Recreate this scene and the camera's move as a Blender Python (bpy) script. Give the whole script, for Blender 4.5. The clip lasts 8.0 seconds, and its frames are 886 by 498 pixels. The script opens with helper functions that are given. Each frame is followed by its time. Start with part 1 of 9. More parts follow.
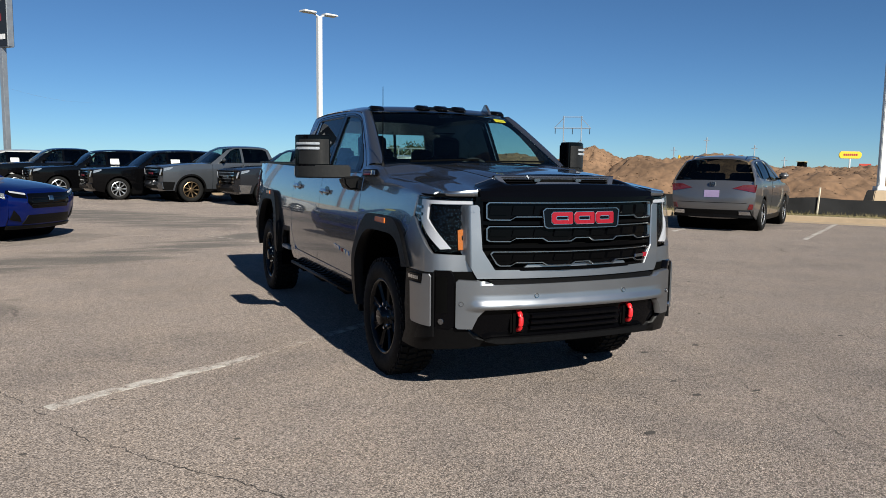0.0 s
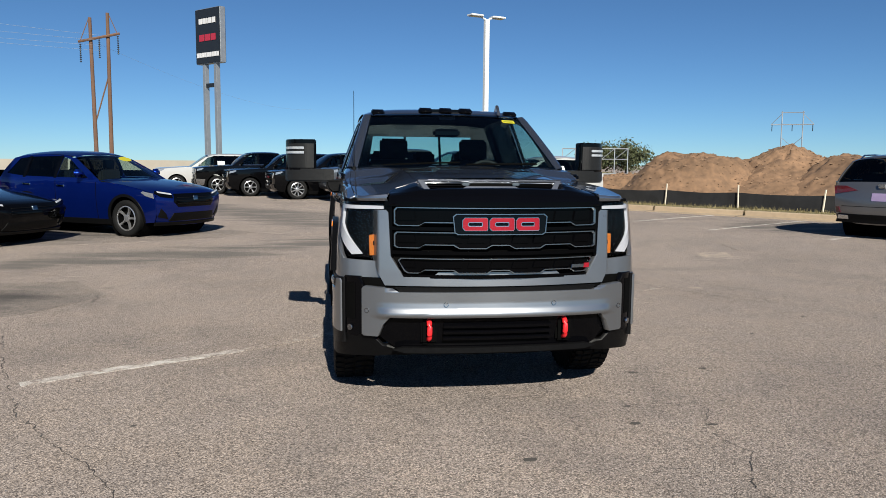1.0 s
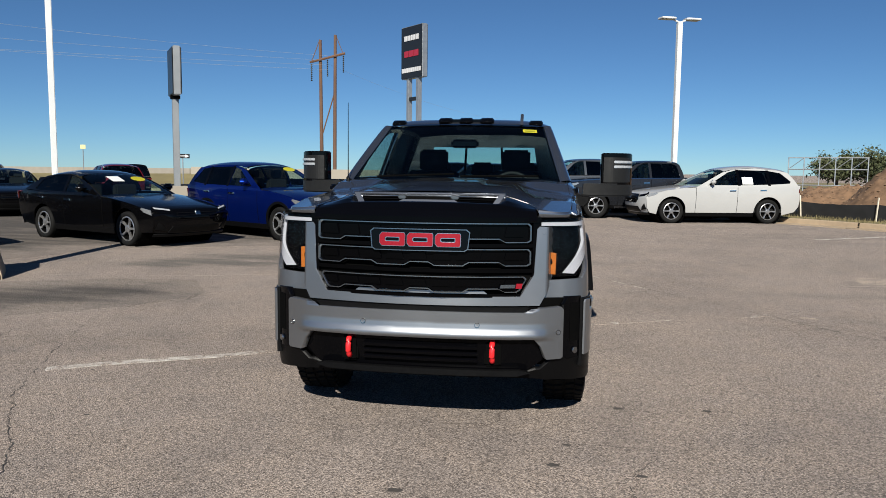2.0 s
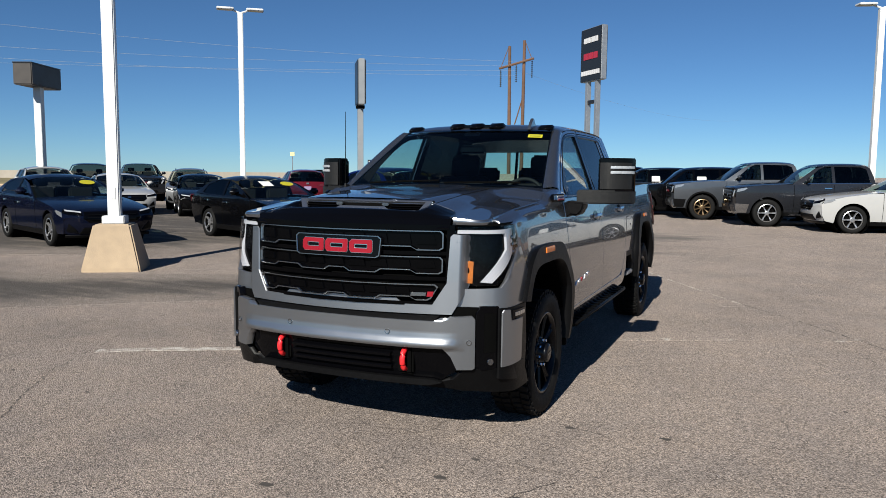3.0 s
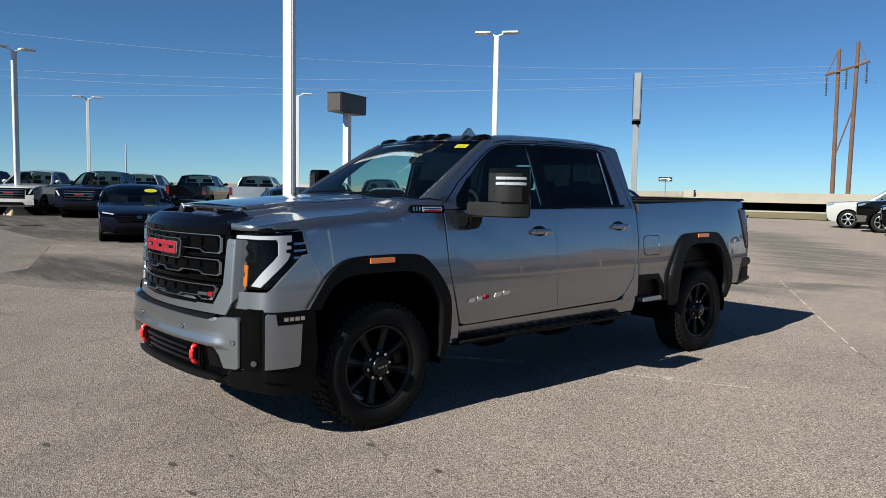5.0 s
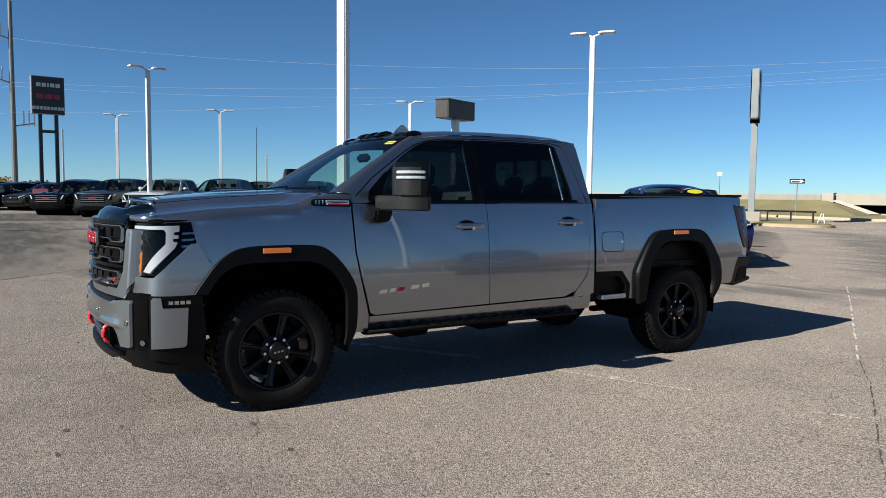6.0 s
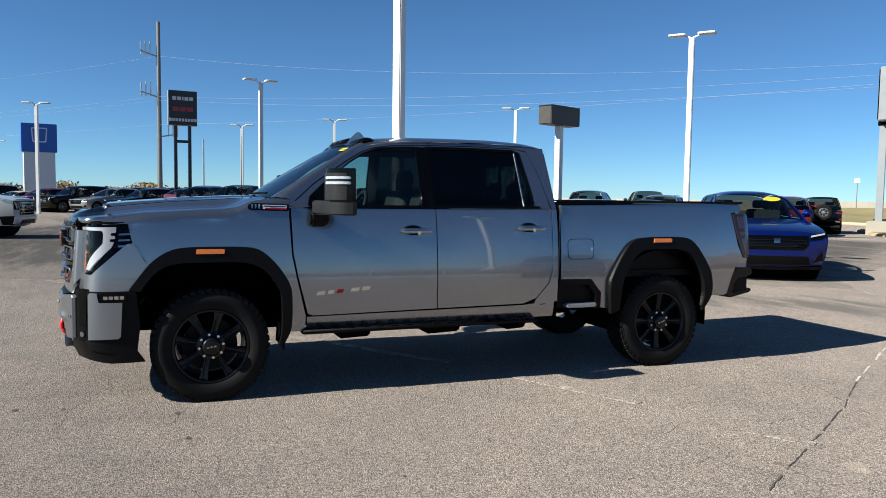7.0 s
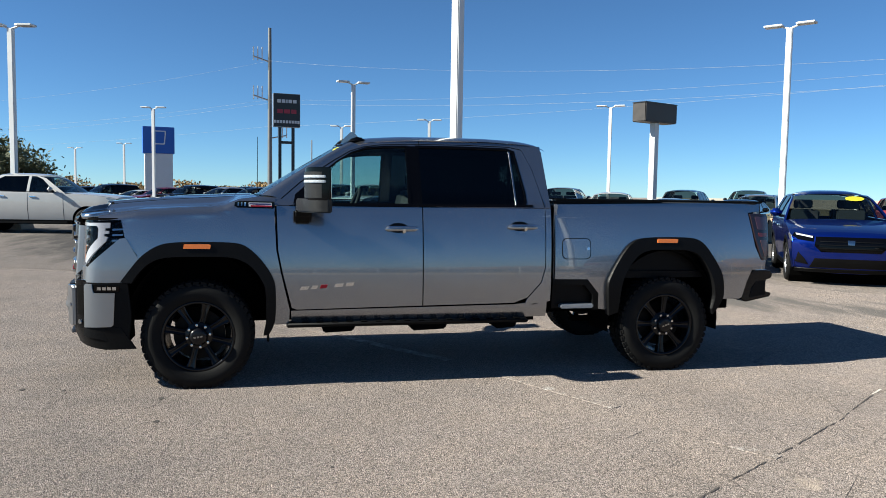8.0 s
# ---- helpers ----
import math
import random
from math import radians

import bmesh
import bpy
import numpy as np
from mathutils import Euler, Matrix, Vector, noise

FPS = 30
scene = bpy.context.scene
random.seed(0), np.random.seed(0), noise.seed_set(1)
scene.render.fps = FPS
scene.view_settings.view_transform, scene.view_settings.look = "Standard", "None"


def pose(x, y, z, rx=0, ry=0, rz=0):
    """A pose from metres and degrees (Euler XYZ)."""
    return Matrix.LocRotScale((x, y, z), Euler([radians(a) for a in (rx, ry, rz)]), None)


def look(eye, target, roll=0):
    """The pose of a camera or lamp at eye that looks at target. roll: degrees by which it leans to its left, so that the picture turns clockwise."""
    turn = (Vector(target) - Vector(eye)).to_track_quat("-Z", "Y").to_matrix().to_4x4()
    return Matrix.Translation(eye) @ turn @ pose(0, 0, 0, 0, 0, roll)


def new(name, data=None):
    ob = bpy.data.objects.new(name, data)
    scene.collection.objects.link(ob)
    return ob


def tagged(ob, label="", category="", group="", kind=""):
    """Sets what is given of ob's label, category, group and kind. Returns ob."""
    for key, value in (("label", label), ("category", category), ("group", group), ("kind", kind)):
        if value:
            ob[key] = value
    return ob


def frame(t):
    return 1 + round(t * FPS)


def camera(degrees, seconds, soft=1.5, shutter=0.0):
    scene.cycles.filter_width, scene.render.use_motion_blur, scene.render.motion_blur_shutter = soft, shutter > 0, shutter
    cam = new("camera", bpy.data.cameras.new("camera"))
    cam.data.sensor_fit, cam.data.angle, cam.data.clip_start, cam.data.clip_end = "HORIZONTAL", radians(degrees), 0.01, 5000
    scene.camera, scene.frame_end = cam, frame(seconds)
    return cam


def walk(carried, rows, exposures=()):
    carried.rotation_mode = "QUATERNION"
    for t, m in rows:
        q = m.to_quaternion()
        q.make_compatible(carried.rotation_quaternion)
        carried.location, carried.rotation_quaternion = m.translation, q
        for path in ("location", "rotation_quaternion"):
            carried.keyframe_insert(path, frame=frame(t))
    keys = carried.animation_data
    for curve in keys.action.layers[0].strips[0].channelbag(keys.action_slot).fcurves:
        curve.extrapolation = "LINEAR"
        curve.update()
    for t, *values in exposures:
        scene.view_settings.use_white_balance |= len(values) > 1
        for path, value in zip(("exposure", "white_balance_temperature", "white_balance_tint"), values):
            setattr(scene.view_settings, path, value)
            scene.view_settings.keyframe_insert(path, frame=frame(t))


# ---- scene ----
cam = camera(61.0, 8.0, soft=0.55)
PATH = [
    (0, (-2.839, -5.143, 1.528), (-2.018, -3.333, 1.307), 0.8),
    (0.5, (-1.959, -5.433, 1.551), (-1.391, -3.528, 1.325), 0.7),
    (1, (-1.038, -5.55, 1.567), (-0.739, -3.586, 1.342), 0.5),
    (2.5, (1.606, -5.171, 1.617), (1.044, -3.261, 1.426), 0.7),
    (3, (2.382, -4.907, 1.63), (1.58, -3.086, 1.431), 0.5),
    (3.5, (3.103, -4.503, 1.63), (2.087, -2.792, 1.429), 0.4),
    (4, (3.828, -4.072, 1.624), (2.619, -2.49, 1.435), 0.4),
    (4.2, (4.068, -3.867, 1.639), (2.793, -2.338, 1.455), 1.0),
    (5.3, (5.317, -2.597, 1.597), (3.75, -1.365, 1.44), 0.7),
    (5.5, (5.55, -2.353, 1.578), (3.939, -1.179, 1.424), 0.6),
    (6, (6.074, -1.686, 1.554), (4.362, -0.663, 1.401), 0.6),
    (6.5, (6.492, -1.011, 1.556), (4.696, -0.144, 1.408), 0.6),
    (7, (6.794, -0.394, 1.561), (4.933, 0.324, 1.422), 0.8),
    (7.5, (6.964, 0.137, 1.57), (5.053, 0.711, 1.43), 0.9),
    (8, (7.133, 0.561, 1.568), (5.189, 1.006, 1.423), 0.9),
]
walk(cam, [(t, look(eye, target, roll)) for t, eye, target, roll in PATH], [(0.0, 0.66, 6350, 7), (1.0, 0.70, 6350, 7), (2.5, 0.49, 6300, 8), (3.5, 0.78, 6250, 7), (4.2, 0.77, 6250, 6), (5.5, 0.93, 6250, 4), (6.0, 0.99, 6250, 4), (7.0, 1.24, 6250, 4), (8.0, 1.36, 6250, 4)])

# ---------------------------------------------------------------- light
SUN_DIR = Vector((0.05, -1.0, 0.645)).normalized()          # towards the sun
world = bpy.data.worlds.new("sky")
scene.world = world
world.use_nodes = True
wn = world.node_tree
sky = wn.nodes.new("ShaderNodeTexSky")
sky.sky_type = "NISHITA"
sky.sun_disc = False
sky.sun_elevation = math.asin(SUN_DIR.z)
sky.sun_rotation = math.pi
sky.altitude = 1500
sky.air_density = 0.75
sky.dust_density = 0.0
sky.ozone_density = 4.0
tint = wn.nodes.new("ShaderNodeVectorMath")
tint.operation = "MULTIPLY"
tint.inputs[1].default_value = (0.66, 0.86, 0.98)
wn.links.new(sky.outputs[0], tint.inputs[0])
wn.links.new(tint.outputs[0], wn.nodes["Background"].inputs[0])
wn.nodes["Background"].inputs[1].default_value = 0.050
sun_data = bpy.data.lights.new("sun", "SUN")
sun_data.energy = 5.0
sun_data.angle = radians(0.53)
sun_data.color = (1.0, 0.93, 0.82)
sun = new("sun", sun_data)
sun.matrix_world = look(SUN_DIR * 60, (0, 0, 0))

# ---------------------------------------------------------------- materials
def mat(name, color, rough=0.5, metal=0.0, coat=0.0, coat_rough=0.03, spec=0.5, vary=0.12, scale=8.0, bump=0.0, bump_scale=60.0,
        rvary=0.1, emit=None, strength=0.0):
    """A surface with two scales of tone variation, uneven gloss and fine relief."""
    m = bpy.data.materials.new(name)
    m.use_nodes = True
    nt = m.node_tree
    b = nt.nodes["Principled BSDF"]
    co = nt.nodes.new("ShaderNodeTexCoord")
    n1 = nt.nodes.new("ShaderNodeTexNoise")
    n1.inputs["Scale"].default_value = scale
    n1.inputs["Detail"].default_value = 6
    n2 = nt.nodes.new("ShaderNodeTexNoise")
    n2.inputs["Scale"].default_value = scale * 0.13
    n2.inputs["Detail"].default_value = 3
    nt.links.new(co.outputs["Object"], n1.inputs["Vector"])
    nt.links.new(co.outputs["Object"], n2.inputs["Vector"])
    add = nt.nodes.new("ShaderNodeMath")
    add.operation = "ADD"
    nt.links.new(n1.outputs[0], add.inputs[0])
    nt.links.new(n2.outputs[0], add.inputs[1])
    mr = nt.nodes.new("ShaderNodeMapRange")
    mr.inputs[1].default_value, mr.inputs[2].default_value = 0.6, 1.4
    mr.inputs[3].default_value, mr.inputs[4].default_value = 1 - vary, 1 + vary
    nt.links.new(add.outputs[0], mr.inputs[0])
    mul = nt.nodes.new("ShaderNodeVectorMath")
    mul.operation = "MULTIPLY"
    mul.inputs[0].default_value = color
    nt.links.new(mr.outputs[0], mul.inputs[1])
    nt.links.new(mul.outputs[0], b.inputs["Base Color"])
    rr = nt.nodes.new("ShaderNodeMapRange")
    rr.inputs[1].default_value, rr.inputs[2].default_value = 0.3, 0.7
    rr.inputs[3].default_value, rr.inputs[4].default_value = max(0.01, rough * (1 - rvary)), min(1, rough * (1 + rvary))
    nt.links.new(n1.outputs[0], rr.inputs[0])
    nt.links.new(rr.outputs[0], b.inputs["Roughness"])
    b.inputs["Metallic"].default_value = metal
    b.inputs["Specular IOR Level"].default_value = spec
    b.inputs["Coat Weight"].default_value = coat
    b.inputs["Coat Roughness"].default_value = coat_rough
    if bump:
        n3 = nt.nodes.new("ShaderNodeTexNoise")
        n3.inputs["Scale"].default_value = bump_scale
        n3.inputs["Detail"].default_value = 4
        nt.links.new(co.outputs["Object"], n3.inputs["Vector"])
        bp = nt.nodes.new("ShaderNodeBump")
        bp.inputs["Strength"].default_value = bump
        bp.inputs["Distance"].default_value = 0.01
        nt.links.new(n3.outputs[0], bp.inputs["Height"])
        nt.links.new(bp.outputs[0], b.inputs["Normal"])
    if emit:
        b.inputs["Emission Color"].default_value = (*emit, 1)
        b.inputs["Emission Strength"].default_value = strength
    return m


def glass(name, tint, rough=0.0, film=0.032):
    """Thin tinted glass: tinted see-through with a mirror film on top."""
    m = bpy.data.materials.new(name)
    m.use_nodes = True
    nt = m.node_tree
    nt.nodes.remove(nt.nodes["Principled BSDF"])
    tr = nt.nodes.new("ShaderNodeBsdfTransparent")
    tr.inputs[0].default_value = (*tint, 1)
    gl = nt.nodes.new("ShaderNodeBsdfGlossy")
    gl.inputs["Roughness"].default_value = 0.01 + rough
    lw = nt.nodes.new("ShaderNodeLayerWeight")
    lw.inputs[0].default_value = 0.5
    pw = nt.nodes.new("ShaderNodeMath")
    pw.operation = "POWER"
    pw.inputs[1].default_value = 5.0
    nt.links.new(lw.outputs["Facing"], pw.inputs[0])
    fr = nt.nodes.new("ShaderNodeMath")
    fr.operation = "MULTIPLY_ADD"
    fr.inputs[1].default_value, fr.inputs[2].default_value = 0.8, film
    nt.links.new(pw.outputs[0], fr.inputs[0])
    mx = nt.nodes.new("ShaderNodeMixShader")
    nt.links.new(fr.outputs[0], mx.inputs[0])
    nt.links.new(tr.outputs[0], mx.inputs[1])
    nt.links.new(gl.outputs[0], mx.inputs[2])
    nt.links.new(mx.outputs[0], nt.nodes["Material Output"].inputs[0])
    return m


def paint(name, color, metal=0.55, rough=0.34, coat=1.0, spec=0.5):
    m = mat(name, color, rough, metal, coat=coat, spec=spec, coat_rough=0.02, vary=0.035, scale=3.0, rvary=0.08)
    m.node_tree.nodes["Principled BSDF"].inputs["Specular Tint"].default_value = (0.38, 0.38, 0.40, 1)
    return m


GREY_PAINT = paint("storm_grey_paint", (0.245, 0.257, 0.282), 0.92, 0.235)
GREY_PAINT.node_tree.nodes["Principled BSDF"].inputs["Coat IOR"].default_value = 1.62
GREY_PAINT.node_tree.nodes["Principled BSDF"].inputs["Specular Tint"].default_value = (0.60, 0.60, 0.62, 1)
SILVER_PAINT = paint("bright_silver_paint", (0.29, 0.30, 0.315), 0.9, 0.32)
GLOSS_BLACK = mat("gloss_black", (0.0015, 0.0015, 0.002), 0.06, 0, vary=0.05, spec=0.16)
# gloss black with its reflection cut, to put the grille's self-shading into the material
GRILLE_BLACK = mat("piano_black_grille", (0.0012, 0.0012, 0.0015), 0.10, 0, vary=0.05, spec=0.07)
BLACK_PLASTIC = mat("black_plastic", (0.0032, 0.0032, 0.0035), 0.42, 0, spec=0.12, vary=0.15, scale=40, bump=0.12, bump_scale=300)
DARK_CHROME = mat("smoked_chrome", (0.33, 0.34, 0.35), 0.18, 1.0, vary=0.05)
CHROME = mat("chrome", (0.62, 0.63, 0.64), 0.1, 1.0, vary=0.03)
RUBBER = mat("tyre_rubber", (0.0065, 0.0065, 0.0065), 0.72, 0, spec=0.15, vary=0.3, scale=20, bump=0.25, bump_scale=120)
WHEEL_BLACK = mat("black_wheel_enamel", (0.004, 0.004, 0.005), 0.25, 0, vary=0.1, spec=0.3)
ALLOY = mat("machined_alloy", (0.42, 0.42, 0.43), 0.28, 0.8, vary=0.08, scale=20)
BRONZE = mat("bronze_alloy", (0.22, 0.15, 0.085), 0.35, 0.9, vary=0.1)
# black parts; for wells, gaps and underside the shade is in the colour too
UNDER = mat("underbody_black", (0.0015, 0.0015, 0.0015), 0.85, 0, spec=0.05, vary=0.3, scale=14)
TINT_GLASS = glass("privacy_glass", (0.13, 0.135, 0.14))
CLEAR_GLASS = glass("clear_glass", (0.74, 0.86, 0.84))
SIDE_GLASS = glass("side_glass", (0.70, 0.79, 0.78))
LENS = glass("lamp_lens", (0.95, 0.95, 0.96), film=0.005)
RED_LENS = mat("red_lamp_lens", (0.10, 0.008, 0.010), 0.16, 0, coat=0.8, vary=0.2, scale=30)
AMBER = mat("amber_reflector", (0.78, 0.19, 0.015), 0.25, 0, coat=0.6, vary=0.1, scale=60)
LAMP_AMBER = mat("smoked_amber", (0.34, 0.10, 0.012), 0.3, 0, vary=0.2, scale=60)
LAMP_WHITE = mat("white_light_guide", (0.36, 0.37, 0.40), 0.35, 0, coat=0.5, vary=0.05)
RED_PAINT = mat("red_enamel", (0.72, 0.02, 0.025), 0.32, 0, coat=0.6, vary=0.06)
TAIL_SMOKE = mat("smoked_tail_lens", (0.018, 0.007, 0.008), 0.2, 0, coat=0.2, vary=0.1, scale=30)
TAIL_PLUM = mat("plum_tail_lens", (0.070, 0.032, 0.045), 0.2, 0, coat=0.2, vary=0.15, scale=30)
TAIL_RED = mat("red_tail_lens", (0.16, 0.020, 0.016), 0.2, 0, coat=0.2, vary=0.15, scale=30)
TAIL_BROWN = mat("brown_tail_lens", (0.115, 0.048, 0.042), 0.2, 0, coat=0.2, vary=0.15, scale=30)
RED_CHROME = mat("red_emblem", (0.27, 0.010, 0.020), 0.28, 0.2, vary=0.06, spec=0.3)
INTERIOR = mat("dark_interior_vinyl", (0.008, 0.008, 0.009), 0.7, 0, spec=0.25, vary=0.2, scale=30, bump=0.1, bump_scale=150)
YELLOW = mat("yellow_sticker", (0.40, 0.36, 0.015), 0.6, 0, vary=0.05)
PAPER = mat("white_paper", (0.66, 0.66, 0.65), 0.8, 0, vary=0.04)
WHITE_STEEL = mat("white_painted_steel", (0.60, 0.61, 0.61), 0.42, 0, vary=0.06, scale=2.5)
GALV = mat("galvanised_steel", (0.38, 0.40, 0.42), 0.42, 0.7, vary=0.15, scale=6)
CONCRETE = mat("tan_concrete", (0.36, 0.275, 0.185), 0.9, 0, vary=0.16, scale=7, bump=0.35, bump_scale=60)
PALE_CONCRETE = mat("pale_concrete", (0.30, 0.27, 0.228), 0.9, 0, vary=0.12, scale=1.2, bump=0.3, bump_scale=30)
SIGN_BLACK = mat("sign_black", (0.012, 0.013, 0.015), 0.35, 0, vary=0.08)
SIGN_BLUE = mat("sign_blue", (0.015, 0.10, 0.42), 0.4, 0, vary=0.05)
SIGN_WHITE = mat("sign_white", (0.64, 0.64, 0.64), 0.5, 0, vary=0.04)
POLE_WOOD = mat("weathered_pole_wood", (0.11, 0.06, 0.038), 0.85, 0, vary=0.3, scale=6, bump=0.3, bump_scale=40)
FABRIC = mat("silt_fence_fabric", (0.012, 0.012, 0.013), 0.7, 0, vary=0.3, scale=5, bump=0.3, bump_scale=20)
DIRT = mat("red_brown_dirt", (0.165, 0.098, 0.056), 0.95, 0, vary=0.5, scale=3.5, bump=1.0, bump_scale=9)
DRY_GRASS = mat("dry_grass", (0.18, 0.15, 0.07), 0.95, 0, vary=0.3, scale=0.6, bump=0.6, bump_scale=14)
LEAF = mat("dull_green_leaf", (0.065, 0.075, 0.03), 0.7, 0, vary=0.35, scale=2)
AUTUMN = mat("autumn_leaf", (0.17, 0.105, 0.035), 0.8, 0, vary=0.4, scale=0.1)
BARK = mat("bark", (0.10, 0.075, 0.055), 0.9, 0, vary=0.3, scale=8, bump=0.4)
CRACK = mat("crack_shadow_tar", (0.055, 0.048, 0.043), 0.95, 0, vary=0.3, scale=20)


def asphalt(name, base, base2, paint_cover=None, wear_scale=7.0, stretch=None):
    """Worn asphalt: exposed aggregate, stains at two scales, fine relief; paint_cover lays worn paint over it."""
    m = bpy.data.materials.new(name)
    m.use_nodes = True
    nt = m.node_tree
    b = nt.nodes["Principled BSDF"]
    b.inputs["Roughness"].default_value = 0.88
    b.inputs["Specular IOR Level"].default_value = 0.3
    b.inputs["Diffuse Roughness"].default_value = 0.45
    base, base2 = tuple(0.82 * c for c in base), tuple(0.82 * c for c in base2)
    geo = nt.nodes.new("ShaderNodeNewGeometry")

    def noise_tex(scale, detail=4, rough=0.6, stretch=None):
        n = nt.nodes.new("ShaderNodeTexNoise")
        n.inputs["Scale"].default_value = scale
        n.inputs["Detail"].default_value = detail
        n.inputs["Roughness"].default_value = rough
        if stretch:
            mp = nt.nodes.new("ShaderNodeMapping")
            mp.inputs["Rotation"].default_value = (0, 0, radians(stretch[2]))
            mp.inputs["Scale"].default_value = (stretch[0], stretch[1], 1)
            nt.links.new(geo.outputs["Position"], mp.inputs[0])
            nt.links.new(mp.outputs[0], n.inputs["Vector"])
        else:
            nt.links.new(geo.outputs["Position"], n.inputs["Vector"])
        return n

    def ramp(src, lo, hi, a, c):
        r = nt.nodes.new("ShaderNodeMapRange")
        r.inputs[1].default_value, r.inputs[2].default_value, r.inputs[3].default_value, r.inputs[4].default_value = lo, hi, a, c
        nt.links.new(src, r.inputs[0])
        return r.outputs[0]

    def mixc(fac, c1, c2, kind="MIX"):
        x = nt.nodes.new("ShaderNodeMix")
        x.data_type = "RGBA"
        x.blend_type = kind
        if isinstance(fac, float):
            x.inputs[0].default_value = fac
        else:
            nt.links.new(fac, x.inputs[0])
        for s, c in ((6, c1), (7, c2)):
            if isinstance(c, tuple):
                x.inputs[s].default_value = (*c, 1)
            else:
                nt.links.new(c, x.inputs[s])
        return x.outputs[2]

    big = noise_tex(0.09, 5)
    mid = noise_tex(0.55, 6)
    streak = noise_tex(0.35, 5, 0.6, (0.35, 2.2, 32))
    vor = nt.nodes.new("ShaderNodeTexVoronoi")
    vor.inputs["Scale"].default_value = 118
    nt.links.new(geo.outputs["Position"], vor.inputs["Vector"])
    grit = noise_tex(45, 5, 0.75)
    col = mixc(ramp(big.outputs[0], 0.35, 0.65, 0.0, 1.0), base, base2)
    area = noise_tex(0.16, 3)
    gate = nt.nodes.new("ShaderNodeMath")
    gate.operation = "MULTIPLY"
    nt.links.new(ramp(area.outputs[0], 0.36, 0.56, 0.2, 1.0), gate.inputs[0])
    nt.links.new(ramp(mid.outputs[0], 0.42, 0.60, 0.0, 0.66), gate.inputs[1])
    col = mixc(gate.outputs[0], col, (base[0] * 0.52, base[1] * 0.53, base[2] * 0.55))
    hue = noise_tex(1.7, 4)
    col = mixc(ramp(hue.outputs[0], 0.42, 0.62, 0.0, 0.5), col, (base[0] * 1.22, base[1] * 1.17, base[2] * 1.08))
    col = mixc(ramp(streak.outputs[0], 0.56, 0.72, 0.0, 0.4), col, (base[0] * 0.50, base[1] * 0.51, base[2] * 0.53))
    col = mixc(ramp(vor.outputs["Color"], 0.15, 0.85, 0.0, 0.8), col, (0.72, 0.68, 0.63), "OVERLAY")
    col = mixc(ramp(vor.outputs["Distance"], 0.30, 0.75, 0.0, 0.85), col, (base[0] * 0.30, base[1] * 0.29, base[2] * 0.28))
    col = mixc(ramp(grit.outputs[0], 0.42, 0.62, 0.0, 0.42), col, (base[0] * 1.5, base[1] * 1.48, base[2] * 1.45))
    speck = nt.nodes.new("ShaderNodeTexVoronoi")
    speck.inputs["Scale"].default_value = 112
    nt.links.new(geo.outputs["Position"], speck.inputs["Vector"])
    tone = nt.nodes.new("ShaderNodeVectorMath")
    tone.operation = "MULTIPLY"
    nt.links.new(col, tone.inputs[0])
    nt.links.new(ramp(speck.outputs["Color"], 0.12, 0.88, 0.46, 1.56), tone.inputs[1])
    col = tone.outputs[0]
    # hairline cracks where the surface is tired
    bend = noise_tex(1.3, 4)
    warp = nt.nodes.new("ShaderNodeVectorMath")
    warp.operation = "MULTIPLY_ADD"
    warp.inputs[1].default_value = (0.55, 0.55, 0.0)
    nt.links.new(bend.outputs["Color"], warp.inputs[0])
    nt.links.new(geo.outputs["Position"], warp.inputs[2])
    net = nt.nodes.new("ShaderNodeTexVoronoi")
    net.feature = "DISTANCE_TO_EDGE"
    net.inputs["Scale"].default_value = 0.85
    nt.links.new(warp.outputs[0], net.inputs["Vector"])
    fine = nt.nodes.new("ShaderNodeMath")
    fine.operation = "MULTIPLY"
    nt.links.new(ramp(net.outputs["Distance"], 0.0008, 0.0045, 0.7, 0.0), fine.inputs[0])
    nt.links.new(ramp(mid.outputs[0], 0.47, 0.56, 0.0, 1.0), fine.inputs[1])
    col = mixc(fine.outputs[0], col, (base[0] * 0.30, base[1] * 0.29, base[2] * 0.28))
    if paint_cover:
        wear = noise_tex(wear_scale, 7, 0.7, stretch)
        at = nt.nodes.new("ShaderNodeAttribute")
        at.attribute_name = "cover"
        sm = nt.nodes.new("ShaderNodeMath")
        sm.operation = "ADD"
        nt.links.new(wear.outputs[0], sm.inputs[0])
        nt.links.new(ramp(at.outputs["Fac"], 0.0, 1.0, -0.42, 0.0), sm.inputs[1])
        col = mixc(ramp(sm.outputs[0], paint_cover[0], paint_cover[1], 0.0, 0.8), col, paint_cover[2])
    nt.links.new(col, b.inputs["Base Color"])
    bp = nt.nodes.new("ShaderNodeBump")
    bp.inputs["Strength"].default_value = 0.75
    bp.inputs["Distance"].default_value = 0.010
    nt.links.new(vor.outputs["Distance"], bp.inputs["Height"])
    nt.links.new(bp.outputs[0], b.inputs["Normal"])
    return m


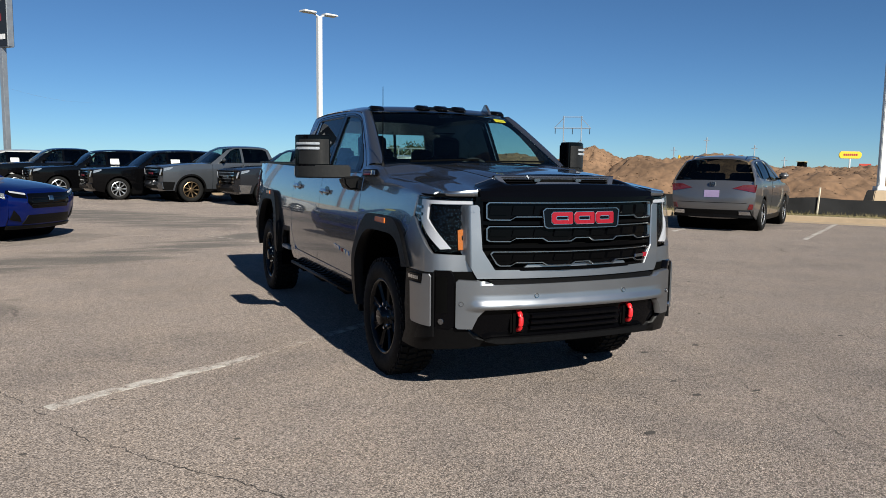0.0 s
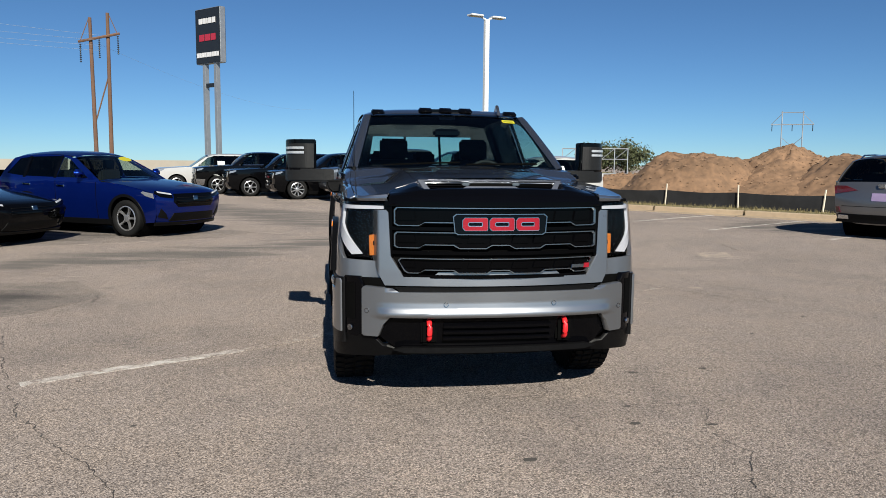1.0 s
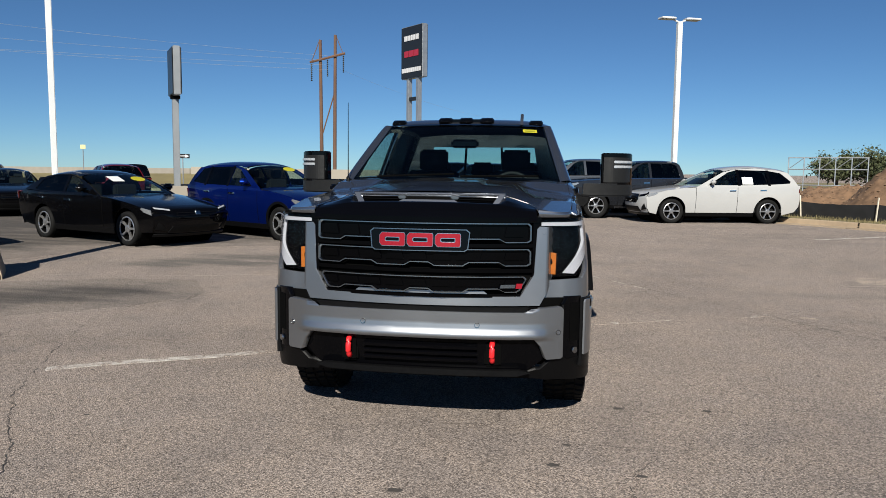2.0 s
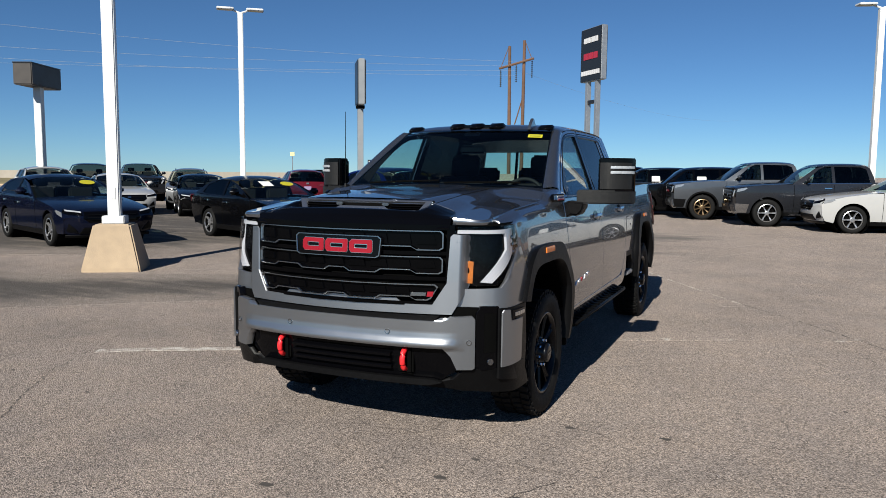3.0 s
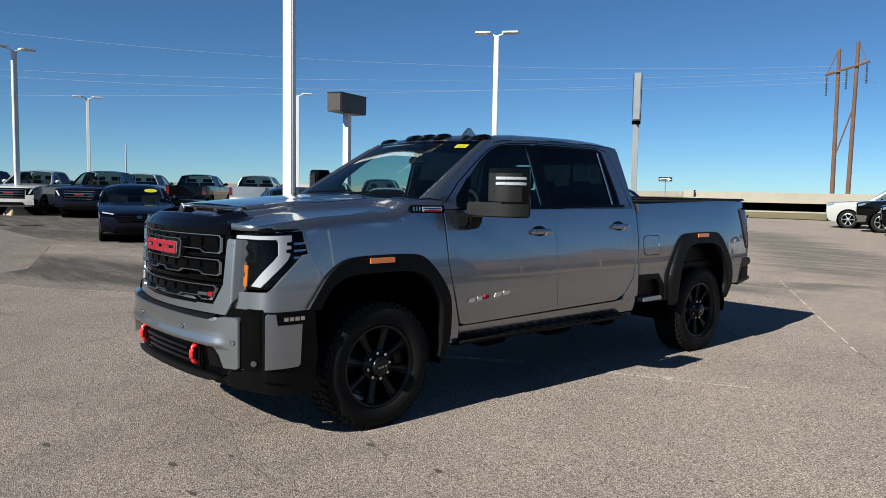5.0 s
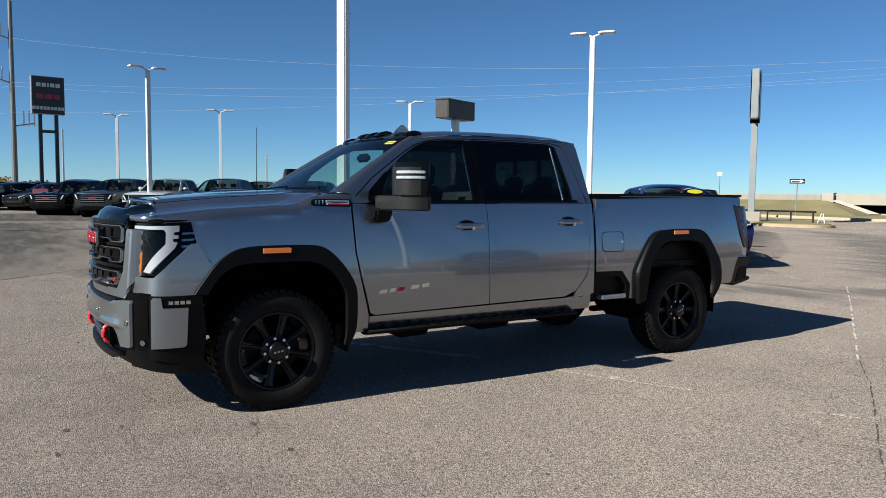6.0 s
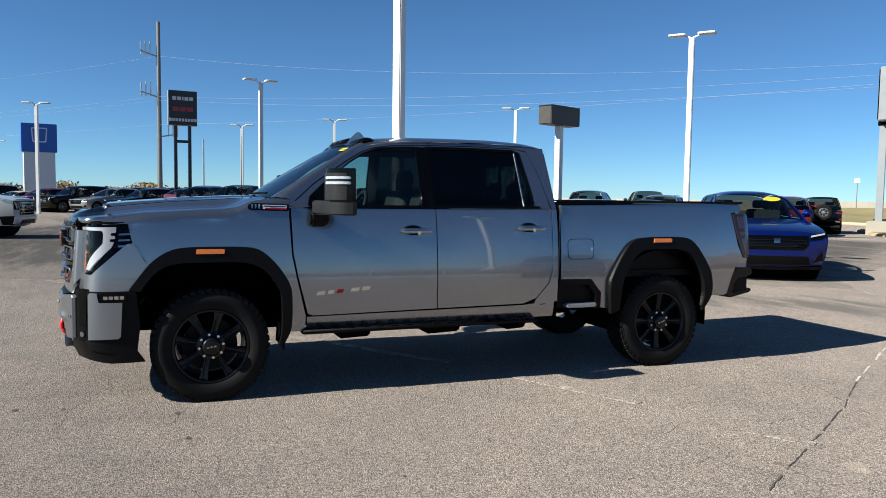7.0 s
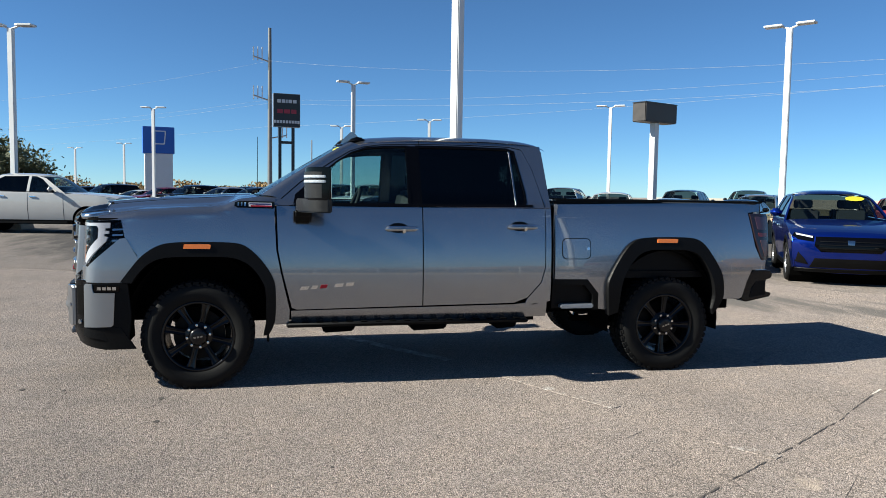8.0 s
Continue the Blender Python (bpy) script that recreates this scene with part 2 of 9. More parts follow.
ASPHALT = asphalt("worn_asphalt", (0.274, 0.236, 0.216), (0.328, 0.283, 0.258))
DARK_ASPHALT = asphalt("dark_sealed_asphalt", (0.222, 0.194, 0.178), (0.262, 0.229, 0.209), (0.24, 0.52, (0.036, 0.034, 0.032)), 0.8, (0.45, 2.6, 20))
WORN_LINE = asphalt("worn_white_line", (0.274, 0.236, 0.216), (0.328, 0.283, 0.258), (0.40, 0.62, (0.50, 0.48, 0.45)))
FAINT_LINE = asphalt("faint_white_line", (0.274, 0.236, 0.216), (0.328, 0.283, 0.258), (0.52, 0.72, (0.46, 0.44, 0.41)))
STAIN_ASPHALT = asphalt("stained_asphalt", (0.274, 0.236, 0.216), (0.328, 0.283, 0.258), (0.34, 0.54, (0.085, 0.079, 0.073)), 0.9, (0.5, 2.4, 20))
PATCH = asphalt("pale_sandy_patch", (0.274, 0.236, 0.216), (0.328, 0.283, 0.258), (0.45, 0.68, (0.40, 0.33, 0.26)), 5.0)

# ---------------------------------------------------------------- mesh helpers
def part(name, bm, material, parent=None, label="", smooth=False, normals=None):
    """Links a bmesh, or (verts, faces), as one mesh object under a thing or a part."""
    me = bpy.data.meshes.new(name)
    if isinstance(bm, bmesh.types.BMesh):
        bm.to_mesh(me)
        bm.free()
    else:
        me.from_pydata([tuple(v) for v in bm[0]], [], bm[1])
    for m in material if isinstance(material, (list, tuple)) else (material,):
        me.materials.append(m)
    if smooth:
        me.shade_smooth()
    if normals is not None:
        me.shade_smooth()
        me.normals_split_custom_set_from_vertices([tuple(n) for n in normals])
    ob = new(name, me)
    if parent is not None:
        ob.parent = parent
    if label:
        tagged(ob, label)
    return ob


def thing(name, label, category, m=None, group="", kind=""):
    ob = tagged(new(name), label, category, group, kind)
    if m is not None:
        ob.matrix_basis = m
    return ob


def rounded(bm, size, segments=2, angle=30):
    """Bevels the sharp edges of a bmesh."""
    bmesh.ops.recalc_face_normals(bm, faces=bm.faces)
    edges = [e for e in bm.edges if len(e.link_faces) == 2 and e.calc_face_angle(0) > radians(angle)]
    if edges and size > 0:
        bmesh.ops.bevel(bm, geom=edges, offset=size, segments=segments, affect="EDGES", clamp_overlap=True)
    return bm


def box(x0, x1, y0, y1, z0, z1, bevel=0.0, segments=2):
    bm = bmesh.new()
    bmesh.ops.create_cube(bm, size=1)
    for v in bm.verts:
        v.co = Vector(((x0 + x1) / 2 + v.co.x * (x1 - x0), (y0 + y1) / 2 + v.co.y * (y1 - y0), (z0 + z1) / 2 + v.co.z * (z1 - z0)))
    return rounded(bm, bevel, segments)


def prism(poly, axis, a0, a1, bevel=0.0, segments=2):
    """A polygon pushed along an axis. poly: (y, z) for x, (x, z) for y, (x, y) for z."""
    bm = bmesh.new()

    def at(p, a):
        return {"x": (a, p[0], p[1]), "y": (p[0], a, p[1]), "z": (p[0], p[1], a)}[axis]

    lo = [bm.verts.new(at(p, a0)) for p in poly]
    hi = [bm.verts.new(at(p, a1)) for p in poly]
    bm.faces.new(lo)
    bm.faces.new(hi[::-1])
    for i in range(len(poly)):
        j = (i + 1) % len(poly)
        bm.faces.new((lo[i], lo[j], hi[j], hi[i]))
    return rounded(bm, bevel, segments)


def tube(points, r, n=8, r_end=None):
    """A round bar along a line of points; (verts, faces)."""
    pts = [Vector(p) for p in points]
    verts, faces = [], []
    for i, p in enumerate(pts):
        d = (pts[min(i + 1, len(pts) - 1)] - pts[max(i - 1, 0)]).normalized()
        a = d.cross(Vector((0, 0, 1)) if abs(d.z) < 0.9 else Vector((1, 0, 0))).normalized()
        b = d.cross(a)
        rr = r if r_end is None else r + (r_end - r) * i / max(1, len(pts) - 1)
        for k in range(n):
            w = 2 * math.pi * k / n
            verts.append(p + (a * math.cos(w) + b * math.sin(w)) * rr)
    for i in range(len(pts) - 1):
        for k in range(n):
            faces.append((i * n + k, i * n + (k + 1) % n, (i + 1) * n + (k + 1) % n, (i + 1) * n + k))
    faces.append(tuple(range(n))[::-1])
    faces.append(tuple(range((len(pts) - 1) * n, len(pts) * n)))
    return verts, faces


def lathe(profile, n=32, axis="x", close=False):
    """Turns (radius, along) round an axis; (verts, faces)."""
    verts, faces = [], []
    for r, a in profile:
        for k in range(n):
            w = 2 * math.pi * k / n
            c, s = r * math.cos(w), r * math.sin(w)
            verts.append({"x": (a, c, s), "y": (c, a, s), "z": (c, s, a)}[axis])
    m = len(profile)
    for i in range(m if close else m - 1):
        for k in range(n):
            i2 = (i + 1) % m
            faces.append((i * n + k, i * n + (k + 1) % n, i2 * n + (k + 1) % n, i2 * n + k))
    return verts, faces


def grid(fn, us, vs):
    """A sheet fn(u, v) over two lists of steps; (verts, faces)."""
    verts = [fn(u, v) for u in us for v in vs]
    k = len(vs)
    faces = [(i * k + j, (i + 1) * k + j, (i + 1) * k + j + 1, i * k + j + 1) for i in range(len(us) - 1) for j in range(k - 1)]
    return verts, faces


def steps(a, b, n):
    return [a + (b - a) * i / n for i in range(n + 1)]


def join(*datas):
    """Several (verts, faces) as one."""
    verts, faces = [], []
    for v, f in datas:
        k = len(verts)
        verts += list(v)
        faces += [tuple(i + k for i in q) for q in f]
    return verts, faces


def flipped(data):
    return [(-v[0], v[1], v[2]) for v in data[0]], [tuple(f[::-1]) for f in data[1]]


def sheet(name, outer, fn, material, parent, hint, holes=(), step=0.08, thick=0.012, proud=0.0, label="", split=None):
    """A curved panel with real thickness: the outline (a, b), with holes, is cut into a fine net and laid on the surface fn(a, b).
    hint: the side that faces out."""
    bm = bmesh.new()
    edges = []
    for loop in (outer, *holes):
        vs = [bm.verts.new((p[0], p[1], 0)) for p in loop]
        edges += [bm.edges.new((vs[i], vs[(i + 1) % len(vs)])) for i in range(len(vs))]
    bmesh.ops.triangle_fill(bm, use_beauty=True, use_dissolve=False, edges=edges)
    sa, sb = step if isinstance(step, tuple) else (step, step)
    for k, s in ((0, sa), (1, sb)):
        lo = min(p[k] for p in outer)
        hi = max(p[k] for p in outer)
        n = int((hi - lo) / s)
        for i in range(1, n + 1):
            c = [0, 0, 0]
            c[k] = lo + (hi - lo) * i / (n + 1)
            no = [0, 0, 0]
            no[k] = 1
            bmesh.ops.bisect_plane(bm, geom=bm.verts[:] + bm.edges[:] + bm.faces[:], dist=1e-6, plane_co=c, plane_no=no)
    bm.verts.index_update()
    flat = [(v.co.x, v.co.y) for v in bm.verts]
    hint = Vector(hint)
    e = 0.004
    front, norms = [], []
    for a, b in flat:
        p = Vector(fn(a, b))
        n = (Vector(fn(a + e, b)) - Vector(fn(a - e, b))).cross(Vector(fn(a, b + e)) - Vector(fn(a, b - e)))
        n.normalize()
        if n.dot(hint) < 0:
            n = -n
        front.append(p + n * proud)
        norms.append(n)
    faces = []
    for f in bm.faces:
        ids = [v.index for v in f.verts]
        q = (front[ids[1]] - front[ids[0]]).cross(front[ids[2]] - front[ids[0]])
        if q.dot(norms[ids[0]]) < 0:
            ids = ids[::-1]
        faces.append(tuple(ids))
    rim_edges = []
    for f in faces:
        for i in range(len(f)):
            rim_edges.append((f[i], f[(i + 1) % len(f)]))
    seen = set(rim_edges)
    rim = [(a, b) for a, b in rim_edges if (b, a) not in seen]
    bm.free()
    k = len(front)
    verts = list(front) + [p - n * thick for p, n in zip(front, norms)]
    normals = list(norms) + [-n for n in norms]
    faces += [tuple(i + k for i in f[::-1]) for f in list(faces)]
    for a, b in rim:
        out = (front[b] - front[a]).cross(norms[a])
        out.normalize()
        m = len(verts)
        verts += [front[a], front[b], front[b] - norms[b] * thick, front[a] - norms[a] * thick]
        normals += [(norms[a] + out).normalized(), (norms[b] + out).normalized(), out, out]
        faces.append((m, m + 3, m + 2, m + 1))
    return part(name, (verts, faces), material, parent, label, normals=normals)


def soft(poly, r, n=5):
    """A polygon with rounded corners."""
    out = []
    for i, p in enumerate(poly):
        p, a, b = Vector(p), Vector(poly[i - 1]), Vector(poly[(i + 1) % len(poly)])
        s, e = p + (a - p).normalized() * r, p + (b - p).normalized() * r
        for k in range(n + 1):
            t = k / n
            out.append(tuple(s * (1 - t) ** 2 + p * 2 * t * (1 - t) + e * t * t))
    return out


def arc(cx, cy, r, a0, a1, n):
    return [(cx + r * math.cos(radians(a)), cy + r * math.sin(radians(a))) for a in steps(a0, a1, n)]


def lerp_table(table, x):
    """Straight-line reading of a table of (x, value)."""
    if x <= table[0][0]:
        return table[0][1]
    for (x0, v0), (x1, v1) in zip(table, table[1:]):
        if x <= x1:
            return v0 + (v1 - v0) * (x - x0) / (x1 - x0)
    return table[-1][1]


def smooth01(x):
    x = min(1.0, max(0.0, x))
    return x * x * (3 - 2 * x)


def ground_z(x, y):
    """The lot is level round the truck and lies a little higher further off."""
    d = math.hypot(x * 0.9, y - 1.0)
    return 0.10 * smooth01((d - 4.5) / 6.5)

# ---------------------------------------------------------------- ground
def build_ground():
    rs = [0, 0.7, 1.4, 2.2, 3, 3.7, 4.5, 5.2, 6, 6.8, 7.6, 8.4, 9.2, 10, 11, 12, 14, 17, 22, 30, 45, 70, 120, 250, 600, 1500, 4000]
    verts, faces = [], []
    n = 72
    for r in rs:
        for k in range(n):
            x, y = r * math.cos(2 * math.pi * k / n), 1 + r * math.sin(2 * math.pi * k / n)
            verts.append((x, y, ground_z(x, y)))
    for i in range(len(rs) - 1):
        for k in range(n):
            faces.append((i * n + k, (i + 1) * n + k, (i + 1) * n + (k + 1) % n, i * n + (k + 1) % n))
    tagged(part("ground", (verts, faces), ASPHALT, smooth=True), "worn grey-tan asphalt lot with stains and exposed aggregate", "ground", kind="structure")


build_ground()


def flat_patch(name, outline, material, label, category, height=0.006, step=0.6, fade=0.0, net=1.5):
    """A thin layer on the ground with a wavy outline."""
    pts = []
    for i, p in enumerate(outline):
        q = outline[(i + 1) % len(outline)]
        d = math.hypot(q[0] - p[0], q[1] - p[1])
        k = max(1, int(d / step))
        for j in range(k):
            x, y = p[0] + (q[0] - p[0]) * j / k, p[1] + (q[1] - p[1]) * j / k
            w = 0.12 * min(1, step)
            pts.append((x + w * noise.noise((x * 1.7, y * 1.7, 3)), y + w * noise.noise((x * 1.7, y * 1.7, 9))))
    ob = sheet(name, pts, lambda a, b: (a, b, ground_z(a, b) + height), material, None, (0, 0, 1), step=net, thick=height + 0.01)
    area = [Vector((p[0], p[1])) for p in pts]
    me = ob.data
    cover = me.attributes.new("cover", "FLOAT", "POINT")
    for i, v in enumerate(me.vertices):
        d = 1.0
        if fade:
            w = Vector((v.co.x, v.co.y))
            for a, b in zip(area, area[1:] + area[:1]):
                q = b - a
                t = min(1.0, max(0.0, (w - a).dot(q) / max(1e-9, q.length_squared)))
                d = min(d, (w - a - q * t).length / fade)
        cover.data[i].value = d
    return tagged(ob, label, category, kind="structure")


def strip(name, p, q, width, material, label, category="road marking", height=0.005):
    d = Vector((q[0] - p[0], q[1] - p[1], 0)).normalized()
    s = Vector((-d.y, d.x, 0)) * width / 2
    return flat_patch(name, [(p[0] + s.x, p[1] + s.y), (q[0] + s.x, q[1] + s.y), (q[0] - s.x, q[1] - s.y), (p[0] - s.x, p[1] - s.y)], material, label, category, height, 0.25)


PALE_JOINT = mat("pale_joint_filler", (0.46, 0.42, 0.37), 0.9, 0, vary=0.35, scale=6)


def crack(points, width, seed, label="dark jagged crack in the asphalt", material=None):
    """A jagged dark crack as a thin ribbon of uneven width."""
    rnd = random.Random(seed)
    jit = 0.004 if "joint" in label else 0.014
    line = []
    for p, q in zip(points, points[1:]):
        d = math.hypot(q[0] - p[0], q[1] - p[1])
        k = max(2, int(d / 0.04))
        for j in range(k):
            t = j / k
            line.append((p[0] + (q[0] - p[0]) * t + rnd.uniform(-jit, jit) + 3.6 * jit * noise.noise((p[0] + d * t * 2.2, seed, 0)), p[1] + (q[1] - p[1]) * t + rnd.uniform(-jit, jit) + 3.6 * jit * noise.noise((seed, p[1] + d * t * 2.2, 3))))
    line.append(points[-1])
    verts, faces = [], []
    for i, p in enumerate(line):
        a, b = line[max(0, i - 1)], line[min(len(line) - 1, i + 1)]
        d = Vector((b[0] - a[0], b[1] - a[1], 0)).normalized()
        w = width * 0.62 * rnd.uniform(0.15, 1.0) / 2
        for s in (-w, w):
            x, y = p[0] - d.y * s, p[1] + d.x * s
            verts.append((x, y, ground_z(x, y) + 0.004))
    for i in range(len(line) - 1):
        if noise.noise((i * 0.21, seed * 3.1, 5)) < -0.18:
            continue
        faces.append((2 * i, 2 * i + 2, 2 * i + 3, 2 * i + 1))
    tagged(part("crack", (verts, faces), material or CRACK), label, "crack", kind="structure")

# ---------------------------------------------------------------- parked vehicles
MIRROR_CLEAR = mat("clear_lamp_housing", (0.30, 0.31, 0.33), 0.15, 0.5, coat=0.6, vary=0.3, scale=25)


def wheel_parts(parent, x, y, r, rim_r, width, rim_mat, spokes, side, detail=True):
    """A wheel as a part: tyre, rim with spokes, hub cap. side: +1 for the vehicle's left."""
    w = new("wheel")
    w.parent = parent
    w.location = (x, y, r)
    if side < 0:
        w.rotation_euler = (0, 0, math.pi)
    h = width / 2
    prof = [(rim_r, -h * 0.8), (rim_r + 0.02, -h * 0.95), (r * 0.9, -h), (r * 0.97, -h * 0.86), (r, -h * 0.6), (r, h * 0.6), (r * 0.97, h * 0.86), (r * 0.9, h),
            (rim_r + 0.02, h * 0.95), (rim_r, h * 0.8)]
    part("tyre", lathe(prof, 28), RUBBER, w, smooth=True)
    barrel = [(rim_r, h * 0.8), (rim_r - 0.02, h * 0.86), (rim_r - 0.026, h * 0.72)]
    well = [(rim_r - 0.026, h * 0.72), (rim_r - 0.03, h * 0.5), (rim_r - 0.045, -h * 0.6)]
    disc = [(rim_r - 0.04, -h * 0.1), (0.0, -h * 0.1)]
    star = bmesh.new()
    for i in range(spokes):
        a = 2 * math.pi * i / spokes
        c, s = math.cos(a), math.sin(a)
        rows = []
        for rr, hw, xx in ((0.045, 0.026, h * 0.66), (rim_r * 0.55, 0.019, h * 0.60), (rim_r - 0.012, 0.030, h * 0.74)):
            rows.append([star.verts.new((xo, rr * c - k * s, rr * s + k * c)) for xo, k in ((xx - 0.035, -hw), (xx, -hw * 0.7), (xx, hw * 0.7), (xx - 0.035, hw))])
        for p, q in zip(rows, rows[1:]):
            for k in range(3):
                star.faces.new((p[k], p[k + 1], q[k + 1], q[k]))
    me = bpy.data.meshes.new("tmp")
    star.to_mesh(me)
    sv = [tuple(v.co) for v in me.vertices]
    sf = [tuple(f.vertices) for f in me.polygons]
    star.free()
    bpy.data.meshes.remove(me)
    hub = [(0.075, h * 0.5), (0.07, h * 0.72), (0.05, h * 0.76), (0.0, h * 0.77)]
    part("rim", join(lathe(barrel, 28), (sv, sf), lathe(hub, 16)), rim_mat, w)
    # barrel and disc in black: shade behind the spokes is put into their colour
    part("rim_barrel", lathe(well, 28), UNDER, w)
    part("brake_disc", lathe(disc, 20), UNDER, w)
    return w


def inset(profile):
    """Profile points (y, z, c) moved inwards by c, square to the profile."""
    out = []
    for i, (y, z, c) in enumerate(profile):
        a, b = profile[max(0, i - 1)], profile[min(len(profile) - 1, i + 1)]
        d = Vector((b[0] - a[0], b[1] - a[1])).normalized()
        out.append((y + d.y * c, z - d.x * c))
    return out


def densify(profile, n=4):
    """A smooth line through profile points (Catmull-Rom)."""
    out = []
    P = [Vector(p) for p in profile]
    for i in range(len(P) - 1):
        p0, p1, p2, p3 = P[max(0, i - 1)], P[i], P[i + 1], P[min(len(P) - 1, i + 2)]
        for k in range(n):
            t = k / n
            out.append(tuple(0.5 * ((2 * p1) + (p2 - p0) * t + (2 * p0 - 5 * p1 + 4 * p2 - p3) * t * t + (3 * p1 - p0 - 3 * p2 + p3) * t ** 3)))
    out.append(tuple(P[-1]))
    return out


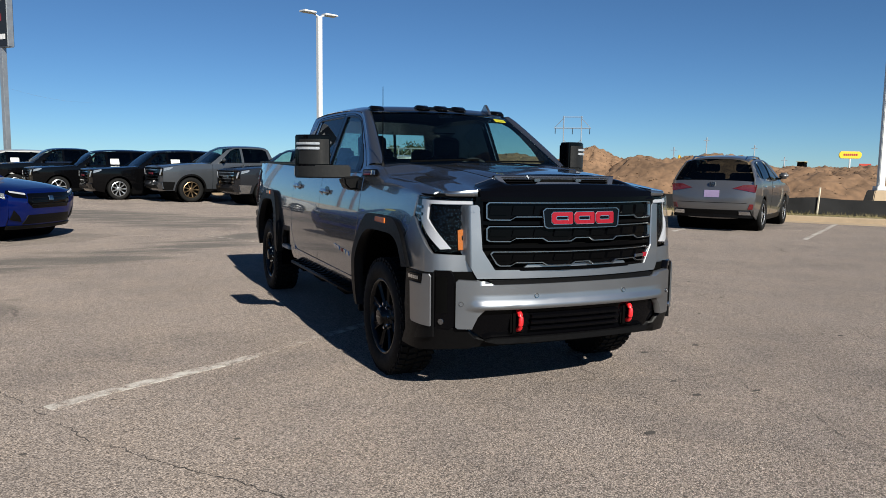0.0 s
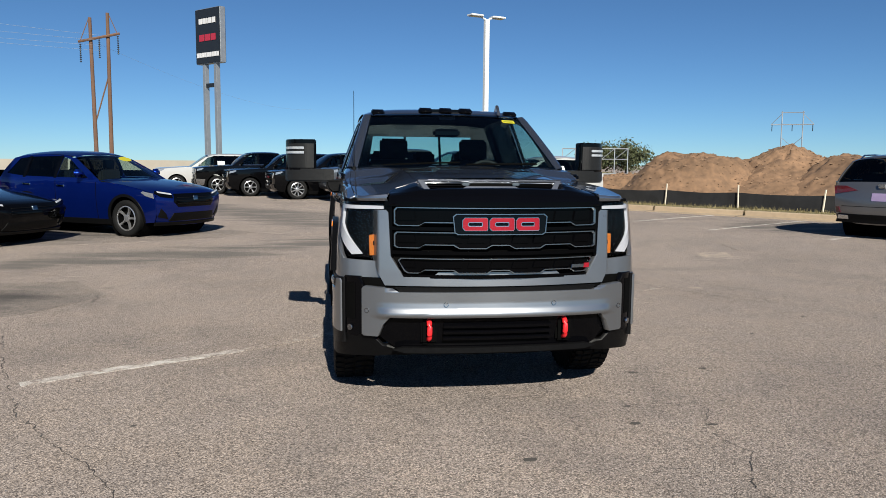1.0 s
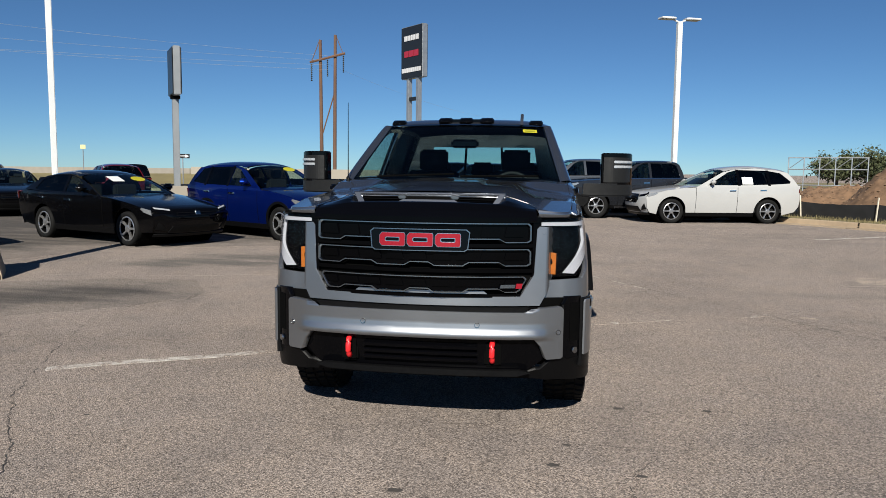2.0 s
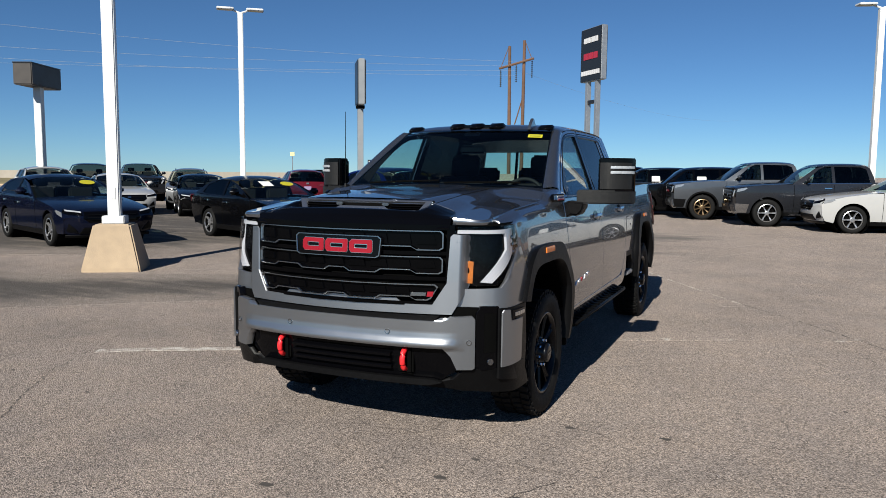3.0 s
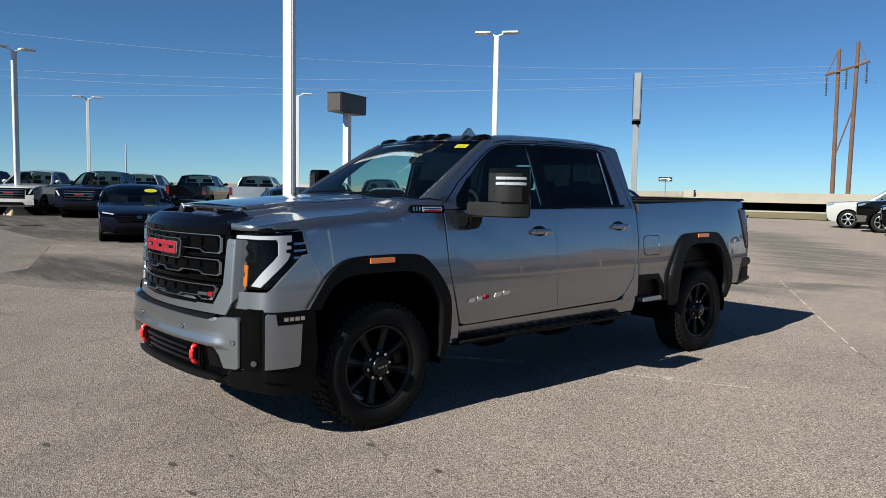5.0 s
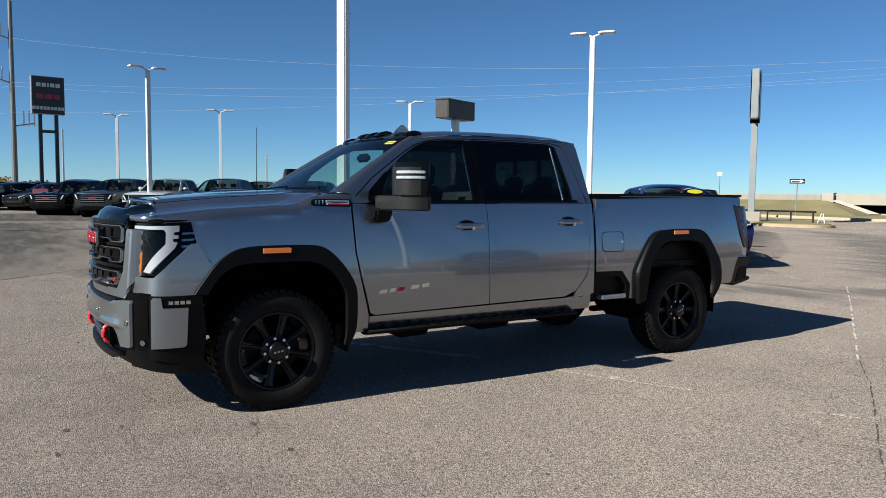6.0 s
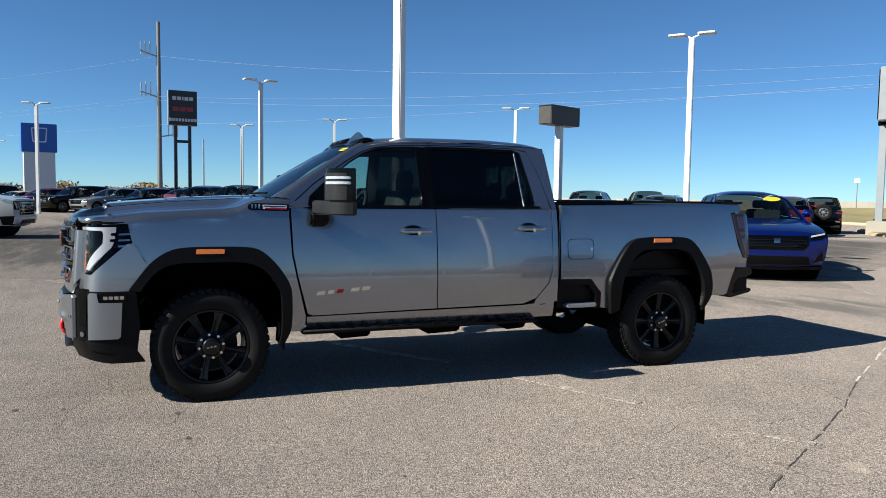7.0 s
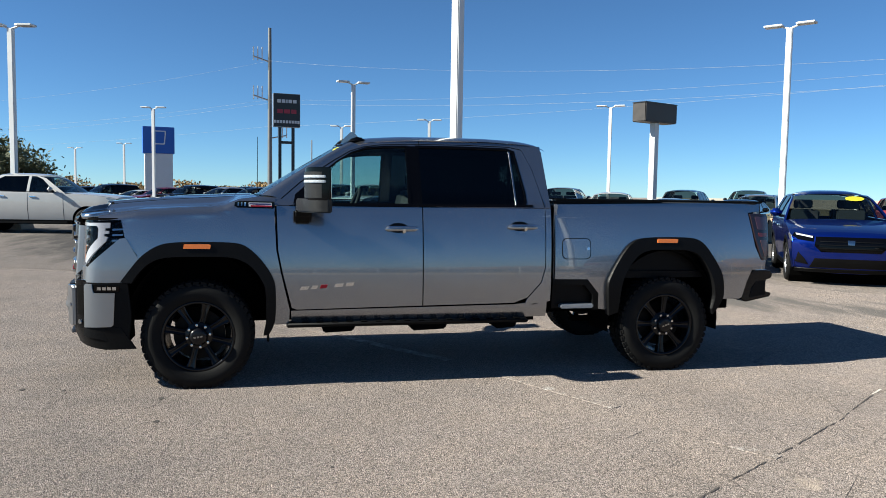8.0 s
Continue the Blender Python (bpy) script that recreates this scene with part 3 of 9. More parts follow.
# Side views, front to the left (front axle at y = 0). Lines hold (y, z, rounding at the sides).
SHAPES = {
    "suv": dict(wb=2.70, w=0.93, r=0.36, rim=0.245, arch=0.43,
                front=[(-0.80, 0.22, 0.16), (-0.90, 0.40, 0.17), (-0.93, 0.62, 0.17), (-0.90, 0.82, 0.15), (-0.76, 0.93, 0.10), (-0.30, 1.02, 0.06), (0.30, 1.09, 0.045), (0.68, 1.12, 0.035)],
                green=[(0.60, 1.10, 0.05), (0.98, 1.33, 0.06), (1.42, 1.57, 0.07), (1.75, 1.655, 0.08), (2.4, 1.68, 0.08), (3.0, 1.65, 0.08), (3.32, 1.59, 0.08), (3.50, 1.36, 0.08), (3.60, 1.12, 0.05)],
                rear=[(3.60, 1.12, 0.06), (3.66, 0.95, 0.10), (3.70, 0.72, 0.13), (3.68, 0.45, 0.14), (3.56, 0.28, 0.14)],
                glass=((0.66, 1.55), (3.28, 3.60)), belt=((0.68, 1.06), (2.0, 1.09), (3.60, 1.12)), top=1.60,
                windows=[[(0.98, 1.13), (1.62, 1.50), (1.86, 1.56), (1.86, 1.135)], [(1.92, 1.135), (1.92, 1.565), (2.75, 1.55), (2.75, 1.15)], [(2.81, 1.15), (2.81, 1.545), (3.10, 1.51), (3.34, 1.20)]]),
    "sedan": dict(wb=2.83, w=0.93, r=0.335, rim=0.24, arch=0.40,
                  front=[(-0.84, 0.20, 0.16), (-0.94, 0.36, 0.18), (-0.97, 0.55, 0.18), (-0.92, 0.70, 0.14), (-0.72, 0.79, 0.10), (-0.2, 0.88, 0.06), (0.45, 0.95, 0.04), (0.82, 0.98, 0.03)],
                  green=[(0.78, 0.97, 0.05), (1.15, 1.16, 0.06), (1.55, 1.33, 0.07), (1.95, 1.43, 0.08), (2.4, 1.45, 0.08), (2.85, 1.40, 0.08), (3.2, 1.28, 0.08), (3.55, 1.08, 0.05)],
                  rear=[(3.48, 1.06, 0.04), (3.75, 1.02, 0.06), (3.90, 0.97, 0.09), (3.95, 0.80, 0.13), (3.94, 0.50, 0.15), (3.82, 0.26, 0.15)],
                  glass=((0.8, 1.75), (2.82, 3.50)), belt=((0.82, 0.93), (2.2, 0.97), (3.55, 1.02)), top=1.38,
                  windows=[[(1.15, 1.00), (1.72, 1.29), (2.02, 1.345), (2.02, 1.005)], [(2.08, 1.005), (2.08, 1.35), (2.55, 1.34), (2.95, 1.24), (3.12, 1.05), (2.9, 1.02)]]),
    "crossover": dict(wb=3.07, w=0.98, r=0.375, rim=0.26, arch=0.45,
                      front=[(-0.82, 0.24, 0.16), (-0.94, 0.42, 0.18), (-0.97, 0.68, 0.18), (-0.92, 0.86, 0.14), (-0.75, 0.97, 0.10), (-0.2, 1.06, 0.06), (0.40, 1.13, 0.045), (0.80, 1.16, 0.035)],
                      green=[(0.72, 1.14, 0.05), (1.15, 1.38, 0.06), (1.6, 1.62, 0.07), (2.0, 1.73, 0.08), (2.7, 1.775, 0.08), (3.4, 1.72, 0.08), (3.78, 1.64, 0.08), (3.98, 1.40, 0.08), (4.10, 1.16, 0.05)],
                      rear=[(4.10, 1.16, 0.06), (4.17, 0.98, 0.10), (4.22, 0.75, 0.13), (4.20, 0.48, 0.14), (4.06, 0.28, 0.14)],
                      glass=((0.78, 1.75), (3.74, 4.10)), belt=((0.80, 1.10), (2.2, 1.13), (4.10, 1.18)), top=1.68,
                      windows=[[(1.12, 1.17), (1.82, 1.57), (2.08, 1.635), (2.08, 1.175)], [(2.15, 1.175), (2.15, 1.645), (3.05, 1.63), (3.05, 1.20)], [(3.12, 1.20), (3.12, 1.625), (3.5, 1.56), (3.8, 1.30), (3.75, 1.24)]]),
    "big_suv": dict(wb=3.05, w=1.01, r=0.40, rim=0.275, arch=0.47, lean=0.22,
                    front=[(-0.84, 0.30, 0.08), (-0.96, 0.48, 0.09), (-0.98, 0.75, 0.09), (-0.97, 1.04, 0.08), (-0.89, 1.15, 0.06), (-0.3, 1.20, 0.05), (0.40, 1.24, 0.04), (0.72, 1.25, 0.03)],
                    green=[(0.66, 1.24, 0.04), (0.98, 1.47, 0.05), (1.36, 1.74, 0.06), (1.7, 1.85, 0.07), (2.6, 1.89, 0.07), (3.5, 1.86, 0.07), (4.02, 1.80, 0.07), (4.16, 1.50, 0.07), (4.22, 1.20, 0.05)],
                    rear=[(4.22, 1.20, 0.05), (4.26, 1.0, 0.08), (4.28, 0.75, 0.10), (4.26, 0.5, 0.11), (4.14, 0.32, 0.12)],
                    glass=((0.7, 1.5), (4.0, 4.22)), belt=((0.72, 1.19), (2.2, 1.21), (4.22, 1.23)), top=1.80,
                    windows=[[(0.98, 1.25), (1.5, 1.68), (1.78, 1.755), (1.78, 1.255)], [(1.86, 1.255), (1.86, 1.765), (2.75, 1.765), (2.75, 1.265)], [(2.83, 1.265), (2.83, 1.765), (3.8, 1.74), (3.9, 1.30)]]),
    "offroad": dict(wb=2.95, w=0.90, r=0.41, rim=0.215, arch=0.48, lean=0.10,
                    front=[(-0.50, 0.50, 0.06), (-0.60, 0.58, 0.06), (-0.62, 0.85, 0.06), (-0.60, 1.05, 0.06), (-0.54, 1.13, 0.05), (-0.1, 1.17, 0.04), (0.40, 1.20, 0.04), (0.72, 1.21, 0.03)],
                    green=[(0.66, 1.20, 0.04), (0.86, 1.45, 0.05), (1.06, 1.70, 0.05), (1.22, 1.79, 0.05), (2.0, 1.83, 0.05), (3.0, 1.83, 0.05), (3.42, 1.80, 0.05), (3.50, 1.50, 0.05), (3.53, 1.20, 0.05)],
                    rear=[(3.54, 1.18, 0.03), (3.56, 0.98, 0.05), (3.57, 0.80, 0.05), (3.60, 0.66, 0.06), (3.54, 0.52, 0.06)],
                    glass=((0.7, 1.14), (3.43, 3.53)), belt=((0.72, 1.16), (3.53, 1.18)), top=1.75,
                    windows=[[(0.92, 1.20), (1.14, 1.62), (1.30, 1.72), (1.72, 1.73), (1.72, 1.20)], [(1.82, 1.20), (1.82, 1.73), (2.55, 1.73), (2.55, 1.20)], [(2.65, 1.21), (2.65, 1.73), (3.34, 1.72), (3.42, 1.22)]]),
    "pickup": dict(wb=3.75, w=1.02, r=0.42, rim=0.275, arch=0.49, lean=0.21,
                   front=[(-0.86, 0.36, 0.06), (-0.98, 0.52, 0.075), (-1.0, 0.82, 0.075), (-0.99, 1.10, 0.07), (-0.93, 1.22, 0.06), (-0.3, 1.30, 0.045), (0.40, 1.34, 0.04), (0.72, 1.35, 0.03)],
                   green=[(0.66, 1.34, 0.04), (0.98, 1.58, 0.05), (1.32, 1.83, 0.055), (1.62, 1.925, 0.06), (2.3, 1.95, 0.06), (2.8, 1.925, 0.06), (2.95, 1.84, 0.06), (3.03, 1.55, 0.05), (3.07, 1.31, 0.05)],
                   rear=[(4.93, 1.36, 0.03), (4.95, 1.05, 0.05), (4.96, 0.80, 0.05), (5.02, 0.64, 0.06), (4.94, 0.44, 0.06)],
                   glass=((0.7, 1.48), (2.90, 3.07)), belt=((0.72, 1.29), (3.07, 1.32)), top=1.86, bed=(3.12, 1.37),
                   windows=[[(1.0, 1.345), (1.46, 1.76), (1.66, 1.845), (1.82, 1.85), (1.82, 1.345)], [(1.9, 1.345), (1.9, 1.85), (2.66, 1.835), (2.80, 1.77), (2.88, 1.37)]]),
}


def vehicle(name, shape, body, label, category, m, rim_mat=None, spokes=7, trim=None, grille_mat=None, face="suv", stickers=(), group="parked vehicles", rails=False, arch_black=True, size=1.0):
    """A parked car, SUV or pickup with shell panels, glass, lamps, wheels and seats."""
    S = SHAPES[shape]
    rim_mat = rim_mat or ALLOY
    trim = trim or BLACK_PLASTIC
    car = thing(name, label, category, m @ Matrix.Scale(size, 4), group)
    wb, W, r, ra = S["wb"], S["w"], S["r"], S["arch"]
    zc = S["belt"][0][1] * 0.78
    y_end = S["rear"][2][0]

    def X(y, z):
        """Half width of the shell at (y, z)."""
        x = W - 0.16 * max(0, z - zc) ** 2 - 0.22 * max(0, zc - z) ** 2
        bz = lerp_table(S["belt"], y)
        if z > bz:
            x -= (z - bz) * S.get("lean", 0.27) + 0.10 * (z - bz) ** 2
        x -= 0.10 * max(0, -0.35 - y) ** 1.5
        x -= 0.09 * max(0, y - (y_end - 0.75)) ** 1.6
        return x

    def shell(prof, glass_span=None, n=14):
        """The top of the shell along a profile, rolled over at the sides."""
        line = densify(prof, 4)
        rows = []
        for i, (y, z, c) in enumerate(line):
            a, b = line[max(0, i - 1)], line[min(len(line) - 1, i + 1)]
            d = Vector((b[0] - a[0], b[1] - a[1])).normalized()
            rows.append([(u * X(y, z), y + d.y * c * abs(u) ** 3.2, z - d.x * c * abs(u) ** 3.2) for u in steps(-1, 1, n)])
        return line, rows

    def mesh_rows(pname, rows, material, lbl=""):
        k = len(rows[0])
        verts = [v for row in rows for v in row]
        faces = [(i * k + j, i * k + j + 1, (i + 1) * k + j + 1, (i + 1) * k + j) for i in range(len(rows) - 1) for j in range(k - 1)]
        return part(pname, (verts, faces), material, car, lbl, smooth=True)

    line, rows = shell(S["front"])
    cut = next(i for i, p in enumerate(line) if p[1] >= S["front"][4][1] and p[0] > S["front"][4][0] - 0.01)
    mesh_rows("front_fascia", rows[:cut + 1], body)
    mesh_rows("hood", rows[cut:], body)
    line, rows = shell(S["green"])
    marks = [i for i, p in enumerate(line)]
    g0, g1 = S["glass"]
    a = max(i for i in marks if line[i][0] <= g0[1])
    b = min(i for i in marks if line[i][0] >= g1[0])
    mesh_rows("windscreen", [[(x * 0.93, y, z) for x, y, z in row] for row in rows[:a + 1]], CLEAR_GLASS, "clear windscreen")
    mesh_rows("roof", rows[a:b + 1], body)
    mesh_rows("rear_window", [[(x * 0.93, y, z) for x, y, z in row] for row in rows[b:]], TINT_GLASS, "tinted rear window")
    line, rows = shell(S["rear"])
    mesh_rows("tailgate", rows, body)

    # sides
    fr, gr, re = inset(S["front"]), inset(S["green"]), inset(S["rear"])
    sill = 0.24 if shape != "pickup" else 0.36
    bottom = [(re[-1][0], re[-1][1])] + [(wb + ra + 0.02, sill + 0.02)] + arc(wb, r, ra, 0, 180, 14)[0:] + [(wb - ra - 0.02, sill), (ra + 0.02, sill)] + arc(0, r, ra, 0, 180, 14) + [(-ra - 0.02, sill + 0.04)]
    top = [p for p in fr[4:-1]]
    bed = S.get("bed")
    belt = list(S["belt"])
    if bed:
        belt = belt + [(3.09, 1.32), (3.11, bed[1]), (4.90, bed[1])]
    outline = fr[:5] + [p for p in top[1:]] + belt + re[(0 if bed else 1):-1] + bottom
    clean = []
    for p in outline:
        if not clean or math.hypot(p[0] - clean[-1][0], p[1] - clean[-1][1]) > 0.012:
            clean.append((p[0], p[1]))
    for s in (1, -1):
        sheet("body_side", clean, lambda y, z, s=s: (s * X(y, z), y, z), body, car, (s, 0, 0), step=(0.22, 0.09), thick=0.03)
        frame_out = [(p[0], p[1]) for p in gr] + [(p[0], p[1] - 0.004) for p in belt[::-1] if p[0] <= gr[-1][0] + 0.02][:3]
        sheet("pillar_frame", frame_out, lambda y, z, s=s: (s * (X(y, z) - 0.004), y, z), body, car, (s, 0, 0), holes=S["windows"], step=(0.3, 0.12), thick=0.03)
        for wpoly in S["windows"]:
            sheet("side_window", [(p[0], p[1]) for p in wpoly], lambda y, z, s=s: (s * (X(y, z) - 0.014), y, z), TINT_GLASS if wpoly[0][0] > 1.8 else SIDE_GLASS, car, (s, 0, 0), step=0.3, thick=0.005)
        for wa, wb2 in zip(S["windows"], S["windows"][1:]) if not bed else ():
            ya, yb2 = max(p[0] for p in wa), min(p[0] for p in wb2)
            z0, z1 = min(p[1] for p in wa) - 0.01, min(max(p[1] for p in wa), max(p[1] for p in wb2)) + 0.012
            sheet("pillar_cover", [(ya - 0.008, z0), (yb2 + 0.008, z0), (yb2 + 0.008, z1), (ya - 0.008, z1)], lambda y, z, s=s: (s * (X(y, z) - 0.004), y, z), GLOSS_BLACK, car, (s, 0, 0), step=0.15, thick=0.01, proud=0.003)
        p3, hz = S["front"][3], S["front"][4][1]
        ya = p3[0] + p3[2] + 0.02
        sheet("headlight_wrap", [(ya, hz - 0.17), (ya + 0.20, hz - 0.12), (ya + 0.30, hz - 0.06), (ya + 0.26, hz - 0.035), (ya + 0.02, hz - 0.075)], lambda y, z, s=s: (s * X(y, z), y, z), MIRROR_CLEAR, car, (s, 0, 0), step=0.08, thick=0.01, proud=0.004)
        if bed:
            zb = S["front"][1][1]
            bright = CHROME if face == "chrome_truck" else trim
            sheet("bumper_end", [(ya - 0.03, zb - 0.10), (ya + 0.30, zb - 0.10), (ya + 0.36, zb + 0.16), (ya - 0.05, zb + 0.18)], lambda y, z, s=s: (s * X(y, z), y, z), bright, car, (s, 0, 0), step=0.08, thick=0.02, proud=0.012)
            sheet("window_line", [(0.98, S["windows"][0][0][1] - 0.022), (2.9, S["windows"][1][-1][1] - 0.022), (2.9, S["windows"][1][-1][1] - 0.004), (0.98, S["windows"][0][0][1] - 0.004)], lambda y, z, s=s: (s * (X(y, z) - 0.004), y, z), bright, car, (s, 0, 0), step=0.2, thick=0.01, proud=0.006)
            sheet("running_board", [(0.62, 0.34), (3.2, 0.34), (3.2, 0.40), (0.62, 0.40)], lambda y, z, s=s: (s * (W + 0.02), y, z), bright, car, (s, 0, 0), step=0.4, thick=0.12)
        seams = [1.86 if shape not in ("pickup", "sedan", "crossover") else (1.86 if shape == "pickup" else 2.06), 0.74]
        for ys in seams:
            sheet("door_seam", [(ys, sill + 0.09), (ys + 0.012, sill + 0.09), (ys + 0.012, lerp_table(S["belt"], ys) - 0.01), (ys, lerp_table(S["belt"], ys) - 0.01)],
                  lambda y, z, s=s: (s * X(y, z), y, z), UNDER, car, (s, 0, 0), step=0.2, thick=0.01, proud=0.0025)
        for yh in (seams[0] - 0.26, seams[0] + 0.72):
            zz = lerp_table(S["belt"], yh) - 0.13
            sheet("door_handle", [(yh, zz), (yh + 0.2, zz + 0.005), (yh + 0.2, zz + 0.035), (yh, zz + 0.03)], lambda y, z, s=s: (s * X(y, z), y, z), CHROME if rim_mat is ALLOY else body, car, (s, 0, 0),
                  step=0.06, thick=0.03, proud=0.03)
        sheet("sill_trim", [(ra + 0.0, sill - 0.02), (wb - ra, sill - 0.02), (wb - ra, sill + 0.09), (ra, sill + 0.09)], lambda y, z, s=s: (s * X(y, z), y, z), trim, car, (s, 0, 0), step=0.4, thick=0.03, proud=0.008)
        if arch_black:
            for yc in (0, wb):
                ring = arc(yc, r, ra + 0.045, -8, 188, 16) + arc(yc, r, ra - 0.01, 188, -8, 16)
                sheet("arch_trim", ring, lambda y, z, s=s: (s * X(y, z), y, z), trim, car, (s, 0, 0), step=0.3, thick=0.03, proud=0.012)
        # mirror
        my = S["windows"][0][0][0] + 0.10
        mz = S["windows"][0][0][1] + 0.02
        mx = X(my, mz)
        bm = box(min(s * (mx + 0.03), s * (mx + 0.24)), max(s * (mx + 0.03), s * (mx + 0.24)), my - 0.06, my + 0.06, mz + 0.0, mz + 0.15, 0.04, 3)
        part("side_mirror", bm, body, car, smooth=True)
        part("mirror_arm", box(min(s * (mx - 0.04), s * (mx + 0.08)), max(s * (mx - 0.04), s * (mx + 0.08)), my - 0.03, my + 0.03, mz - 0.02, mz + 0.03, 0.01), trim, car)
    # wells, floor, seats
    h = 0.20
    part("underbody", box(-W * 0.9, W * 0.9, ra * 0.9, wb - ra * 0.9, sill - 0.05, sill + 0.14, 0.03), UNDER, car)
    for yc, e0, e1 in ((0, -0.80, 0.62), (wb, -0.62, 0.72)):
        part("wheel_well", join(lathe([(ra + 0.02, -W * 0.94), (ra + 0.02, W * 0.94)], 20), ), UNDER, car).matrix_basis = Matrix.Translation((0, yc, r + 0.03))
        part("axle", tube([(-W * 0.8, yc, r), (W * 0.8, yc, r)], 0.05), UNDER, car)
    bz = S["belt"][0][1]
    part("dashboard", box(-W * 0.85, W * 0.85, 0.75, 1.15, bz - 0.35, bz + 0.0, 0.06), INTERIOR, car)
    for ys in (1.75, 2.65) if shape != "sedan" else (1.85, 2.75):
        for sx in (0.42, -0.42):
            part("seat", box(sx - 0.26, sx + 0.26, ys, ys + 0.16, sill + 0.2, bz + 0.22, 0.03), INTERIOR, car)
            part("headrest", box(sx - 0.13, sx + 0.13, ys + 0.03, ys + 0.13, bz + 0.24, bz + 0.42, 0.022), INTERIOR, car)
    part("cabin_floor", box(-W * 0.88, W * 0.88, 0.5, S["green"][-1][0] - 0.05, sill + 0.1, sill + 0.2), INTERIOR, car)
    for s in (1, -1):
        for yc in (0, wb):
            wheel_parts(car, s * (W - 0.125), yc, r, S["rim"], 0.24, rim_mat, spokes, s)
    if shape == "offroad":
        spare = wheel_parts(car, 0.0, y_end + 0.15, 0.40, 0.215, 0.24, ALLOY, 7, 1)
        spare.location.z = 1.08
        spare.rotation_euler = (0, 0, math.pi / 2)
    if bed:
        part("bed_floor", box(-W * 0.9, W * 0.9, 3.1, 4.92, 0.75, 0.80), trim, car)
        part("bed_cover", box(-W * 0.93, W * 0.93, 3.1, 4.9, 1.325, 1.352, 0.008), BLACK_PLASTIC, car)
    if rails:
        for s in (1, -1):
            yb = S["green"][3][0]
            xx = s * (X(2.2, S["top"]) - 0.10)
            zt = lerp_table([(q[0], q[1] - q[2]) for q in S["green"]], yb + 0.75) + 0.035
            part("roof_rail", tube([(xx, yb - 0.05, zt - 0.05), (xx, yb + 0.08, zt + 0.012), (xx, yb + 0.75, zt + 0.025), (xx, yb + 1.3, zt + 0.008), (xx, yb + 1.48, zt - 0.07)], 0.016), CHROME if rails == "chrome" else BLACK_PLASTIC, car)

    # face and tail: thin panels laid on the shell
    def surf(prof, x, z, sign):
        """The shell's y at (x, z) on a steep profile."""
        lo = [(p[1], p[0], p[2]) for p in prof]
        lo.sort()
        y = lerp_table([(q[0], q[1]) for q in lo], z)
        c = lerp_table([(q[0], q[2]) for q in lo], z)
        u = min(1.0, abs(x) / X(y, z))
        return y + sign * c * u ** 3.2

    F = [p for p in densify(S["front"], 4) if p[0] < S["front"][4][0] - 0.02]
    R = [p for p in densify(S["rear"], 4) if p[0] > S["rear"][1][0] - 0.01 or bed]

    def on_front(pname, poly, material, proud=0.008, lbl="", thick=0.03):
        return sheet(pname, poly, lambda x, z: (x, surf(F, x, z, 1), z), material, car, (0, -1, 0), step=0.09, thick=thick, proud=proud, label=lbl)

    def on_rear(pname, poly, material, proud=0.008, lbl="", thick=0.03):
        return sheet(pname, poly, lambda x, z: (x, surf(R, x, z, -1), z), material, car, (0, 1, 0), step=0.09, thick=thick, proud=proud, label=lbl)

    zt = S["front"][4][1]
    zb = S["front"][0][1]
    H = zt - zb

    def fz(k):
        return zb + H * k

    g = W * 0.60
    grille_mat = grille_mat or GLOSS_BLACK
    if face in ("suv", "sedan"):
        on_front("grille", [(-g * 0.82, fz(0.52)), (g * 0.82, fz(0.52)), (g, fz(0.66)), (g * 0.96, fz(0.88)), (-g * 0.96, fz(0.88)), (-g, fz(0.66))], grille_mat, 0.008)
        for k in (0.6, 0.68, 0.76):
            on_front("grille_bar", [(-g * 0.85, fz(k)), (g * 0.85, fz(k)), (g * 0.85, fz(k + 0.02)), (-g * 0.85, fz(k + 0.02))], BLACK_PLASTIC, 0.02)
        on_front("emblem", [(-0.05, fz(0.70)), (0.05, fz(0.70)), (0.055, fz(0.80)), (-0.055, fz(0.80))], DARK_CHROME, 0.024, "chrome badge")
        for s in (1, -1):
            hl = [(s * g * 1.02, fz(0.76)), (s * g * 1.45, fz(0.80)), (s * W * 0.965, fz(0.90)), (s * W * 0.93, fz(0.97)), (s * g * 1.02, fz(0.89))]
            on_front("headlight", hl, GLOSS_BLACK, 0.006)
            on_front("light_guide", [(s * g * 1.05, fz(0.845)), (s * W * 0.90, fz(0.915)), (s * W * 0.91, fz(0.95)), (s * g * 1.05, fz(0.885))], LAMP_WHITE, 0.012, "white daytime light strip")
            on_front("fog_recess", [(s * g * 1.15, fz(0.20)), (s * W * 0.90, fz(0.26)), (s * W * 0.86, fz(0.50)), (s * g * 1.25, fz(0.34))], trim, 0.006)
        on_front("lower_grille", [(-g * 1.1, fz(0.14)), (g * 1.1, fz(0.14)), (g * 0.98, fz(0.36)), (-g * 0.98, fz(0.36))], BLACK_PLASTIC, 0.008)
        on_front("chin_trim", [(-W * 0.9, fz(0.02)), (W * 0.9, fz(0.02)), (W * 0.9, fz(0.10)), (-W * 0.9, fz(0.10))], trim, 0.012)
    else:
        on_front("grille", [(-g, fz(0.42)), (g, fz(0.42)), (g * 1.04, fz(0.93)), (-g * 1.04, fz(0.93))], grille_mat, 0.01)
        for k in (0.48, 0.60, 0.72, 0.84):
            on_front("grille_bar", [(-g * 0.97, fz(k)), (g * 0.97, fz(k)), (g * 0.97, fz(k + 0.03)), (-g * 0.97, fz(k + 0.03))], DARK_CHROME if face == "truck" else CHROME, 0.025)
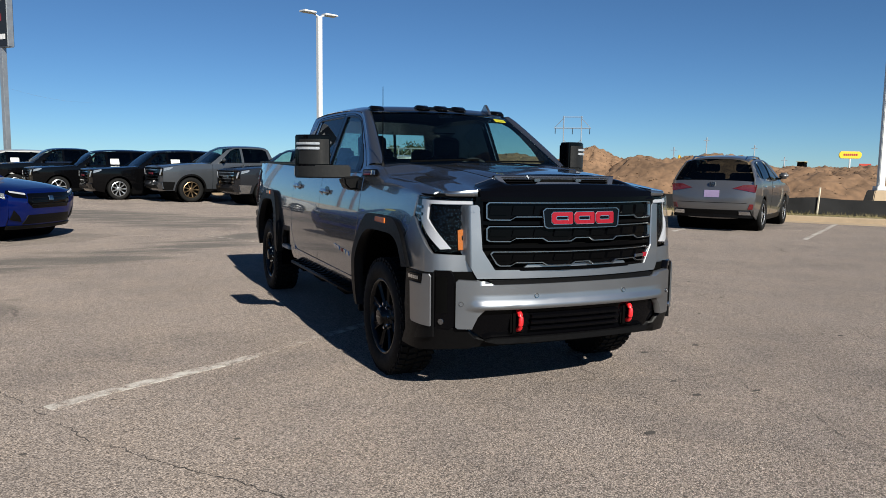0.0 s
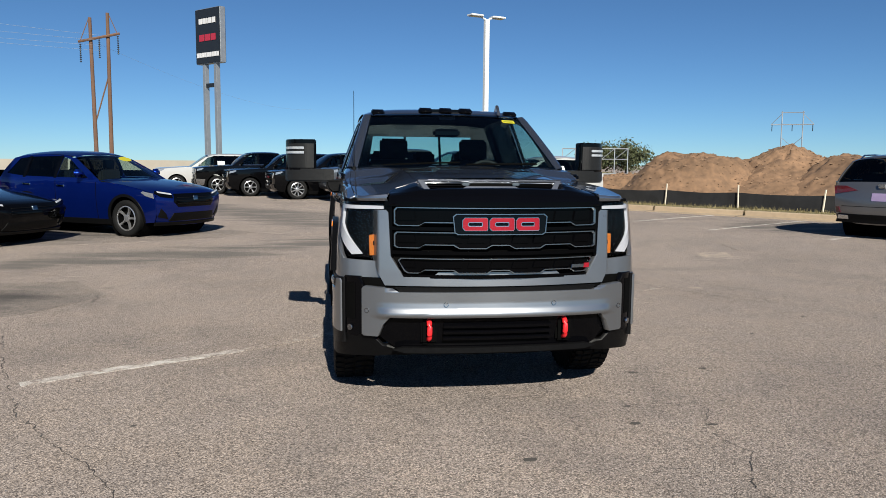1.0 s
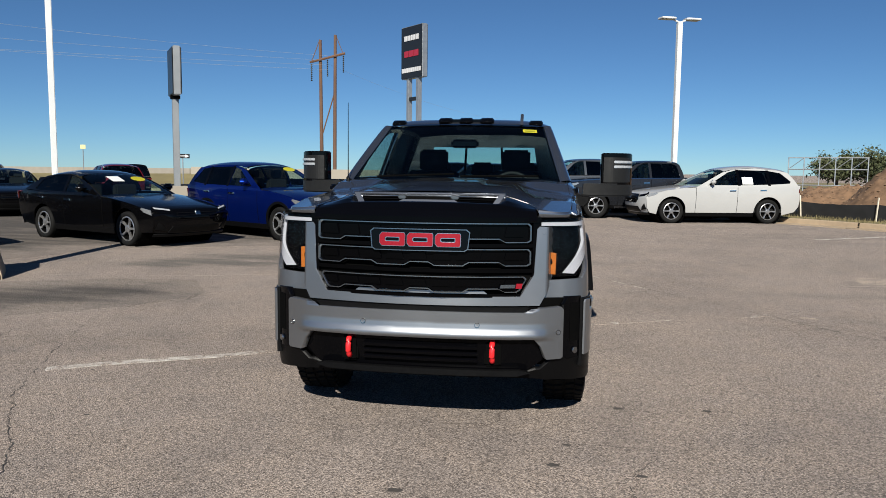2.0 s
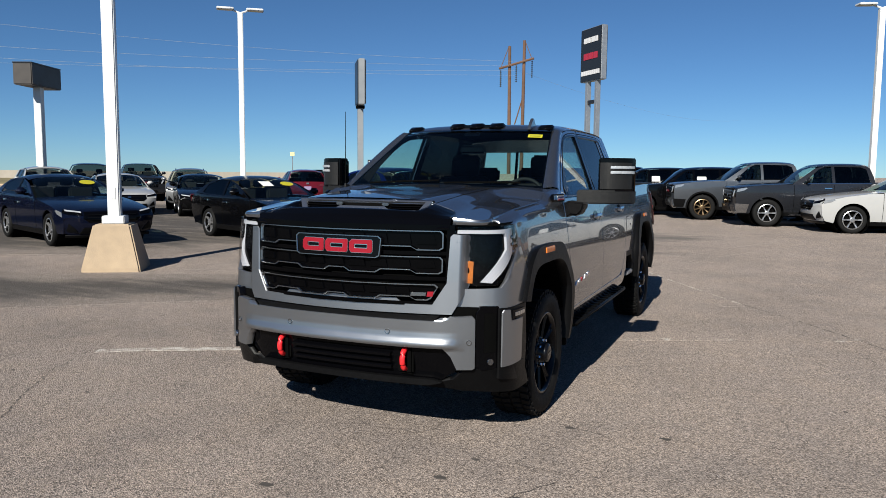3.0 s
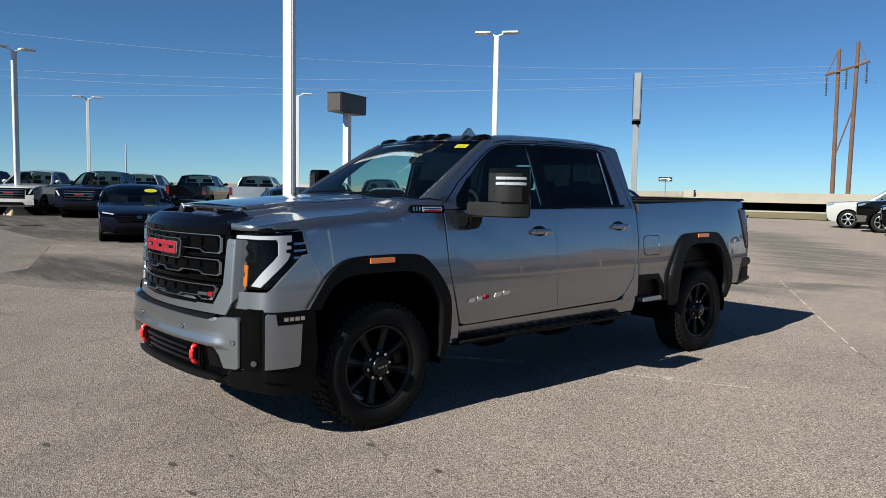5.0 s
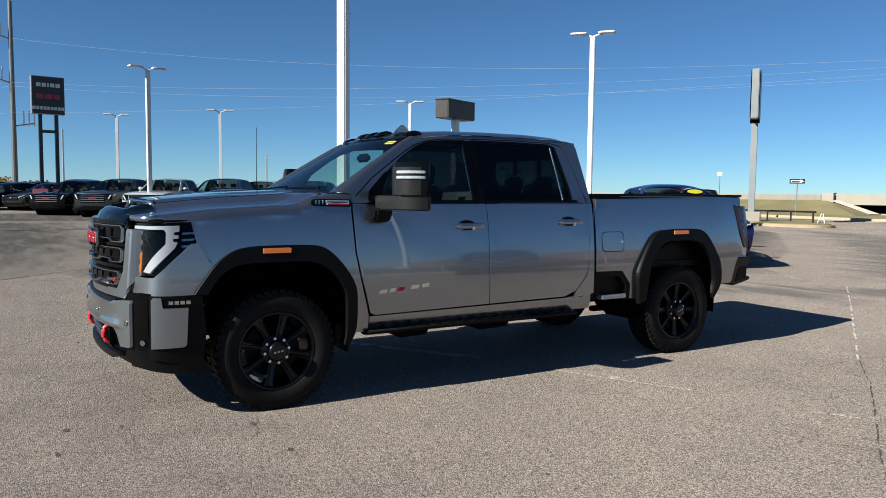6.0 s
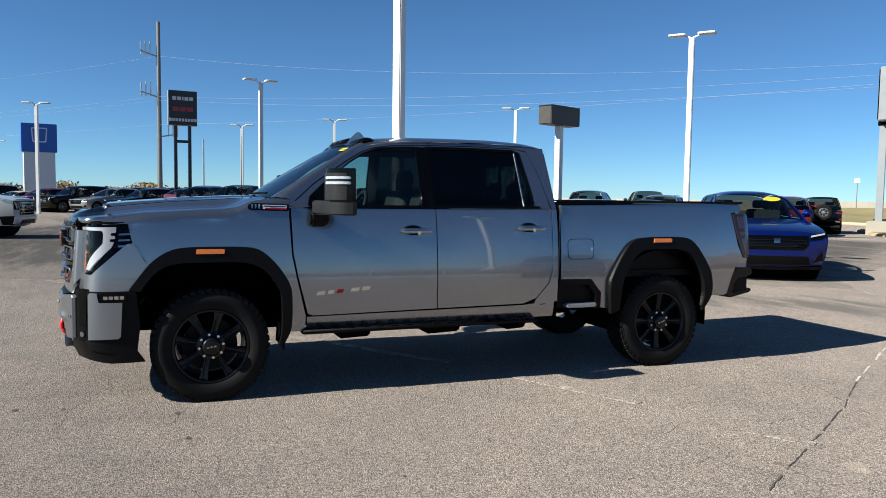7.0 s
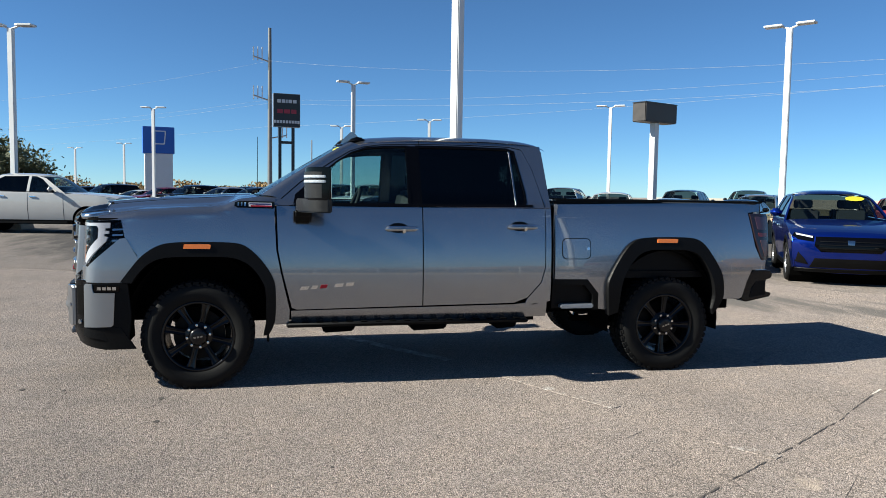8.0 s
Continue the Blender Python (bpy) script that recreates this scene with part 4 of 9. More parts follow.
        on_front("emblem", [(-0.19, fz(0.66)), (0.19, fz(0.66)), (0.19, fz(0.74)), (-0.19, fz(0.74))], DARK_RED if face == "truck" else CHROME, 0.035)
        for s in (1, -1):
            on_front("headlight", [(s * g * 1.08, fz(0.60)), (s * W * 0.93, fz(0.62)), (s * W * 0.95, fz(0.92)), (s * g * 1.08, fz(0.92))], GLOSS_BLACK, 0.008)
            on_front("light_guide", [(s * W * 0.74, fz(0.64)), (s * W * 0.80, fz(0.64)), (s * W * 0.92, fz(0.88)), (s * W * 0.84, fz(0.88))], LAMP_WHITE, 0.016, "white daytime light strip")
        on_front("bumper", [(-W * 0.95, fz(0.12)), (W * 0.95, fz(0.12)), (W * 0.95, fz(0.36)), (-W * 0.95, fz(0.36))], trim if trim is not BLACK_PLASTIC else body, 0.05)
        on_front("lower_grille", [(-g, fz(0.14)), (g, fz(0.14)), (g * 0.9, fz(0.26)), (-g * 0.9, fz(0.26))], BLACK_PLASTIC, 0.062)
    zr0, zr1 = S["rear"][-1][1], S["rear"][0][1]
    K = zr1 - zr0

    def rz(k):
        return zr0 + K * k

    for s in (1, -1):
        if bed:
            on_rear("tail_light", [(s * W * 0.80, rz(0.52)), (s * W * 0.96, rz(0.52)), (s * W * 0.96, rz(0.95)), (s * W * 0.80, rz(0.95))], RED_LENS, 0.012)
        else:
            on_rear("tail_light", [(s * W * 0.46, rz(0.80)), (s * W * 0.95, rz(0.70)), (s * W * 0.975, rz(0.90)), (s * W * 0.72, rz(0.90))], RED_LENS, 0.012)
            on_rear("rear_reflector", [(s * W * 0.80, rz(0.27)), (s * W * 0.90, rz(0.27)), (s * W * 0.92, rz(0.40)), (s * W * 0.84, rz(0.40))], RED_LENS, 0.01)
            on_rear("exhaust_tip", [(s * W * 0.62, rz(0.12)), (s * W * 0.86, rz(0.12)), (s * W * 0.84, rz(0.22)), (s * W * 0.62, rz(0.22))], CHROME, 0.03)
    if not bed:
        on_rear("bumper_trim", [(-W * 0.92, rz(0.04)), (W * 0.92, rz(0.04)), (W * 0.86, rz(0.24)), (-W * 0.86, rz(0.24))], trim, 0.018)
        on_rear("tag_plate", [(-0.16, rz(0.56)), (0.16, rz(0.56)), (0.16, rz(0.74)), (-0.16, rz(0.74))], TAG, 0.01, "lilac dealer plate")
        on_rear("tailgate_seam", [(-W * 0.78, rz(0.42)), (W * 0.78, rz(0.42)), (W * 0.78, rz(0.43)), (-W * 0.78, rz(0.43))], UNDER, 0.003)
        on_rear("badge", [(-0.06, rz(0.86)), (0.06, rz(0.86)), (0.06, rz(0.95)), (-0.06, rz(0.95))], CHROME, 0.014)
    else:
        on_rear("bumper", [(-W * 0.95, rz(0.04)), (W * 0.95, rz(0.04)), (W * 0.95, rz(0.24)), (-W * 0.95, rz(0.24))], CHROME, 0.03)
    for kind in stickers:
        G = [p for p in densify(S["green"], 4) if p[0] <= g0[1] + 0.05]
        zs = G[-1][1] - 0.12
        if kind == "oval":
            poly = [(0.38 + 0.17 * math.cos(radians(a)), zs + 0.045 * math.sin(radians(a))) for a in range(0, 360, 24)]
            sheet("yellow_sticker", poly, lambda x, z: (x, surf(G, x, z, 1), z), YELLOW, car, (0, -1, 0), step=0.1, thick=0.002, proud=0.006, label="yellow oval sticker on the windscreen")
        if kind == "year":
            poly = [(-0.30, zs - 0.05), (-0.02, zs - 0.05), (-0.02, zs + 0.05), (-0.30, zs + 0.05)]
            sheet("white_sticker", poly, lambda x, z: (x, surf(G, x, z, 1), z), PAPER, car, (0, -1, 0), step=0.1, thick=0.002, proud=0.006, label="white sticker on the windscreen")
        if kind == "paper":
            wy = S["windows"][1]
            y0, z0 = wy[0][0] + 0.08, wy[0][1] + 0.03
            for s in (1, -1):
                sheet("window_paper", [(y0, z0), (y0 + 0.34, z0), (y0 + 0.34, z0 + 0.22), (y0, z0 + 0.22)], lambda y, z, s=s: (s * (X(y, z) - 0.008), y, z), PAPER, car, (s, 0, 0), step=0.2, thick=0.003, label="white paper sheet in the window")
    return car


def parked(x, y, heading):
    """The pose of a vehicle by its front axle and the way it faces, degrees from +x."""
    return pose(x, y, ground_z(x, y), 0, 0, heading + 90)


DARK_RED = mat("dark_red_badge", (0.14, 0.008, 0.012), 0.4, 0.2, vary=0.05)
TAG = mat("lilac_plate", (0.24, 0.19, 0.32), 0.5, 0, vary=0.1)
COLOURS = {
    "blue": paint("deep_blue_paint", (0.003, 0.016, 0.17), 0.75, 0.30, 0.8, 0.2),
    "black": paint("black_paint", (0.0018, 0.0018, 0.0022), 0.0, 0.15, 0.4, 0.15),
    "navy": paint("dark_blue_paint", (0.0035, 0.0055, 0.017), 0.3, 0.22, 0.5, 0.3),
    "white": paint("white_paint", (0.38, 0.38, 0.375), 0.0, 0.4),
    "pewter": paint("pewter_paint", (0.20, 0.198, 0.20), 0.8, 0.30, 0.8, 0.3),
    "silver": paint("silver_paint", (0.31, 0.32, 0.335), 0.7, 0.35),
    "grey": paint("mid_grey_paint", (0.075, 0.083, 0.095), 0.6, 0.33),
    "dark_grey": paint("dark_grey_paint", (0.026, 0.028, 0.034), 0.6, 0.28, 0.6, 0.3),
    "red": paint("dark_red_paint", (0.125, 0.006, 0.012), 0.3, 0.3),
}
LOT = [
    # name, shape, colour, x, y, heading, extra
    ("suv", "suv", "blue", -4.47, 10.6, -32, dict(face="suv", stickers=("oval",), spokes=5, label="glossy deep blue SUV with alloy wheels parked on asphalt")),
    ("sedan", "sedan", "black", -7.0, 8.9, -24, dict(face="sedan", stickers=("oval", "year"), spokes=5, label="black sedan with stickers on its windscreen", arch_black=False)),
    ("sedan", "sedan", "navy", -10.7, 6.6, -21, dict(face="sedan", stickers=("oval",), spokes=5, label="very dark blue sedan with a yellow sticker", arch_black=False)),
    ("suv", "suv", "pewter", 13.22, 10.2, 32.4, dict(face="suv", spokes=5, rails="chrome", size=1.05, label="pewter grey SUV parked nose to the kerb", arch_black=False)),
    ("suv", "crossover", "white", 4.1, 19.2, 194, dict(face="suv", spokes=6, stickers=("paper",), label="white three-row SUV with a paper in its side window", arch_black=False)),
    ("pickup_truck", "pickup", "dark_grey", 1.93, 21.1, 194, dict(face="chrome_truck", spokes=6, label="dark grey pickup truck with bright wheels", arch_black=False)),
    ("pickup_truck", "pickup", "grey", -0.2, 23.9, 194, dict(face="truck", rim_mat=BRONZE, spokes=9, size=1.05, label="grey pickup truck with bronze wheels")),
    ("suv", "big_suv", "black", -2.5, 25.95, 194, dict(face="truck", spokes=9, stickers=("paper",), label="large black SUV with papers in its windows", arch_black=False)),
    ("suv", "big_suv", "black", -4.6, 28.7, 194, dict(face="chrome_truck", spokes=6, stickers=("paper",), label="large black SUV in the row", arch_black=False)),
    ("pickup_truck", "pickup", "black", -6.3, 31.1, 194, dict(face="chrome_truck", spokes=6, label="black pickup truck in the row", arch_black=False)),
    ("suv", "big_suv", "white", -8.6, 33.8, 194, dict(face="suv", spokes=6, stickers=("paper",), label="large white SUV in the row", arch_black=False)),
    ("sedan", "sedan", "black", -15.7, 15.7, -44, dict(face="sedan", spokes=7, label="black sedan with bright wheels", arch_black=False)),
    ("suv", "suv", "red", -19.6, 26.8, 132, dict(face="suv", label="dark red SUV seen from behind", arch_black=False)),
    ("suv", "offroad", "black", -21.4, 30.15, 139, dict(face="suv", label="black boxy off-road SUV with a spare wheel on its back", rim_mat=WHEEL_BLACK, size=0.92)),
    ("suv", "suv", "white", -20.2, 13.4, -30, dict(face="suv", label="white SUV in the second row", arch_black=False)),
    ("sedan", "sedan", "white", -18.6, 14.9, -36, dict(face="sedan", spokes=7, label="white sedan facing the aisle", arch_black=False)),
    ("suv", "suv", "silver", -19.6, 19.2, -48, dict(face="suv", label="pale silver SUV with roof rails", rails="chrome", arch_black=False)),
    ("suv", "big_suv", "dark_grey", -29.2, 22.6, 140, dict(face="suv", label="dark grey SUV further back", arch_black=False)),
    ("pickup_truck", "pickup", "dark_grey", -27.6, 24.6, -40, dict(face="truck", label="dark pickup truck further back")),
    ("pickup_truck", "pickup", "silver", -33.8, 17.7, 142, dict(face="truck", label="silver pickup truck with its tailgate to the aisle", arch_black=False)),
    ("pickup_truck", "pickup", "black", -35.6, 15.2, 142, dict(face="truck", label="black pickup truck with its tailgate to the aisle")),
    ("pickup_truck", "pickup", "dark_grey", -34.6, 3.0, -36, dict(face="truck", rim_mat=WHEEL_BLACK, label="dark grey pickup truck facing the aisle")),
    ("pickup_truck", "pickup", "white", -31.2, 4.7, -36, dict(face="truck", rim_mat=WHEEL_BLACK, label="white pickup truck facing the aisle", arch_black=False)),
    ("pickup_truck", "pickup", "navy", -27.8, 6.5, -36, dict(face="truck", label="dark blue pickup truck facing the aisle", arch_black=False)),
    ("suv", "big_suv", "black", -38.2, 1.2, -36, dict(face="truck", label="large black SUV facing the aisle", arch_black=False)),
    ("pickup_truck", "pickup", "white", -37.4, 12.9, 142, dict(face="truck", label="white pickup truck seen from behind", arch_black=False)),
    ("pickup_truck", "pickup", "red", -44.5, 4.6, 130, dict(face="truck", label="red pickup truck in the far row", arch_black=False)),
    ("pickup_truck", "pickup", "white", -20.05, -5.05, 80, dict(face="truck", spokes=6, label="white pickup truck driving lane side", arch_black=False)),
    ("suv", "big_suv", "black", -51.7, -6.8, -50, dict(face="chrome_truck", label="large black SUV in the far row", arch_black=False)),
    ("suv", "crossover", "silver", -50.2, -4.55, -50, dict(face="suv", label="silver SUV in the far row", arch_black=False)),
    ("suv", "crossover", "black", -48.7, -2.3, -50, dict(face="suv", label="black SUV in the far row", arch_black=False)),
    ("suv", "crossover", "dark_grey", -47.2, -0.05, -50, dict(face="suv", label="dark grey SUV in the far row", arch_black=False)),
    ("suv", "big_suv", "black", -45.7, 2.2, -50, dict(face="truck", label="large black SUV in the far row", arch_black=False)),
    ("suv", "suv", "red", -53.2, -9.05, -50, dict(face="suv", label="dark red SUV in the far row", arch_black=False)),
    ("sedan", "sedan", "white", -54.7, -11.3, -50, dict(face="sedan", label="white sedan in the far row", arch_black=False)),
    ("suv", "big_suv", "black", -56.2, -13.55, -50, dict(face="suv", label="black SUV in the far row", arch_black=False)),
    ("suv", "suv", "dark_grey", -57.7, -15.8, -50, dict(face="suv", label="dark grey SUV in the far row", arch_black=False)),
    ("suv", "suv", "silver", -59.2, -18.05, -50, dict(face="suv", label="silver SUV in the far row", arch_black=False)),
    ("sedan", "sedan", "navy", -14.7, 3.9, -17, dict(face="sedan", stickers=("oval",), spokes=5, label="dark blue sedan with a yellow sticker in the near row", arch_black=False)),
    ("suv", "big_suv", "black", -60.5, -3.2, -50, dict(face="suv", label="black SUV in the last row", arch_black=False)),
    ("suv", "big_suv", "dark_grey", -58.6, -0.6, -50, dict(face="suv", label="dark grey SUV in the last row", arch_black=False)),
    ("suv", "big_suv", "black", -56.6, 2.0, -50, dict(face="suv", label="black SUV in the last row", arch_black=False)),
    ("suv", "crossover", "black", -62.4, -6.0, -50, dict(face="suv", label="black SUV in the last row", arch_black=False)),
    ("suv", "suv", "dark_grey", -64.2, -8.8, -50, dict(face="suv", label="dark grey SUV in the last row", arch_black=False)),
]
for vname, shape, colour, x, y, head, extra in LOT:
    extra = dict(extra)
    vehicle(vname, shape, COLOURS[colour], extra.pop("label"), {"suv": "car", "sedan": "car", "pickup_truck": "pickup truck"}[vname], parked(x, y, head), **extra)

# ---------------------------------------------------------------- lot surface details
KERB_P, KERB_D = Vector((12.35, 13.6, 0)), Vector((0.58, -0.8146, 0))
KERB_N = Vector((0.8146, 0.58, 0))                                   # away from the lot


def build_edge():
    """Kerb, grass verge and silt fence on the far side of the lot."""
    a, b = KERB_P - KERB_D * 26, KERB_P + KERB_D * 40

    def along(prof, lo, hi, n):
        verts, faces = [], []
        for i in range(n + 1):
            p = a + (b - a) * (lo + (hi - lo) * i / n)
            for off, z in prof:
                q = p + KERB_N * off
                verts.append((q.x, q.y, 0.10 + z))
        k = len(prof)
        for i in range(n):
            for j in range(k - 1):
                faces.append((i * k + j, (i + 1) * k + j, (i + 1) * k + j + 1, i * k + j + 1))
        return verts, faces

    kerb = thing("kerb", "tan concrete kerb with a flat gutter along the lot", "kerb", kind="structure")
    n = 22
    for i in range(n):
        part("kerb_stone", along([(-0.55, -0.06), (-0.55, 0.012), (-0.02, 0.02), (0.0, 0.14), (0.03, 0.16), (0.17, 0.16), (0.19, 0.0)], i / n + 0.0004, (i + 1) / n - 0.0004, 1), CONCRETE, kerb)
    prof = [(0.15, 0.10), (0.6, 0.15), (1.6, 0.15), (2.8, 0.18), (4.5, 0.24), (7.0, 0.22), (14.0, 0.1), (14.5, -0.4)]
    tagged(part("verge", along(prof, 0, 1, 40), DRY_GRASS, smooth=True), "dry grass verge behind the kerb", "grass", kind="structure")
    rnd = random.Random(5)
    verts, faces = [], []
    for i in range(5200):
        p = KERB_P + KERB_D * rnd.uniform(-14, 18) + KERB_N * (0.35 + 1.5 * rnd.random())
        h, w, t = rnd.uniform(0.04, 0.15), rnd.uniform(0.006, 0.016), rnd.uniform(0, 6.28)
        dx, dy = math.cos(t) * w, math.sin(t) * w
        k = len(verts)
        z0 = 0.24
        verts += [(p.x - dx, p.y - dy, z0), (p.x + dx, p.y + dy, z0), (p.x + rnd.uniform(-0.08, 0.08), p.y + rnd.uniform(-0.08, 0.08), z0 + h)]
        faces.append((k, k + 1, k + 2))
    tagged(part("verge_grass", (verts, faces), DRY_GRASS), "tufts of dry olive grass along the fence", "grass", kind="stuff")
    fence = thing("silt_fence", "sagging black fabric silt fence on pale wooden stakes", "fence")
    fd = KERB_D
    fa = KERB_P + KERB_N * 1.35 - fd * 13.0
    L = 33.0

    def sag(s, v):
        p = fa + fd * s
        w = noise.noise((s * 0.35, 1.3, 0)) * 0.07 + noise.noise((s * 1.9, 4.3, v)) * 0.035
        droop = -0.05 * abs(math.sin(s * math.pi / 2.55)) * v
        nrm = KERB_N
        q = p + nrm * w
        return (q.x, q.y, 0.25 + 0.50 * v + droop + 0.02 * noise.noise((s, 2, v)))

    part("fabric", grid(sag, steps(0, L, 150), steps(0, 1, 5)), FABRIC, fence, smooth=True)
    s = 0.0
    while s < L:
        p = fa + fd * s - KERB_N * 0.05
        lean = rnd.uniform(-0.05, 0.05)
        part("stake", tube([(p.x, p.y, 0.2), (p.x + lean, p.y - lean, 0.97 + rnd.uniform(-0.06, 0.08))], 0.026, 5), STAKE, fence)
        s += 2.55


STAKE = mat("pale_stake_wood", (0.58, 0.52, 0.42), 0.8, 0, vary=0.2, scale=8)
build_edge()

# parking lines near the kerb, and the worn line beside the truck
strip("parking_line", (11.1, 16.0), (6.9, 13.3), 0.10, WORN_LINE, "worn white parking line")
strip("parking_line", (12.5, 13.7), (7.6, 10.6), 0.10, WORN_LINE, "worn white parking line")
strip("parking_line", (13.9, 11.35), (9.0, 8.3), 0.10, WORN_LINE, "worn white parking line")
strip("parking_line", (15.3, 9.0), (10.4, 5.9), 0.10, WORN_LINE, "worn white parking line")

# ---------------------------------------------------------------- lamp posts
def lamp_post(x, y, top, turn, base=True, base_h=0.83):
    g = ground_z(x, y)
    post = thing("lamp_post", "white square steel lamp post with flat twin heads" + (" on concrete base" if base else ""), "lamp post", pose(x, y, g, 0, 0, turn), group="lamp posts of the lot")
    z0 = base_h if base else 0.0
    if base:
        bm = bmesh.new()
        rings = []
        for z, h in ((-0.1, 0.45), (0.06, 0.435), (base_h - 0.02, 0.285), (base_h, 0.27)):
            rings.append([bm.verts.new((sx * h, sy * h, z)) for sx, sy in ((-1, -1), (1, -1), (1, 1), (-1, 1))])
        bm.faces.new(rings[-1])
        for p, q in zip(rings, rings[1:]):
            for k in range(4):
                bm.faces.new((p[k], p[(k + 1) % 4], q[(k + 1) % 4], q[k]))
        rounded(bm, 0.035, 2, 35)
        part("concrete_base", bm, CONCRETE, post, "tapered tan concrete base")
        part("base_cover", box(-0.17, 0.17, -0.17, 0.17, base_h, base_h + 0.13, 0.012), WHITE_STEEL, post)
    H = top - g
    part("shaft", prism([(-0.095, -0.095), (0.095, -0.095), (0.095, 0.095), (-0.095, 0.095)], "z", z0, H - 0.1, 0.018, 2), WHITE_STEEL, post)
    part("hand_hole_cover", box(-0.04, 0.04, -0.104, -0.094, z0 + 0.4, z0 + 0.58, 0.004), WHITE_STEEL, post)
    for s in (1, -1):
        part("arm", tube([(0, 0, H - 0.12), (s * 0.2, 0, H - 0.05), (s * 0.3, 0, H)], 0.035, 6), WHITE_STEEL, post)
        poly = [(s * 0.22, -0.16), (s * 0.35, -0.2), (s * 0.82, -0.19), (s * 0.84, 0.19), (s * 0.35, 0.2), (s * 0.22, 0.16)]
        head = part("light_head", prism(poly, "z", H - 0.02, H + 0.05, 0.015), WHITE_STEEL, post)
        part("lamp_panel", prism([(s * 0.38, -0.14), (s * 0.78, -0.14), (s * 0.78, 0.14), (s * 0.38, 0.14)], "z", H - 0.03, H - 0.021), LAMP_WHITE, head)
    return post


lamp_post(-7.42, 4.12, 8.0, 35, True, 0.74)
lamp_post(-15.85, 17.9, 7.53, 38)
lamp_post(5.45, 25.65, 7.58, 20)
lamp_post(-30.95, 4.56, 7.06, 100)
lamp_post(-34.5, 20.13, 6.92, 60)
lamp_post(-43.5, 11.06, 6.60, 75)
lamp_post(-49.26, 5.63, 6.48, 75)
lamp_post(-22.3, -8.3, 7.2, 75)
lamp_post(-47.2, -7.2, 7.1, 75, False)
lamp_post(-83.4, -15.5, 6.7, 75, False)
lamp_post(-88.3, -21.7, 6.3, 75, False)
lamp_post(19.6, 10.9, 8.0, 60)

# ---------------------------------------------------------------- signs
def letter_blocks(parent, widths, cx, cz, y, h, gap, material, name="letter_block", depth=0.03, slant=0.0):
    """A row of plain upright blocks that stand for lettering, on a face that looks to -y."""
    total = sum(widths) + gap * (len(widths) - 1)
    x = cx - total / 2
    for w in widths:
        part(name, prism([(x, cz - h / 2), (x + w, cz - h / 2), (x + w + slant, cz + h / 2), (x + slant, cz + h / 2)], "y", y - depth, y + 0.004, 0.006), material, parent)
        x += w + gap


SIGN_CASE = mat("grey_sign_case", (0.22, 0.235, 0.25), 0.5, 0.1, vary=0.1, scale=2)
SIGN_GREY = mat("dull_white_letters", (0.55, 0.55, 0.56), 0.5, 0, vary=0.05)
RED_SIGN = mat("red_sign_face", (0.32, 0.02, 0.04), 0.4, 0, vary=0.05)


def dealer_sign(x, y, z0, z1, width, turn, post_mat, depth=0.42):
    s = thing("pylon_sign", "black dealer sign board with pale lettering bars on two posts", "sign", pose(x, y, ground_z(x, y), 0, 0, turn), group="dealer signs")
    part("cabinet", box(-width / 2, width / 2, -depth / 2, depth / 2, z0, z1, 0.03), GALV, s, "grey metal sign cabinet")
    for f in (1, -1):
        face = part("sign_face", box(-width / 2 + 0.03, width / 2 - 0.03, -0.02, 0.02, z0 + 0.03, z1 - 0.03, 0.01), SIGN_BLACK, s, "black sign face")
        face.matrix_basis = pose(0, -f * depth / 2, 0, 0, 0, 0 if f > 0 else 180)
        H = z1 - z0
        letter_blocks(face, [0.27, 0.27, 0.1, 0.27, 0.27], 0, z0 + H * 0.77, -0.02, H * 0.10, 0.07, SIGN_GREY)
        letter_blocks(face, [0.42, 0.46, 0.40], 0, z0 + H * 0.47, -0.02, H * 0.12, 0.08, RED_SIGN)
        letter_blocks(face, [0.17] * 9, 0, z0 + H * 0.16, -0.02, H * 0.085, 0.05, SIGN_GREY)
    for sx in (-0.5, 0.5):
        part("post", box(sx - 0.11, sx + 0.11, -0.13, 0.13, -0.1, z0, 0.01), post_mat, s)
    part("crossbar", box(-0.39, 0.39, -0.1, 0.1, z0 - 1.25, z0 - 1.05, 0.01), SIGN_BLACK, s)
    return s


dealer_sign(-7.35, 38.0, 6.80, 9.75, 2.2, -46, GALV, 0.36)
dealer_sign(-52.4, 1.7, 6.4, 8.95, 2.05, -82, SIGN_BLACK)


def slim_sign(x, y, turn):
    s = thing("pylon_sign", "slim tall grey sign on a galvanised post in a concrete block", "sign", pose(x, y, ground_z(x, y), 0, 0, turn))
    part("cabinet", box(-0.95, 0.95, -0.17, 0.17, 5.1, 7.45, 0.03), SIGN_CASE, s)
    for f in (1, -1):
        part("sign_face", box(-0.9, 0.9, min(f * 0.2, f * 0.22), max(f * 0.2, f * 0.22), 5.16, 7.4, 0.008), SIGN_BLACK, s)
    part("post", box(-0.15, 0.15, -0.15, 0.15, 0.5, 5.1, 0.015), SIGN_CASE, s)
    part("collar", box(-0.2, 0.2, -0.22, 0.22, 4.95, 5.12, 0.01), UNDER, s)
    part("concrete_block", box(-0.75, 0.75, -0.45, 0.45, -0.1, 0.62, 0.04), PALE_CONCRETE, s)


slim_sign(-18.1, 30.5, 125)


